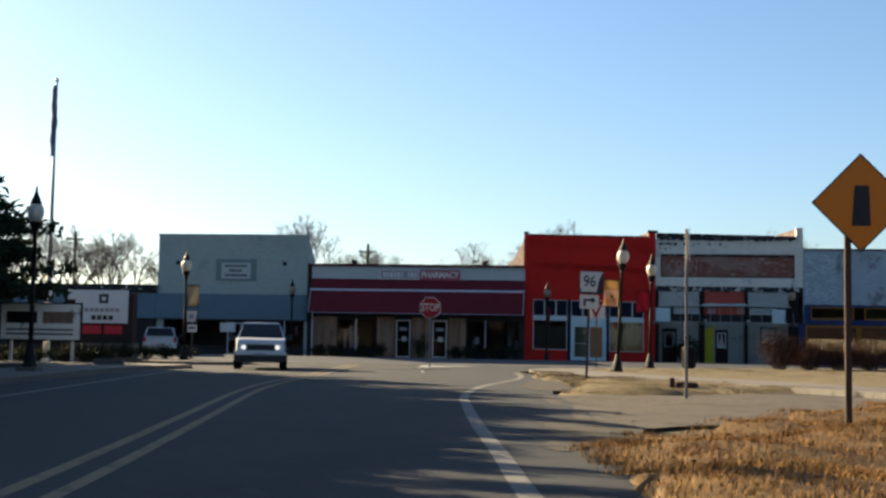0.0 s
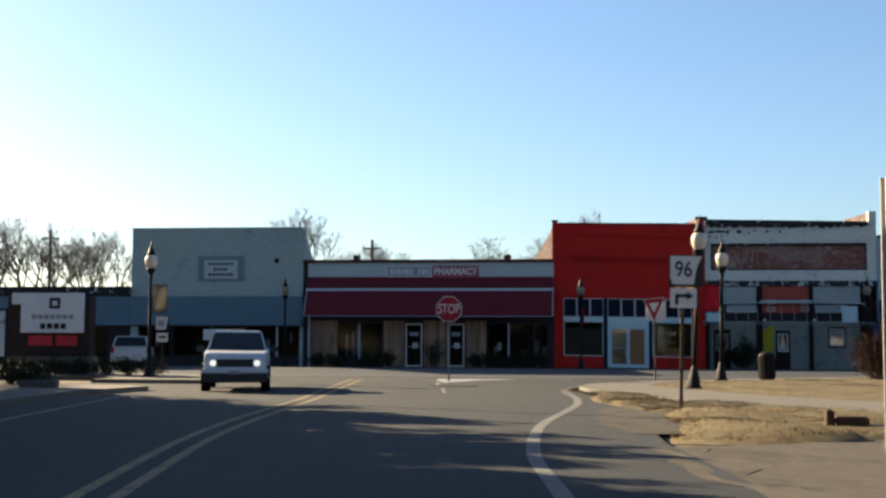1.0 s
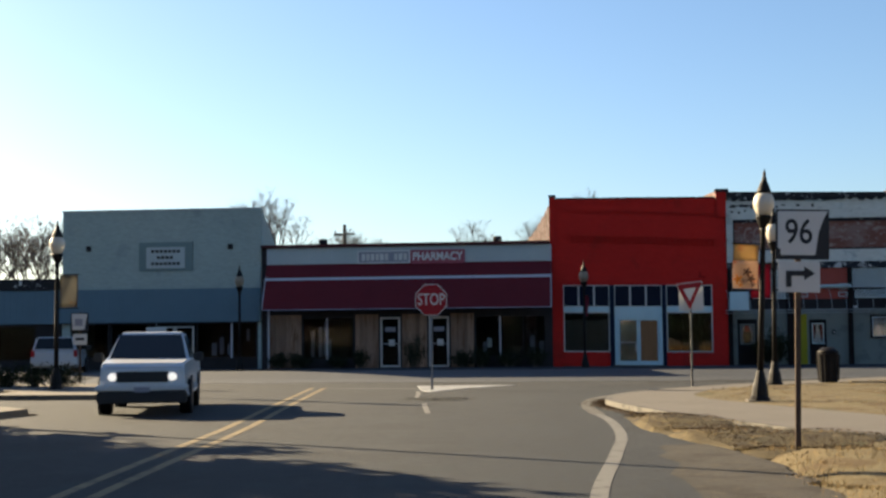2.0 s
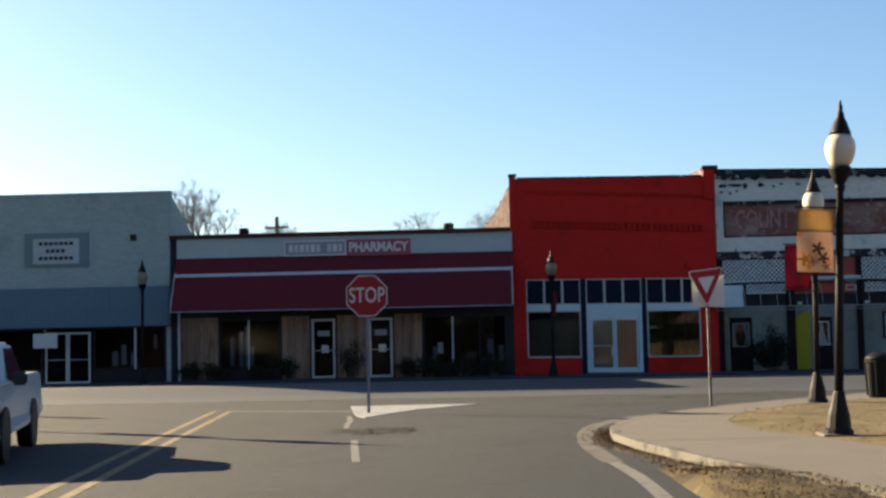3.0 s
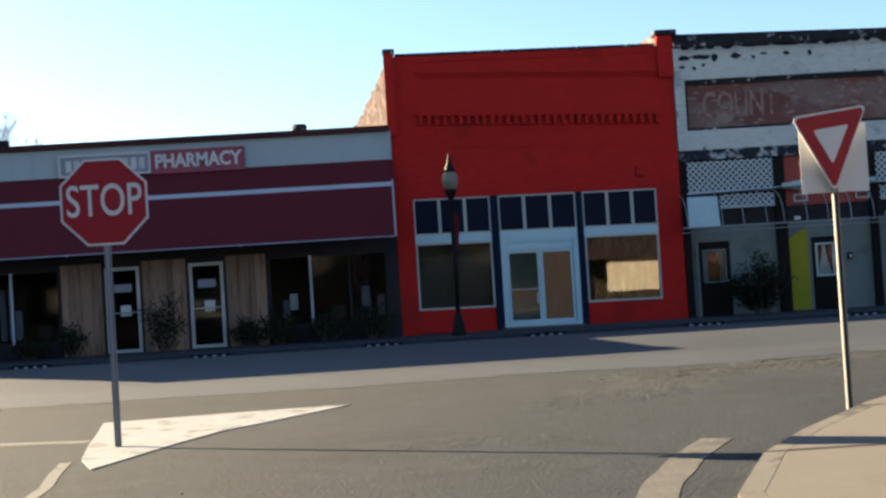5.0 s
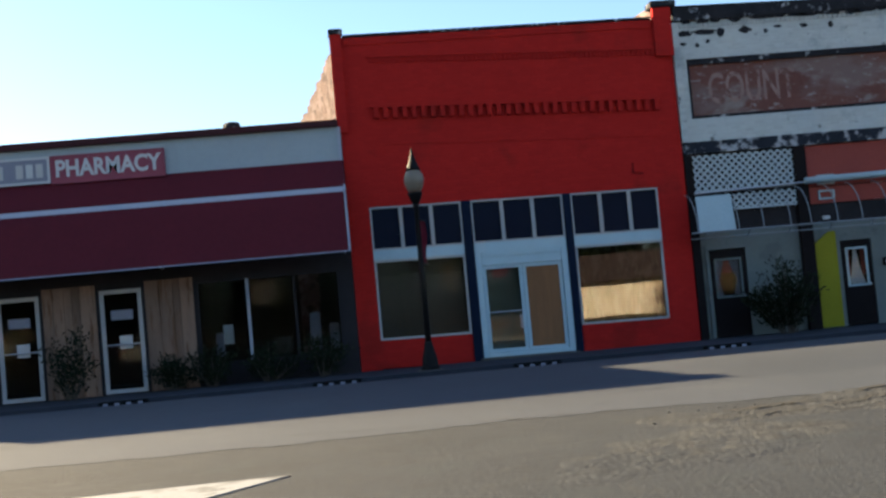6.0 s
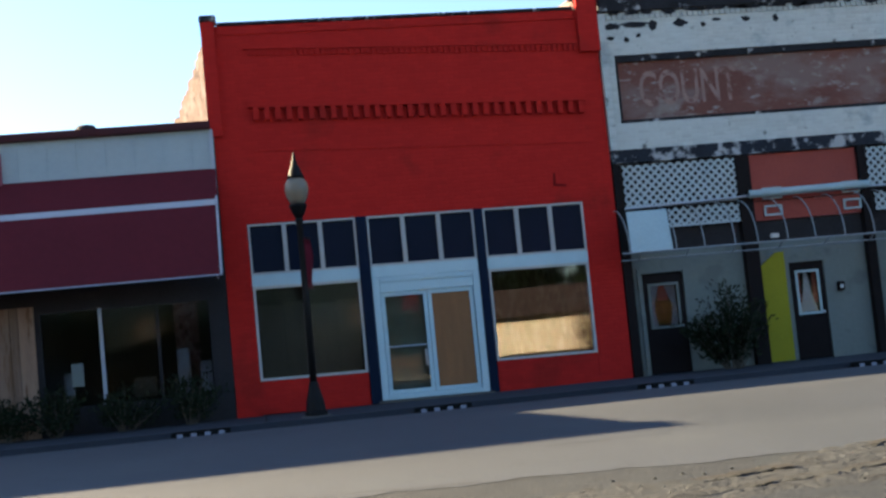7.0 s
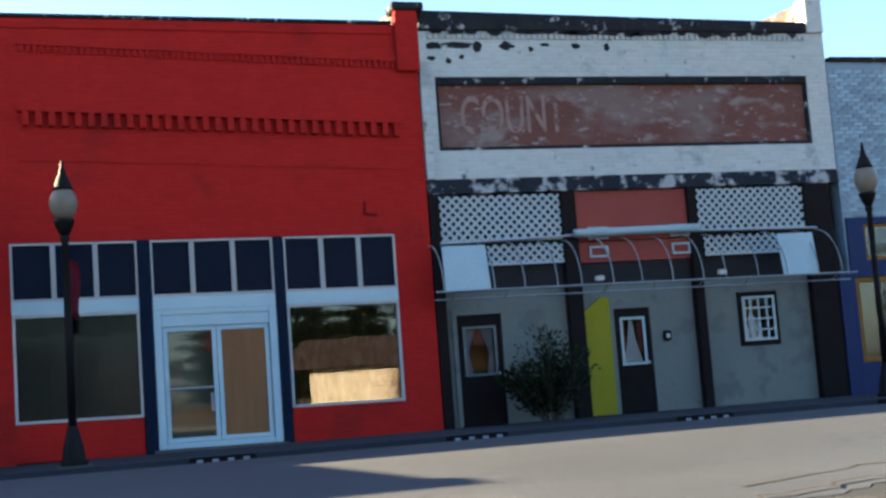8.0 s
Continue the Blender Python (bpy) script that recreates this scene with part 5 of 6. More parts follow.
part("shopfront_panel", box(17.565, 17.835, 59.95, 60.2, 0.12, 2.36), DEEP_BLUE, BL, "deep blue painted shopfront")
part("shopfront_panel", pierced_wall(17.84, 29.6, 0.12, 3.42, 59.95, 59.998, [(17.9, 29.4, 0.7, 2.3), (18.2, 29.4, 2.6, 3.3)]), DEEP_BLUE, BL, "deep blue painted shopfront")
for k in range(4):
    x0 = 17.9 + k * 2.87
    window(BL, x0 + 0.01, x0 + 2.84, 0.71, 2.29, OCHRE, 0.1, name="shop_window", label="ochre-framed shop window")
    window(BL, x0 + 0.3, x0 + 2.6, 2.61, 3.29, OCHRE, 0.06, name="transom_window")

# -- grey shop with siding
GR = thing("grey_shop", (-14.5, 60, 0.0), "tall pale grey-green shop front with slate-blue metal siding above the windows", "building")
GX0, GX1 = -18.88, -9.99
part("wall", pierced_wall(GX0, GX1, -0.1, 7.02, FRONT, FRONT + 0.3, [(-18.5, -10.15, 0.1, 2.15)]), GREY_WALL, GR)
shell(GR, GX0, GX1, 7.01, 5.7, 18, GREY_WALL, ceiling=2.6)
part("coping", box(GX0 - 0.03, GX1 + 0.03, 59.94, 60.34, 7.02, 7.09), FASCIA, GR, "thin metal coping", bevel=0.012)
part("corner_board", box(GX1 - 0.32, GX1 - 0.02, 59.965, 60.0, 3.6, 7.0), GREY_WALL, GR)


def siding(b, x0, x1, z0, z1, y):
    bm = bmesh.new()
    x = x0
    while x < x1 - 0.01:
        e = min(x + 0.28, x1)
        box(x, e - 0.02, y - 0.03, y, z0, z1, bm)
        box(e - 0.02, e, y - 0.022, y, z0, z1, bm)
        x = e
    part("siding", bm, SIDING, b, "slate-blue ribbed metal siding")


siding(GR, GX0, GX1 + 0.02, 2.16, 3.56, 59.8)
part("siding_soffit", box(GX0, GX1, 59.8, 60.0, 2.12, 2.17), DARK_WALL, GR)
part("siding_top", box(GX0, GX1, 59.76, 60.0, 3.56, 3.6), SIDING, GR)
part("stall_riser", box(-18.5, -14.72, 60.05, 60.25, 0.1, 0.6), DARK_WALL, GR)
part("stall_riser", box(-12.9, -10.15, 60.05, 60.25, 0.1, 0.6), DARK_WALL, GR)
window(GR, -18.45, -16.75, 0.6, 2.12, DARK_WALL, 0.06, name="shop_window", glass=DIM_GLASS, label="dark shop window")
window(GR, -16.7, -14.75, 0.6, 2.12, DARK_WALL, 0.06, name="shop_window", glass=DIM_GLASS, label="dark shop window")
window(GR, -12.85, -11.3, 0.6, 2.12, DARK_WALL, 0.05, name="shop_window", glass=DIM_GLASS, label="dark shop window with pale goods inside")
window(GR, -11.28, -10.18, 0.6, 2.12, DARK_WALL, 0.05, name="shop_window", glass=DIM_GLASS, label="dark shop window")
part("bright_mullion", box(-11.33, -11.26, 59.97, 60.0, 0.6, 2.1), STRIPE, GR)
for x, z0, z1, wd in ((-12.3, 0.7, 1.25, 0.22), (-11.95, 0.75, 1.5, 0.18), (-11.6, 0.7, 1.2, 0.2), (-10.75, 1.3, 1.85, 0.12)):
    part("shop_goods", box(x, x + wd, 60.4, 60.5, z0, z1), SIGN_GREY, GR, "pale goods in the window", bevel=0.03)
glazed_door(GR, -14.66, -13.83, 0.12, 1.98, CREAM_TRIM, glass=DIM_GLASS, label="white-framed glass door")
glazed_door(GR, -13.82, -12.98, 0.12, 1.98, CREAM_TRIM, glass=DIM_GLASS, label="white-framed glass door")
g_sign = thing("wall_sign", (-14.2, 59.95, 4.45), "small white name sign in a grey-green frame", "sign")
part("backing", box(-15.42, -13.02, 59.95, 59.998, 4.38, 5.64), mat("grey_green_backing", (0.13, 0.18, 0.185), 0.8, 0.12, 1, 0.2), g_sign, bevel=0.01)
part("board", box(-15.08, -13.36, 59.92, 59.949, 4.5, 5.42), FASCIA, g_sign, bevel=0.008)
for z, n, x0 in ((5.24, 7, -14.86), (4.97, 4, -14.6), (4.7, 7, -14.86)):
    for k in range(n):
        part("letter_bar", box(x0 + k * 0.19, x0 + k * 0.19 + 0.14, 59.912, 59.92, z - 0.065, z + 0.065), SIGN_BLACK, g_sign, "grey letter bar")
for x in (-11.36, -17.69):
    part("wall_vent", box(x - 0.12, x + 0.12, 59.96, 60.0, 5.28, 5.52), DARK_WALL, GR, "small dark vent", bevel=0.02)
door_sign = thing("hanging_sign", (-14.6, 59.7, 1.3), "white notice board hung beside the door", "sign")
part("board", box(-15.0, -14.1, 59.72, 59.745, 1.42, 1.95), SIGN_WHITE, door_sign, bevel=0.01)
part("bracket", tube((-14.55, 59.73, 1.95), (-14.55, 59.73, 2.12), 0.012), SILVER, door_sign)

# -- low shop further west
LO = thing("low_shop", (-30, 60, 0.0), "low shop with dark roof edge and slate-blue siding", "building")
part("wall", pierced_wall(-34, GX0 - 0.01, -0.1, 4.05, FRONT, FRONT + 0.3, [(-33, -29, 0.5, 2.1), (-28, -20, 0.5, 2.1)]), DARK_WALL, LO)
shell(LO, -34, GX0 - 0.01, 4.1, 3.7, 18, GREY_WALL, side_east=False, ceiling=2.5)
part("roof_edge", box(-34, GX0 - 0.02, 59.7, 60.3, 3.62, 4.1), TAR, LO, "dark roof edge", bevel=0.015)
siding(LO, -34, GX0 - 0.02, 2.14, 3.6, 59.82)
for x0, x1 in ((-33, -29), (-28, -20)):
    window(LO, x0 + 0.02, x1 - 0.02, 0.52, 2.08, DARK_WALL, 0.06, name="shop_window", glass=DIM_GLASS, label="dark shop window")

# -- tan building across the street, seen mirrored in the red shop's window
TB = thing("tan_building", (23.3, 12.6, 0), "low tan block building with dark brown roof across the street", "building")
part("wall", box(15.8, 35.3, 5.6, 16.6, -0.1, 2.15), TAN_WALL, TB)
TB.rotation_euler = (0, 0, radians(20))
TB.location.x += 0.8
hip = bmesh.new()
rv = [hip.verts.new(p) for p in ((14.6, 5.0, 2.15), (36.2, 5.0, 2.15), (36.2, 17.2, 2.15), (14.6, 17.2, 2.15), (15.4, 11.1, 3.9), (35.4, 11.1, 3.9))]
for q in ((0, 1, 5, 4), (1, 2, 5), (2, 3, 4, 5), (3, 0, 4), (3, 2, 1, 0)):
    hip.faces.new([rv[i] for i in q])
part("roof", hip, BROWN_ROOF, TB, "dark brown hipped roof")


# ---- street furniture ----
def street_lamp(at, banner=None, side=-1, turn=0.0, label="black acorn-globe street lamp", size=1.0, glow=GLOBE):
    """Fluted black post with flared base, acorn globe and finial; a cloth banner on two arms."""
    x, y, z = at
    t = thing("street_lamp", at, label, "street lamp", group="acorn street lamps")
    part("base", lathe([(0.2, 0), (0.2, 0.07), (0.17, 0.1), (0.15, 0.28), (0.11, 0.42), (0.085, 0.55), (0.07, 0.6)], at, 12), LAMP_BLACK, t, bevel=0)
    part("pole", lathe([(0.062, 0.6), (0.058, 2.0), (0.05, 3.35), (0.07, 3.38), (0.07, 3.43), (0.05, 3.46)], at, 12), LAMP_BLACK, t, smooth=True)
    part("collar", lathe([(0.06, 3.44), (0.12, 3.56), (0.15, 3.64), (0.16, 3.66), (0.15, 3.69)], at, 14), LAMP_BLACK, t, smooth=True)
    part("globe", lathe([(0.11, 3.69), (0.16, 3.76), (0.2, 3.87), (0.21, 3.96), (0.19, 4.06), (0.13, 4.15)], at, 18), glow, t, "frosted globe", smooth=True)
    part("cap", lathe([(0.155, 4.14), (0.135, 4.2), (0.09, 4.32), (0.05, 4.4), (0.055, 4.43), (0.03, 4.48), (0.034, 4.53), (0.005, 4.63)], at, 12), LAMP_BLACK, t, smooth=True)
    part("footing", box(x - 0.26, x + 0.26, y - 0.26, y + 0.26, z - 0.12, z + 0.015), CONCRETE, t, bevel=0.012)
    if banner:
        c, s = math.cos(turn), math.sin(turn)
        for zz in (3.12, 2.2):
            part("banner_arm", tube((x, y, z + zz), (x + side * 0.62 * c, y + side * 0.62 * s, z + zz), 0.012), LAMP_BLACK, t)
        def cloth(z0, z1):
            bm = bmesh.new()
            rows = []
            for i in range(9):
                u = i / 8
                rows.append([])
                for k in range(7):
                    zz = z0 + (z1 - z0) * k / 6
                    q = (3.1 - zz) / 0.88 * 6
                    rows[-1].append(bm.verts.new((x + side * (0.08 + 0.5 * u) * c + 0.03 * math.sin(u * 6 + q) * s, y + side * (0.08 + 0.5 * u) * s + 0.03 * math.sin(u * 6 + q * 0.7), z + zz)))
            for a, b in zip(rows, rows[1:]):
                for k in range(6):
                    bm.faces.new((a[k], b[k], b[k + 1], a[k + 1]))
            bmesh.ops.solidify(bm, geom=list(bm.faces), thickness=0.006)
            return bm

        if banner is BANNER_GOLD:
            part("banner", cloth(3.1, 2.78), BANNER_GOLD, t, "gold upper cloth of the banner", smooth=True)
            part("banner", cloth(2.779, 2.22), BANNER_CREAM, t, "faded cream lower cloth", smooth=True)
            for n_leaf, (u, zc, r, m) in enumerate(((0.45, 2.55, 0.12, WOOD), (0.3, 2.42, 0.11, WOOD), (0.56, 2.37, 0.085, PLANK), (0.8, 2.4, 0.13, SIGN_AMBER), (0.22, 2.3, 0.08, PLANK), (0.7, 2.29, 0.07, SIGN_AMBER))):
                cx = x + side * (0.08 + 0.5 * u)
                leaf = []
                for k in range(20):
                    a = math.tau * k / 20 + n_leaf
                    q = r * (0.62 + 0.38 * math.cos(5 * a + n_leaf)) * (1.0 if k % 2 else 0.82)
                    leaf.append((cx + q * math.cos(a), y - 0.04, z + zc + q * math.sin(a)))
                part("leaf_print", prism(leaf, (0, 0.004, 0)), m, t, "printed autumn leaf")
        else:
            part("banner", cloth(3.1, 2.22), banner, t, "faded pale banner" if banner is BANNER_PALE else "crimson banner", smooth=True)
    t.scale = (size, size, size)
    return t


lamp_near = street_lamp((6.95, 32.1, 0.12), BANNER_GOLD, -1, label="black acorn-globe street lamp with gold banner on the lawn edge")
lamp_near.rotation_euler = (0, radians(2.6), 0)   # the post leans a little
lamp_park = street_lamp((8.43, 39.7, 0.12), BANNER_RED, -1, label="black acorn-globe street lamp with crimson banner in the park")
lamp_park.rotation_euler = (0, radians(1.0), 0)
street_lamp((-10.68, 39.7, 0.12), BANNER_PALE, 1, label="black acorn-globe street lamp with faded banner at the bank corner")
street_lamp((-8.1, 19.2, 0.22), None, label="black acorn-globe street lamp beside the conifer")
street_lamp((3.80, 57.85, 0.12), BANNER_RED, 1, 1.25, label="black acorn-globe street lamp in front of the red shop", size=0.935, glow=GLOBE_SHADED)
street_lamp((-10.35, 57.7, 0.12), None, label="black acorn-globe street lamp in front of the grey shop", size=0.935, glow=GLOBE_SHADED)
street_lamp((16.85, 57.8, 0.12), None, label="black acorn-globe street lamp in front of the white shop", size=0.935, glow=GLOBE_SHADED)


def octagon(cx, cz, w, y, thick, bm=None):
    r = w / 2 / math.cos(math.pi / 8)
    return prism([(cx + r * math.cos(math.pi / 8 + k * math.pi / 4), y, cz + r * math.sin(math.pi / 8 + k * math.pi / 4)) for k in range(8)], (0, thick, 0), bm)


def u_post(t, x, y, z0, z1, material=POST_STEEL, r=0.03):
    bm = box(x - r, x + r, y, y + 0.012, z0, z1)
    box(x - r, x - r + 0.012, y + 0.012, y + 0.045, z0, z1, bm)
    box(x + r - 0.012, x + r, y + 0.012, y + 0.045, z0, z1, bm)
    return part("post", bm, material, t)


st = thing("stop_sign", (-0.44, 40.81, 0.0), "red octagonal stop sign on a grey steel post", "sign")
u_post(st, -0.44, 40.83, -0.05, 2.75, r=0.03)
plate = part("plate", octagon(-0.44, 2.41, 0.865, 40.805, 0.006), SIGN_WHITE, st, "white edged plate")
part("face", octagon(-0.44, 2.41, 0.82, 40.801, 0.004), SIGN_RED, st, "red face")
lettering("legend", "STOP", 0.45, SIGN_WHITE, st, (-0.44, 40.799, 2.41), "white letters", depth=0.0015, squash=0.70, bold=0.006)
for z in (2.14, 2.68):
    part("bolt", tube((-0.44, 40.80, z), (-0.44, 40.796, z), 0.008), SIGN_RED, st)
part("post_groove", box(-0.447, -0.433, 40.826, 40.83, 0.05, 1.95), SIGN_GREY, st, "row of bolt holes")
st.location += Vector((-0.10, 0, 0.04))

yd = thing("yield_sign", (6.31, 39.3, 0.12), "red and white triangular give-way sign on a grey post", "sign")
u_post(yd, 6.31, 39.32, 0.0, 2.6, r=0.024)
part("post_groove", box(6.302, 6.318, 39.316, 39.32, 0.1, 2.03), RUBBER, yd, "dark row of bolt holes")


def triangle(corners, y, thick, round_off):
    """A three-cornered plate with its corners cut round."""
    pts, c = [], [Vector((x, y, z)) for x, z in corners]
    for k in range(3):
        p, a, b = c[k], c[k - 1], c[(k + 1) % 3]
        da, db = (a - p).normalized() * round_off, (b - p).normalized() * round_off
        pts += [p + da, p + (da + db) * 0.35, p + db]
    return prism(pts, (0, thick, 0))


part("plate", triangle(((5.93, 2.73), (6.63, 2.81), (6.29, 2.03)), 39.28, 0.006, 0.05), SIGN_WHITE, yd, "white edged plate")
part("face", triangle(((5.953, 2.713), (6.608, 2.788), (6.29, 2.062)), 39.276, 0.004, 0.045), SIGN_RED, yd, "red border")
part("inner_face", triangle(((6.125, 2.60), (6.45, 2.64), (6.285, 2.29)), 39.272, 0.004, 0.02), SIGN_WHITE, yd, "white centre")
part("rear_sign", box(6.02, 6.64, 39.37, 39.376, 2.04, 2.66), SIGN_WHITE, yd, "blank white back of another plate", bevel=0.002)

# route marker with turn arrow
rt = thing("route_sign", (6.02, 19.3, 0.15), "black and white route marker with a right-turn arrow plate", "sign")
u_post(rt, 6.0, 19.34, -0.05, 2.8, POST_RUST, 0.03)
part("plate", box(5.745, 6.335, 19.3, 19.306, 2.28, 2.86), SIGN_BLACK, rt, "black plate", bevel=0.002)
part("state_shape", prism([(5.77, 19.296, 2.84), (6.32, 19.296, 2.84), (6.27, 19.296, 2.74), (6.22, 19.296, 2.60), (6.18, 19.296, 2.33), (5.80, 19.296, 2.33), (5.80, 19.296, 2.40), (5.77, 19.296, 2.42)], (0, 0.004, 0)), SIGN_WHITE, rt, "white marker shape")
lettering("number", "96", 0.40, SIGN_BLACK, rt, (6.0, 19.294, 2.59), "black figures", depth=0.001, squash=0.78)
arrow_plate = part("arrow_plate", box(5.775, 6.235, 19.3, 19.306, 1.9, 2.255), SIGN_WHITE, rt, "white plate", bevel=0.002)
ar = box(5.86, 5.92, 19.294, 19.299, 1.96, 2.15)
box(5.92, 6.06, 19.294, 19.299, 2.09, 2.15, ar)
prism([(6.06, 19.294, 2.20), (6.18, 19.294, 2.12), (6.06, 19.294, 2.04)], (0, 0.005, 0), ar)
part("arrow", ar, SIGN_BLACK, rt, "black right-turn arrow")
rt.location += Vector((-0.10, 2.4, 0.0))
rt.scale = (1.06, 1.0, 1.03)
rt.rotation_euler = (0, radians(1.5), 0)

rl = thing("route_sign", (-11.7, 44.0, 0.12), "small white route marker and arrow plate at the bank corner", "sign")
u_post(rl, -11.7, 43.95, 0.0, 2.3, POST_RUST)
part("plate", box(-11.98, -11.42, 43.9, 43.906, 1.72, 2.28), SIGN_BLACK, rl)
part("state_shape", prism([(-11.95, 43.896, 2.25), (-11.45, 43.896, 2.25), (-11.55, 43.896, 1.76), (-11.92, 43.896, 1.76)], (0, 0.004, 0)), SIGN_WHITE, rl)
part("number_bar", box(-11.85, -11.6, 43.89, 43.895, 1.88, 2.1), SIGN_GREY, rl)
part("arrow_plate", box(-11.9, -11.46, 43.9, 43.906, 1.3, 1.64), SIGN_WHITE, rl)
part("arrow", box(-11.82, -11.54, 43.893, 43.899, 1.44, 1.52), SIGN_BLACK, rl)

# crossing warning on the verge; its pictogram is a plain dark bar shape
pd = thing("warning_sign", (9.18, 4.9, 0.05), "amber diamond warning sign on a weathered post in rough grass", "sign")
part("post", box(9.14, 9.22, 4.92, 4.98, -0.1, 2.95), POST_RUST, pd, bevel=0.006)
DC = Vector((9.34, 4.9, 2.88))
part("plate", prism([DC + Vector((-0.62, 0, 0)), DC + Vector((0, 0, -0.64)), DC + Vector((0.62, 0, 0)), DC + Vector((0, 0, 0.64))], (0, 0.008, 0)), SIGN_BLACK, pd)
part("face", prism([DC + Vector((-0.59, -0.004, 0)), DC + Vector((0, -0.004, -0.61)), DC + Vector((0.59, -0.004, 0)), DC + Vector((0, -0.004, 0.61))], (0, 0.004, 0)), SIGN_AMBER, pd, "amber face")
sym = prism([DC + Vector((-0.08, -0.009, 0.22)), DC + Vector((0.1, -0.009, 0.22)), DC + Vector((0.12, -0.009, -0.30)), DC + Vector((-0.12, -0.009, -0.30))], (0, 0.004, 0))
part("symbol", sym, SIGN_BLACK, pd, "plain dark bar")

# tall post with plates seen edge-on
es = thing("post_sign", (7.85, 13.9, 0.1), "steel post with a narrow white plate turned edge-on", "sign")
u_post(es, 7.85, 13.9, -0.05, 3.35, POST_STEEL)
part("plate", prism([(7.87, 13.62, 2.72), (7.93, 14.22, 2.72), (7.93, 14.22, 3.36), (7.87, 13.62, 3.36)], (0.006, 0, 0)), SIGN_WHITE, es, "white plate")

# flagpole with furled flag
fp = thing("flagpole", (-12.78, 30.9, 0.12), "white flagpole with a furled dark flag", "flagpole")
part("pole", lathe([(0.07, 3.3), (0.055, 6.5), (0.035, 9.85)], (-12.78, 30.9, 0.12), 10), POLE_GREY, fp, "grey weathered upper pole", smooth=True)
part("sleeve", lathe([(0.115, 0), (0.112, 3.3), (0.07, 3.34)], (-12.78, 30.9, 0.12), 12), POLE_WHITE, fp, "white lower sleeve", smooth=True)
part("ball", lathe([(0.01, 9.84), (0.07, 9.9), (0.07, 9.96), (0.01, 10.02)], (-12.78, 30.9, 0.12), 10), SILVER, fp, smooth=True)
bm = bmesh.new()
rings = []
for i in range(15):
    z = 9.85 - i * 0.18
    r = 0.05 + 0.06 * math.sin(math.pi * (i + 1) / 16) + 0.018 * math.sin(i * 1.9)
    rings.append([bm.verts.new((-12.84 - 0.02 * math.sin(i * 0.7) + r * math.cos(a), 30.9 + r * 0.7 * math.sin(a), z)) for a in [math.tau * k / 9 for k in range(9)]])
for a, b in zip(rings, rings[1:]):
    for k in range(9):
        bm.faces.new((a[k], a[(k + 1) % 9], b[(k + 1) % 9], b[k]))
bm.faces.new(rings[0])
bm.faces.new(rings[-1])
part("flag", bm, FLAG, fp, "furled dark striped flag", smooth=True)
part("base_collar", lathe([(0.2, 0), (0.2, 0.06), (0.12, 0.14)], (-12.78, 30.9, 0.12), 12), POLE_WHITE, fp)

# bank monument sign
bk = thing("monument_sign", (-15.4, 42.8, 0.1), "dark brick monument sign with white panel and red display", "sign")
part("base", box(-17.25, -13.9, 42.5, 43.3, 0.05, 0.75), BANK_BASE, bk, "tan stone base", bevel=0.02)
part("brickwork", box(-17.15, -14.0, 42.6, 43.2, 0.75, 2.95), BANK_BRICK, bk, "dark brown brick")
part("panel", box(-16.56, -14.19, 42.42, 42.6, 1.62, 3.08), BANK_PANEL, bk, "white name panel", bevel=0.015)
part("panel", box(-16.92, -16.565, 42.44, 42.6, 2.66, 3.08), BANK_PANEL, bk, "white panel step", bevel=0.015)
part("emblem", frame_bars(-15.47, -15.05, 2.5, 2.9, 42.41, 42.42, 0.11), SIGN_BLACK, bk, "plain dark emblem")
for k in range(7):
    part("name_bar", box(-16.13 + k * 0.235, -16.13 + k * 0.235 + 0.18, 42.41, 42.42, 2.12, 2.28), SIGN_GREY, bk)
for k in range(4):
    part("name_bar", box(-15.8 + k * 0.26, -15.8 + k * 0.26 + 0.2, 42.41, 42.42, 1.76, 1.96), DARK_WALL, bk)
part("display", box(-16.3, -15.4, 42.55, 42.6, 1.15, 1.52), LED_RED, bk, "dark red message display")
part("display", box(-15.25, -14.45, 42.55, 42.6, 1.15, 1.52), LED_RED, bk, "dark red message display")

bb = thing("notice_board", (-13.0, 30.3, 0.1), "low wide printed notice board on short posts", "sign")
part("board", box(-14.2, -11.35, 30.3, 30.36, 0.88, 2.12), mat("printed_board", (0.80, 0.76, 0.68), 0.7, 0.15, 1.5, 0.05, stain=[((0.34, 0.27, 0.19), 0.2, 1.6)]), bb, bevel=0.006)
part("board_frame", frame_bars(-14.25, -11.3, 0.84, 2.16, 30.29, 30.37, 0.05), DARK_POST, bb)
part("print_block", box(-14.0, -12.9, 30.292, 30.299, 1.45, 1.85), DARK_POST, bb, "dark printed picture block")
part("print_block", box(-12.7, -11.6, 30.292, 30.299, 1.45, 1.85), PLANK, bb, "brown printed picture block")
for z in (1.2, 1.05):
    part("print_bar", box(-14.0, -11.6, 30.292, 30.299, z, z + 0.06), PAPER, bb)
for x in (-13.9, -11.7):
    part("leg", box(x, x + 0.09, 30.38, 30.46, 0.0, 0.9), CREAM_TRIM, bb)

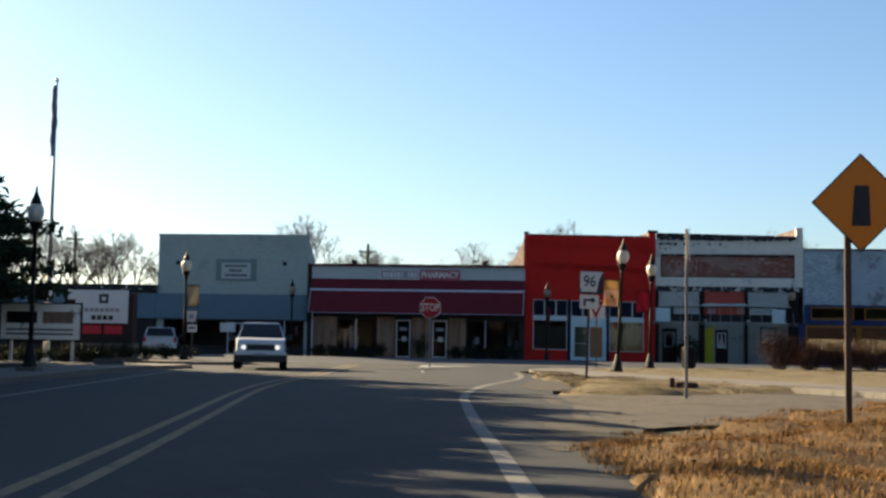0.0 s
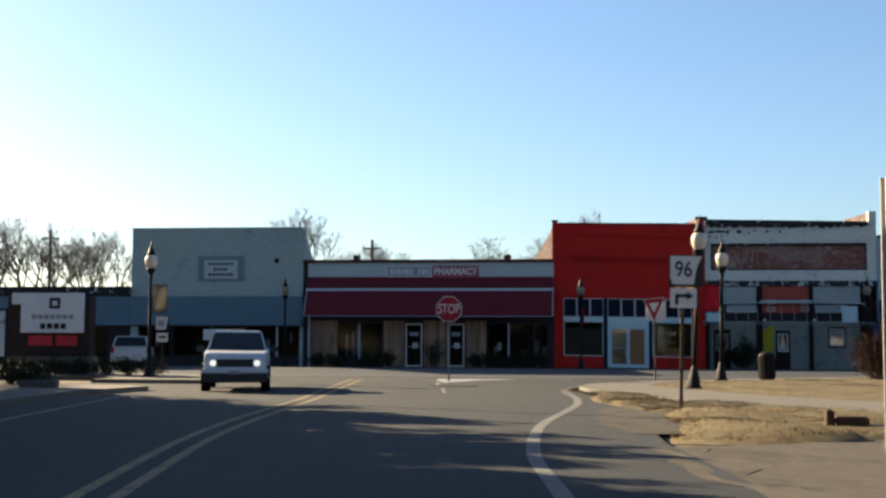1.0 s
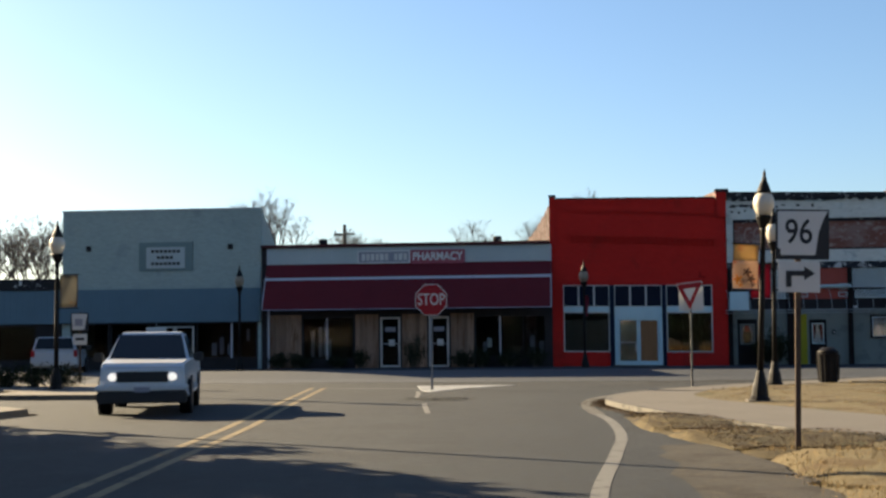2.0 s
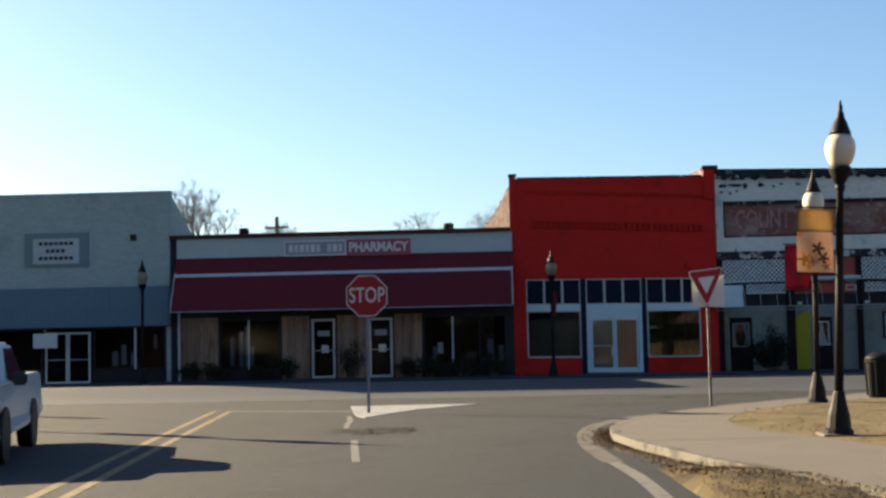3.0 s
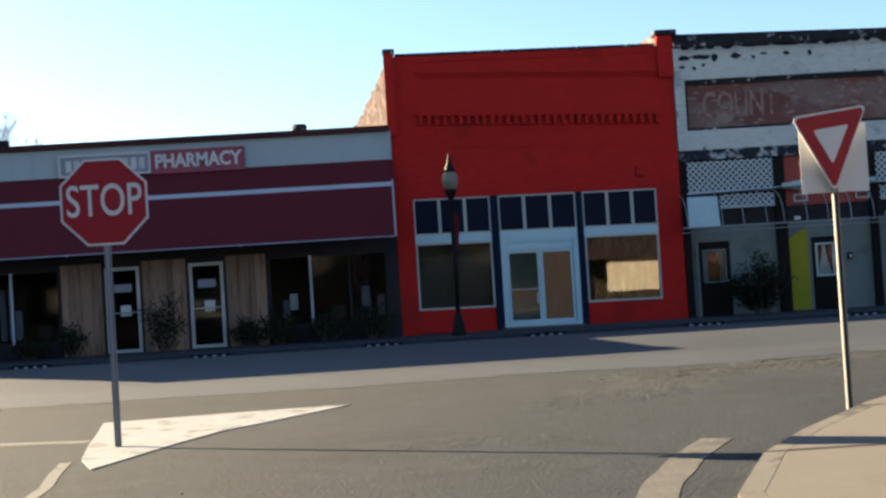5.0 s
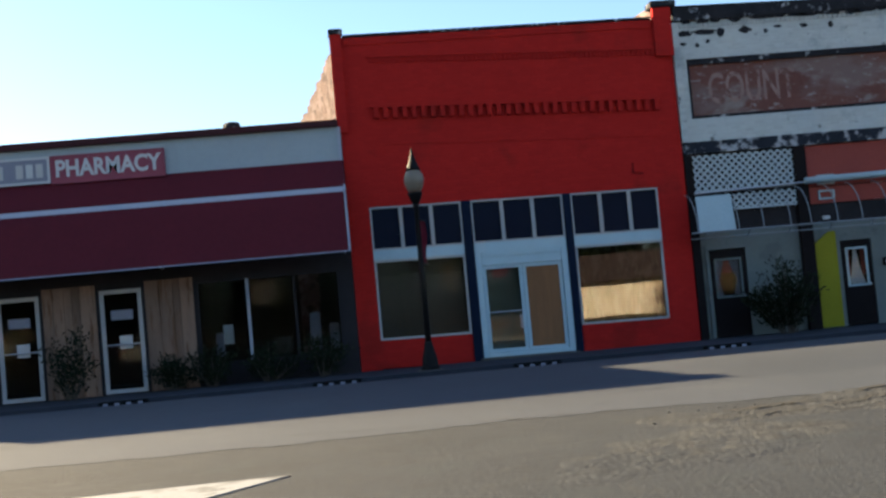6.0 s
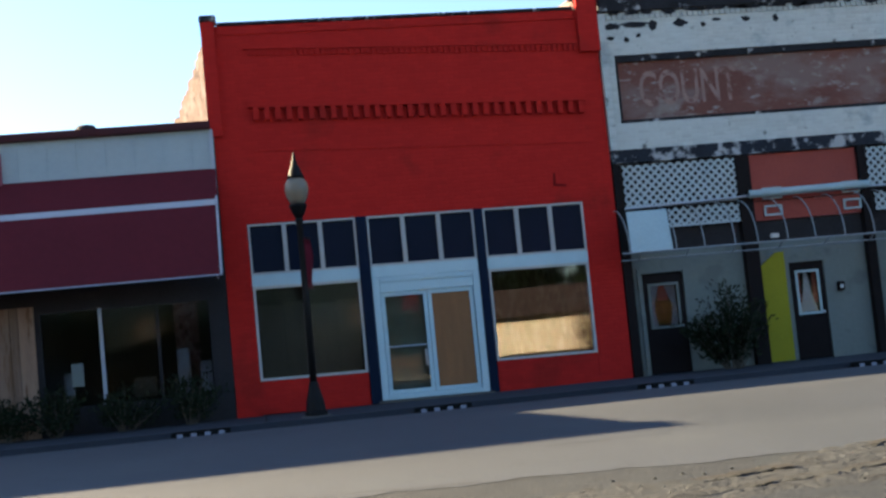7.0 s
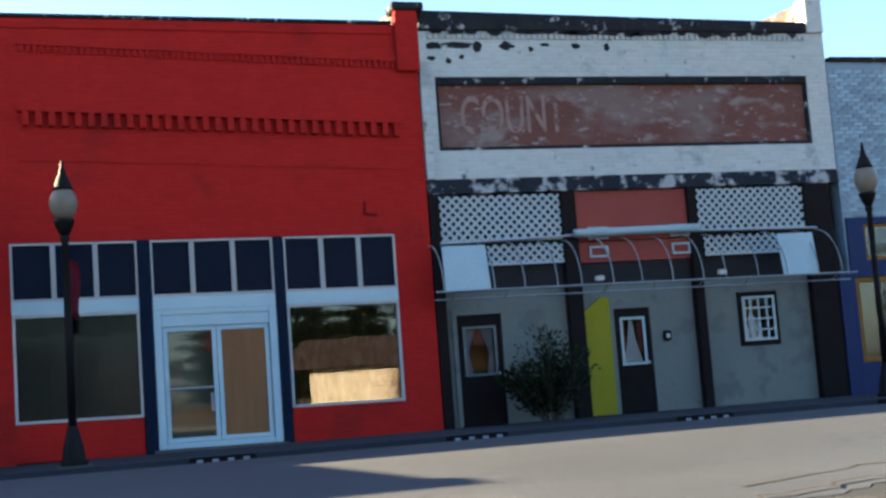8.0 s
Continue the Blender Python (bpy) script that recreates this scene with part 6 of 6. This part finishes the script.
# parking blocks with white marks along the shop kerb
def parking_block(x):
    t = thing("parking_block", (x, 57.05, 0.0), "black rubber parking block with four white marks at the kerb", "parking block", group="parking blocks along the shop kerb")
    part("body", prism([(x - 0.45, 56.95, 0.0), (x - 0.45, 57.15, 0.0), (x - 0.45, 57.12, 0.13), (x - 0.45, 56.98, 0.13)], (0.9, 0, 0)), RUBBER, t, bevel=0.015)
    for k in range(4):
        xx = x - 0.36 + k * 0.21
        part("mark", prism([(xx, 56.955, 0.045), (xx + 0.085, 56.955, 0.045), (xx + 0.085, 56.966, 0.1), (xx, 56.966, 0.1)], (0, 0.004, 0)), SIGN_GREY, t, "white reflective mark")
    return t


for x in (-5.9, -1.9, 2.0, 5.75, 9.4, 13.05, 16.6):
    parking_block(x)

tb = thing("waste_bin", (10.1, 41.35, 0.12), "black ribbed metal waste bin on the pavement", "waste bin")
part("bin", lathe([(0.24, 0), (0.28, 0.05), (0.32, 0.8), (0.34, 0.86), (0.3, 0.9)], (10.1, 41.35, 0.12), 18), LAMP_BLACK, tb)
part("lid", lathe([(0.33, 0.9), (0.31, 0.96), (0.16, 1.08), (0.14, 1.06)], (10.1, 41.35, 0.12), 18), LAMP_BLACK, tb, smooth=True)
for k in range(12):
    a = math.tau * k / 12
    part("slat", tube((10.1 + 0.3 * math.cos(a), 41.35 + 0.3 * math.sin(a), 0.18), (10.1 + 0.345 * math.cos(a), 41.35 + 0.345 * math.sin(a), 0.95), 0.018, n=5), LAMP_BLACK, tb)

tb.scale = (0.88, 0.88, 0.87)

tm = thing("timber_edging", (8.0, 17.6, 0.1), "old dark timber and stub post on the grass strip", "timber")
part("timber", box(7.9, 8.4, 17.55, 17.75, 0.06, 0.2), WOOD, tm, bevel=0.025)
part("stub", box(7.76, 7.88, 17.5, 17.66, 0.0, 0.3), WOOD, tm, bevel=0.02)

pl = thing("low_block", (-9.6, 28.8, 0.12), "low pale stone edging block on the bank pavement", "stone block")
part("block", box(-10.3, -9.3, 28.9, 29.2, 0.12, 0.3), CONCRETE, pl, bevel=0.03)


# ---- plants ----
def bare_tree(at, height, spread, seed, label):
    """Tapered trunk, forking limbs and a haze of thin twigs."""
    r = random.Random(seed)
    t = thing("bare_tree", at, label, "tree", group="bare winter trees")
    wood, twigs = bmesh.new(), []

    def grow(p, d, length, radius, level):
        q = p + d * length
        if radius > 0.02:
            tube(p, q, radius, radius * 0.68, 6 if level < 2 else 4, wood, caps=False)
        else:
            twigs.append((p, q, radius))
        if level >= 6:
            return
        n = 3 if level < 4 else 2
        for k in range(n):
            a = r.uniform(0, math.tau)
            tilt = r.uniform(0.25, 0.75) * spread
            o = d.orthogonal().normalized()
            nd = (Matrix.Rotation(a, 3, d) @ (d * math.cos(tilt) + o * math.sin(tilt))).normalized()
            nd = (nd + Vector((0, 0, 0.12))).normalized()
            grow(p.lerp(q, r.uniform(0.65, 1.0)), nd, length * r.uniform(0.62, 0.82), radius * 0.6, level + 1)

    grow(Vector(at), Vector((r.uniform(-0.08, 0.08), 0, 1)).normalized(), height * 0.30, height * 0.016, 0)
    part("trunk", wood, TREE_BARK, t)
    bm = bmesh.new()
    for p, q, rad in twigs:
        s = (q - p).orthogonal().normalized() * max(rad * 0.8, 0.010)
        bm.faces.new([bm.verts.new(c) for c in (p - s, p + s, q)])
        for k in range(6):
            e = p.lerp(q, r.uniform(0.3, 1)) + Vector((r.uniform(-1, 1), r.uniform(-1, 1), r.uniform(-0.2, 1))) * (q - p).length * 0.6
            m = p.lerp(q, r.uniform(0.1, 0.6))
            s2 = (e - m).orthogonal().normalized() * 0.009
            bm.faces.new([bm.verts.new(c) for c in (m - s2, m + s2, e)])
    part("crown", bm, TWIG, t, "fine bare twigs")
    return t


for k, (x, y, h) in enumerate([(-39.2, 96, 11.0), (-35.4, 97, 10.6), (-43.5, 90, 11.2), (-41.0, 92, 11.5), (-37.5, 90, 11.0), (-33.6, 94, 11.5), (-30, 97, 8.5), (-14.1, 88, 10.6), (-12.9, 96, 9.0), (-10.4, 92, 8.2), (-5.4, 97, 8.4), (-2.2, 92, 7.6), (0.6, 95, 8.3), (3.2, 90, 9.2), (18.0, 86, 8.6), (21.5, 92, 8.9), (-46, 96, 11), (-27.0, 99, 7.2)]):
    bare_tree((x, y, -0.06), h * (1.14 if x < -25 else 1.26), 1.0, 40 + k, "leafless grey-brown winter tree behind the shops")


def conifer(at, height, radius, seed, label, low=0.25, taper=0.8):
    """Trunk with drooping branches set with needle tufts."""
    r = random.Random(seed)
    t = thing("conifer", at, label, "tree", group="dark conifers")
    part("trunk", lathe([(height * 0.022, 0), (height * 0.016, height * 0.5), (0.02, height * 0.97)], at, 8), BARK, t)
    limbs, verts, faces = bmesh.new(), [], []
    base = Vector(at)
    n = int(height * 9)
    for i in range(n):
        u = low + (1 - low) * i / n
        z = height * u
        reach = radius * (1 - (u - low) / (1 - low)) ** taper * r.uniform(0.65, 1.15) + 0.15
        a = i * 2.4 + r.uniform(-0.4, 0.4)
        d = Vector((math.cos(a), math.sin(a), r.uniform(-0.1, 0.25)))
        p0 = base + Vector((0, 0, z))
        tube(p0, p0 + d * reach, 0.035, 0.008, 4, limbs, caps=False)
        for k in range(int(30 * reach)):
            s = r.uniform(0.15, 1.05)
            c = p0 + d * reach * s + Vector((r.gauss(0, 0.16), r.gauss(0, 0.16), r.gauss(-0.05, 0.13)))
            for j in range(3):
                q = Vector((r.gauss(0, 1), r.gauss(0, 1), r.gauss(0.2, 0.7))).normalized() * r.uniform(0.18, 0.36)
                w = q.orthogonal().normalized() * 0.07
                b = len(verts)
                verts += [tuple(c - w - base), tuple(c + w - base), tuple(c + q - base)]
                faces.append((b, b + 1, b + 2))
    part("branchwork", limbs, BARK, t)
    me = bpy.data.meshes.new("crown")
    me.from_pydata(verts, [], faces)
    me.materials.append(NEEDLE)
    ob = new("crown", me)
    ob.parent = t
    tagged(ob, "dark green needle tufts")
    return t


conifer((-14.4, 28.4, -0.06), 7.0, 3.5, 1, "dark broad conifer beside the bank pavement", low=0.33)
# conifer rows added out of view to cast the tree shade on the street
ROW = [(-19 - 2.2 * (k % 2), 29.7 - 2.3 * k, (7.9, 8.2, 8.6, 9.9, 9.5, 9.8)[k % 6]) for k in range(19)]
row_trees = [conifer((x, y, -0.06), h, 3.4, 10 + k, "dark conifer added out of view for shade and reflections", low=0.06, taper=0.15) for k, (x, y, h) in enumerate(ROW[:6])]
for k, (x, y, h) in enumerate(ROW[6:]):
    copy_thing(row_trees[3 + k % 3], pose(x, y, -0.06, 0, 0, 40 + 67 * k))
for k in range(18):
    copy_thing(row_trees[3 + k % 3], pose(-24.5 + 1.5 * (k % 2), 32.7 - 3.05 * k, -0.06, 0, 0, 25 + 83 * k))
for k in range(15):
    copy_thing(row_trees[k % 3], pose(-15.6 - 0.9 * (k % 2), 24.0 - 2.6 * k, -0.06, 0, 0, 11 + 97 * k))
# unseen woods added to close the south and darken the shop windows' reflections
for k in range(44):
    x, y = -75 + k * 3.6 + 1.2 * math.sin(k * 2.3), -92 + 5 * math.sin(k * 1.7)
    if not 4 < x + (y + 60) * 0.15 < 20:
        copy_thing(row_trees[3 + k % 3], pose(x, y, -0.06, 0, 0, 53 * k))
for k in range(16):
    copy_thing(row_trees[3 + (k * 5) % 3], pose(36 + k * 4.2, -6 + 7 * math.sin(k * 1.9), -0.06, 0, 0, 71 * k))
for k in range(5):
    copy_thing(row_trees[3 + (k * 2) % 3], pose(17.5 + k * 3.4, -55 + k * 9.5, -0.06, 0, 0, 31 * k))


def shrub(at, w, d, h, seed, material, label, group="", leaves=900, size=0.07, name="shrub", stems=18, airy=0.05):
    """Many stems fanning from the foot, each set with small leaves out to an uneven rim."""
    r = random.Random(seed)
    t = thing(name, at, label, "shrub", group=group)
    wood, base, lines = bmesh.new(), Vector(at), []
    for k in range(stems):
        a, out = r.uniform(0, math.tau), r.random() ** 0.6
        tip = Vector((math.cos(a) * w * 0.5 * out, math.sin(a) * d * 0.5 * out, h * (1.02 - 0.45 * out * out) * r.uniform(0.72, 1.15)))
        root = Vector((tip.x * 0.2, tip.y * 0.2, 0))
        lines.append((root, tip))
        tube(base + root, base + tip, 0.012, 0.004, 4, wood, caps=False)
    part("branchwork", wood, BARK, t)
    verts, faces = [], []
    for k in range(leaves):
        p, q = lines[k % stems]
        u = r.random() ** 0.7
        c = p.lerp(q, 0.12 + 0.9 * u) + Vector((r.gauss(0, w * airy), r.gauss(0, d * airy), r.gauss(0, h * airy * 0.6)))
        c.z = max(0.02, c.z)
        v = (Vector((r.gauss(0, 1), r.gauss(0, 1), r.gauss(0.3, 0.7))).normalized() + (q - p).normalized() * 0.5) * size * r.uniform(0.6, 1.4)
        s = v.orthogonal().normalized() * size * 0.3
        b = len(verts)
        verts += [tuple(c), tuple(c + v * 0.5 + s), tuple(c + v), tuple(c + v * 0.5 - s)]
        faces.append((b, b + 1, b + 2, b + 3))
    me = bpy.data.meshes.new("foliage")
    me.from_pydata(verts, [], faces)
    me.materials.append(material)
    ob = new("foliage", me)
    ob.parent = t
    return t


shrub((11.5, 59.45, 0.12), 1.7, 0.8, 1.4, 1, SHRUB, "loose dark green shrub between the doors of the white shop", leaves=3200, size=0.085, stems=34, airy=0.045)
for k, (x, w, h) in enumerate([(-9.2, 1.0, 0.6), (-8.3, 1.3, 0.55), (-6.6, 0.8, 0.5), (-5.6, 0.8, 0.75), (-3.35, 1.0, 1.35), (-1.3, 0.9, 0.6), (-0.5, 1.1, 0.75), (0.6, 1.3, 0.65), (1.7, 1.2, 0.8)]):
    shrub((x, 59.5, 0.12), w, 0.7, h, 20 + k, SHRUB, "small dark shrub against the plank shopfront", group="shrubs along the pharmacy", leaves=900, airy=0.09)
shrub((13.9, 42.6, 0.1), 2.2, 1.4, 1.55, 50, DRY_SHRUB, "rusty brown dry shrub in the park", leaves=6000, size=0.055, stems=60, airy=0.07)
for k in range(5):
    shrub((15.3 + k * 1.25, 43.4 + k * 0.2, 0.1), 2.1, 1.5, 1.3, 60 + k, DRY_SHRUB, "dark brown clipped hedge plant in the park", group="park hedge", leaves=5000, size=0.055, stems=60, airy=0.08, name="hedge_plant")
for k in range(7):
    shrub((-16.6 + k * 0.9, 41.6, 0.08), 1.1, 0.8, 0.6, 80 + k, SHRUB, "low dark shrub below the monument sign", group="shrubs below the monument sign", leaves=900, airy=0.12)
for k in range(6):
    shrub((-14.4 + k * 0.75, 31.0, 0.08), 0.95, 0.7, 0.55, 90 + k, SHRUB, "low dark shrub behind the notice board", group="shrubs behind the notice board", leaves=900, airy=0.12)

# utility poles far behind
for x, y, h in ((-11.45, 88.6, 8.8), (-35.6, 88, 9.6)):
    up = thing("utility_pole", (x, y, 0), "brown timber utility pole with a crossarm", "utility pole", group="utility poles")
    part("pole", tube((x, y, -0.1), (x, y, h), 0.15, 0.11, 10), BARK, up)
    part("crossarm", box(x - 0.7, x + 0.7, y - 0.05, y + 0.05, h - 0.7, h - 0.58), BARK, up)
    for dx in (-0.6, 0.0, 0.6):
        part("insulator", tube((x + dx, y, h - 0.58), (x + dx, y, h - 0.4), 0.04), SIGN_GREY, up)


# ---- vehicles, built along +x (front) and set in place ----
def vehicle(name, label, category, pose_m, paint_m, lower, cabin, width, wheels, wheel_r, roof_in=0.14, lights_z=0.78, lens=HEADLIGHT):
    t = thing(name, (0, 0, 0), label, category)
    hw, rear = width / 2, min(x for x, z in lower)
    body = prism([(x, -hw, z) for x, z in lower], (0, width, 0))
    nose = max(x for x, z in lower)
    for v in body.verts:
        if v.co.x > nose - 0.25:
            v.co.y *= 0.91
        if v.co.z > 0.9:
            v.co.y *= 0.955
    bmesh.ops.recalc_face_normals(body, faces=list(body.faces))
    part("body", body, paint_m, t, bevel=0.075, smooth=False)
    cab = bmesh.new()
    a = [cab.verts.new((x, -hw + 0.06 + (roof_in if k in (1, 2) else 0), z)) for k, (x, z) in enumerate(cabin)]
    b = [cab.verts.new((x, hw - 0.06 - (roof_in if k in (1, 2) else 0), z)) for k, (x, z) in enumerate(cabin)]
    cab.faces.new(a)
    cab.faces.new(b[::-1])
    for i in range(4):
        j = (i + 1) % 4
        cab.faces.new((a[i], b[i], b[j], a[j]))
    part("cab", cab, paint_m, t, bevel=0.05)

    def pane(pts, push):
        n = (Vector(pts[1]) - Vector(pts[0])).cross(Vector(pts[2]) - Vector(pts[0])).normalized()
        return prism([Vector(p) + Vector(push) for p in pts], Vector(push) * 0.4)

    (x0, z0), (x1, z1), (x2, z2), (x3, z3) = cabin   # front foot, front top, rear top, rear foot
    f = lambda xa, za, xb, zb, u: (xa + (xb - xa) * u, za + (zb - za) * u)
    lo, hi = f(x0, z0, x1, z1, 0.12), f(x0, z0, x1, z1, 0.9)
    part("windscreen", pane([(lo[0], -hw + 0.14, lo[1]), (lo[0], hw - 0.14, lo[1]), (hi[0], hw - 0.27, hi[1]), (hi[0], -hw + 0.27, hi[1])], (0.02, 0, 0.012)), CAR_GLASS, t)
    lo, hi = f(x3, z3, x2, z2, 0.15), f(x3, z3, x2, z2, 0.9)
    part("rear_window", pane([(lo[0], -hw + 0.16, lo[1]), (lo[0], hw - 0.16, lo[1]), (hi[0], hw - 0.28, hi[1]), (hi[0], -hw + 0.28, hi[1])], (-0.02, 0, 0.012)), CAR_GLASS, t)
    for s in (-1, 1):
        yb, yt = s * (hw - 0.075), s * (hw - 0.06 - roof_in * 0.88)
        parts = 2 if x0 - x3 > 2.4 else 1
        for k in range(parts):
            ua, ub = k / parts, (k + 1) / parts
            xb0, xb1 = x3 + 0.16 + (x0 - x3 - 0.42) * ua, x3 + 0.16 + (x0 - x3 - 0.42) * ub - 0.06
            xt0, xt1 = x2 + 0.08 + (x1 - x2 - 0.18) * ua, x2 + 0.08 + (x1 - x2 - 0.18) * ub - 0.06
            part("side_window", prism([(xb0, yb, z0 + 0.05), (xb1, yb, z0 + 0.05), (xt1, yt, z1 - 0.07), (xt0, yt, z1 - 0.07)], (0, s * 0.025, 0.0)), CAR_GLASS, t)
        m = part("wing_mirror", box(x0 - 0.35, x0 - 0.2, s * hw + (0 if s > 0 else -0.2), s * hw + (0.2 if s > 0 else 0), z0 + 0.02, z0 + 0.2), SIGN_BLACK, t, bevel=0.03)
        part("headlight", box(lower[0][0] - 0.06, lower[0][0] + 0.03, s * (hw - 0.33) - 0.085, s * (hw - 0.33) + 0.085, lights_z - 0.085, lights_z + 0.065), lens, t, "clear headlight", bevel=0.035)
        part("tail_light", box(rear - 0.02, rear + 0.05, s * (hw - 0.1) - 0.07, s * (hw - 0.1) + 0.07, 0.75, 1.0), SIGN_RED, t, "red tail light", bevel=0.01)
    fx = lower[0][0]
    part("grille", box(fx - 0.05, fx + 0.02, -hw + 0.41, hw - 0.41, lights_z - 0.11, lights_z + 0.09), SIGN_BLACK, t, "dark grille", bevel=0.01)
    part("bumper", box(fx - 0.08, fx + 0.09, -hw + 0.02, hw - 0.02, 0.49, 0.61), paint_m, t, bevel=0.03)
    part("air_dam", box(fx - 0.12, fx + 0.07, -hw + 0.05, hw - 0.05, 0.25, 0.488), SIGN_BLACK, t, "black lower bumper", bevel=0.03)
    part("rear_bumper", box(rear - 0.1, rear + 0.04, -hw + 0.05, hw - 0.05, 0.42, 0.58), SILVER, t, bevel=0.03)
    part("plate_bar", box(fx + 0.09, fx + 0.095, -0.15, 0.15, 0.46, 0.56), SIGN_GREY, t, "plain grey bar")
    for x in wheels:
        for s in (-1, 1):
            y = s * (hw - 0.13)
            tyre = part("wheel", lathe([(wheel_r * 0.62, -0.1), (wheel_r * 0.96, -0.1), (wheel_r, -0.06), (wheel_r, 0.06), (wheel_r * 0.96, 0.1), (wheel_r * 0.62, 0.1)], (0, 0, 0), 24), RUBBER, t, "black tyre")
            tyre.data.transform(Matrix.Translation((x, y, wheel_r)) @ Matrix.Rotation(radians(90), 4, "X"))
            rim = part("rim", lathe([(0.05, -0.06), (wheel_r * 0.3, -0.09), (wheel_r * 0.6, -0.07), (wheel_r * 0.62, 0.07), (wheel_r * 0.3, 0.09), (0.05, 0.06)], (0, 0, 0), 16), CHROME, tyre, "grey metal rim")
            rim.data.transform(Matrix.Translation((x, y, wheel_r)) @ Matrix.Rotation(radians(90), 4, "X"))
            arch = part("wheel_arch", lathe([(wheel_r * 1.14, -0.02), (wheel_r * 1.14, 0.02), (wheel_r * 0.2, 0.02)], (0, 0, 0), 24), SIGN_BLACK, t)
            arch.data.transform(Matrix.Translation((x, s * (hw - 0.012), wheel_r + 0.02)) @ Matrix.Rotation(radians(90), 4, "X"))
    t.matrix_basis = pose_m
    return t


PICKUP_BODY = [(2.45, 0.58), (2.43, 0.92), (2.3, 1.01), (1.05, 1.09), (0.95, 1.1), (-0.75, 1.1), (-0.8, 1.13), (-2.45, 1.13), (-2.45, 0.5), (-1.95, 0.38), (1.9, 0.34), (2.4, 0.42)]
pk = vehicle("pickup_truck", "white compact pickup truck facing down the street", "pickup truck", pose(-5.5, 32.3, 0.0, 0, 0, -76), CAR_WHITE, PICKUP_BODY, [(1.25, 1.0), (0.4, 1.6), (-0.55, 1.62), (-0.8, 1.02)], 1.78, (1.5, -1.4), 0.34, roof_in=0.2, lights_z=0.76, lens=HEADLIGHT_ON)
CAR_BODY = [(2.1, 0.5), (2.08, 0.85), (1.95, 0.98), (1.2, 1.02), (-2.05, 1.02), (-2.1, 0.95), (-2.1, 0.45), (-1.9, 0.34), (1.9, 0.32)]
vehicle("parked_car", "pale silver estate car parked nose-in at the grey shop", "car", pose(-16.7, 54.6, 0.06, 0, 0, 106), CAR_SILVER, CAR_BODY, [(1.3, 0.97), (0.55, 1.5), (-1.85, 1.5), (-2.08, 0.97)], 1.75, (1.35, -1.3), 0.32, lights_z=0.75)

# painted bricks of the blue shop's front, nearest stretch
brick_mesh = mesh_from(box(-0.1, 0.1, -0.012, 0.006, -0.031, 0.031), "brick", BLUE_PAINT)
brick_rng = random.Random(77)
for row in range(36):
    for col in range(8):
        x = 17.93 + col * 0.21 + (0.105 if row % 2 else 0.0)
        ob = new("brick", brick_mesh)
        ob.parent = BL
        ob.location = Vector((x, FRONT - 0.004 + brick_rng.uniform(-0.004, 0.003), 3.5 + row * 0.078)) - base_of(BL)
        ob.rotation_euler = (0, brick_rng.uniform(-0.01, 0.01), brick_rng.uniform(-0.015, 0.015))
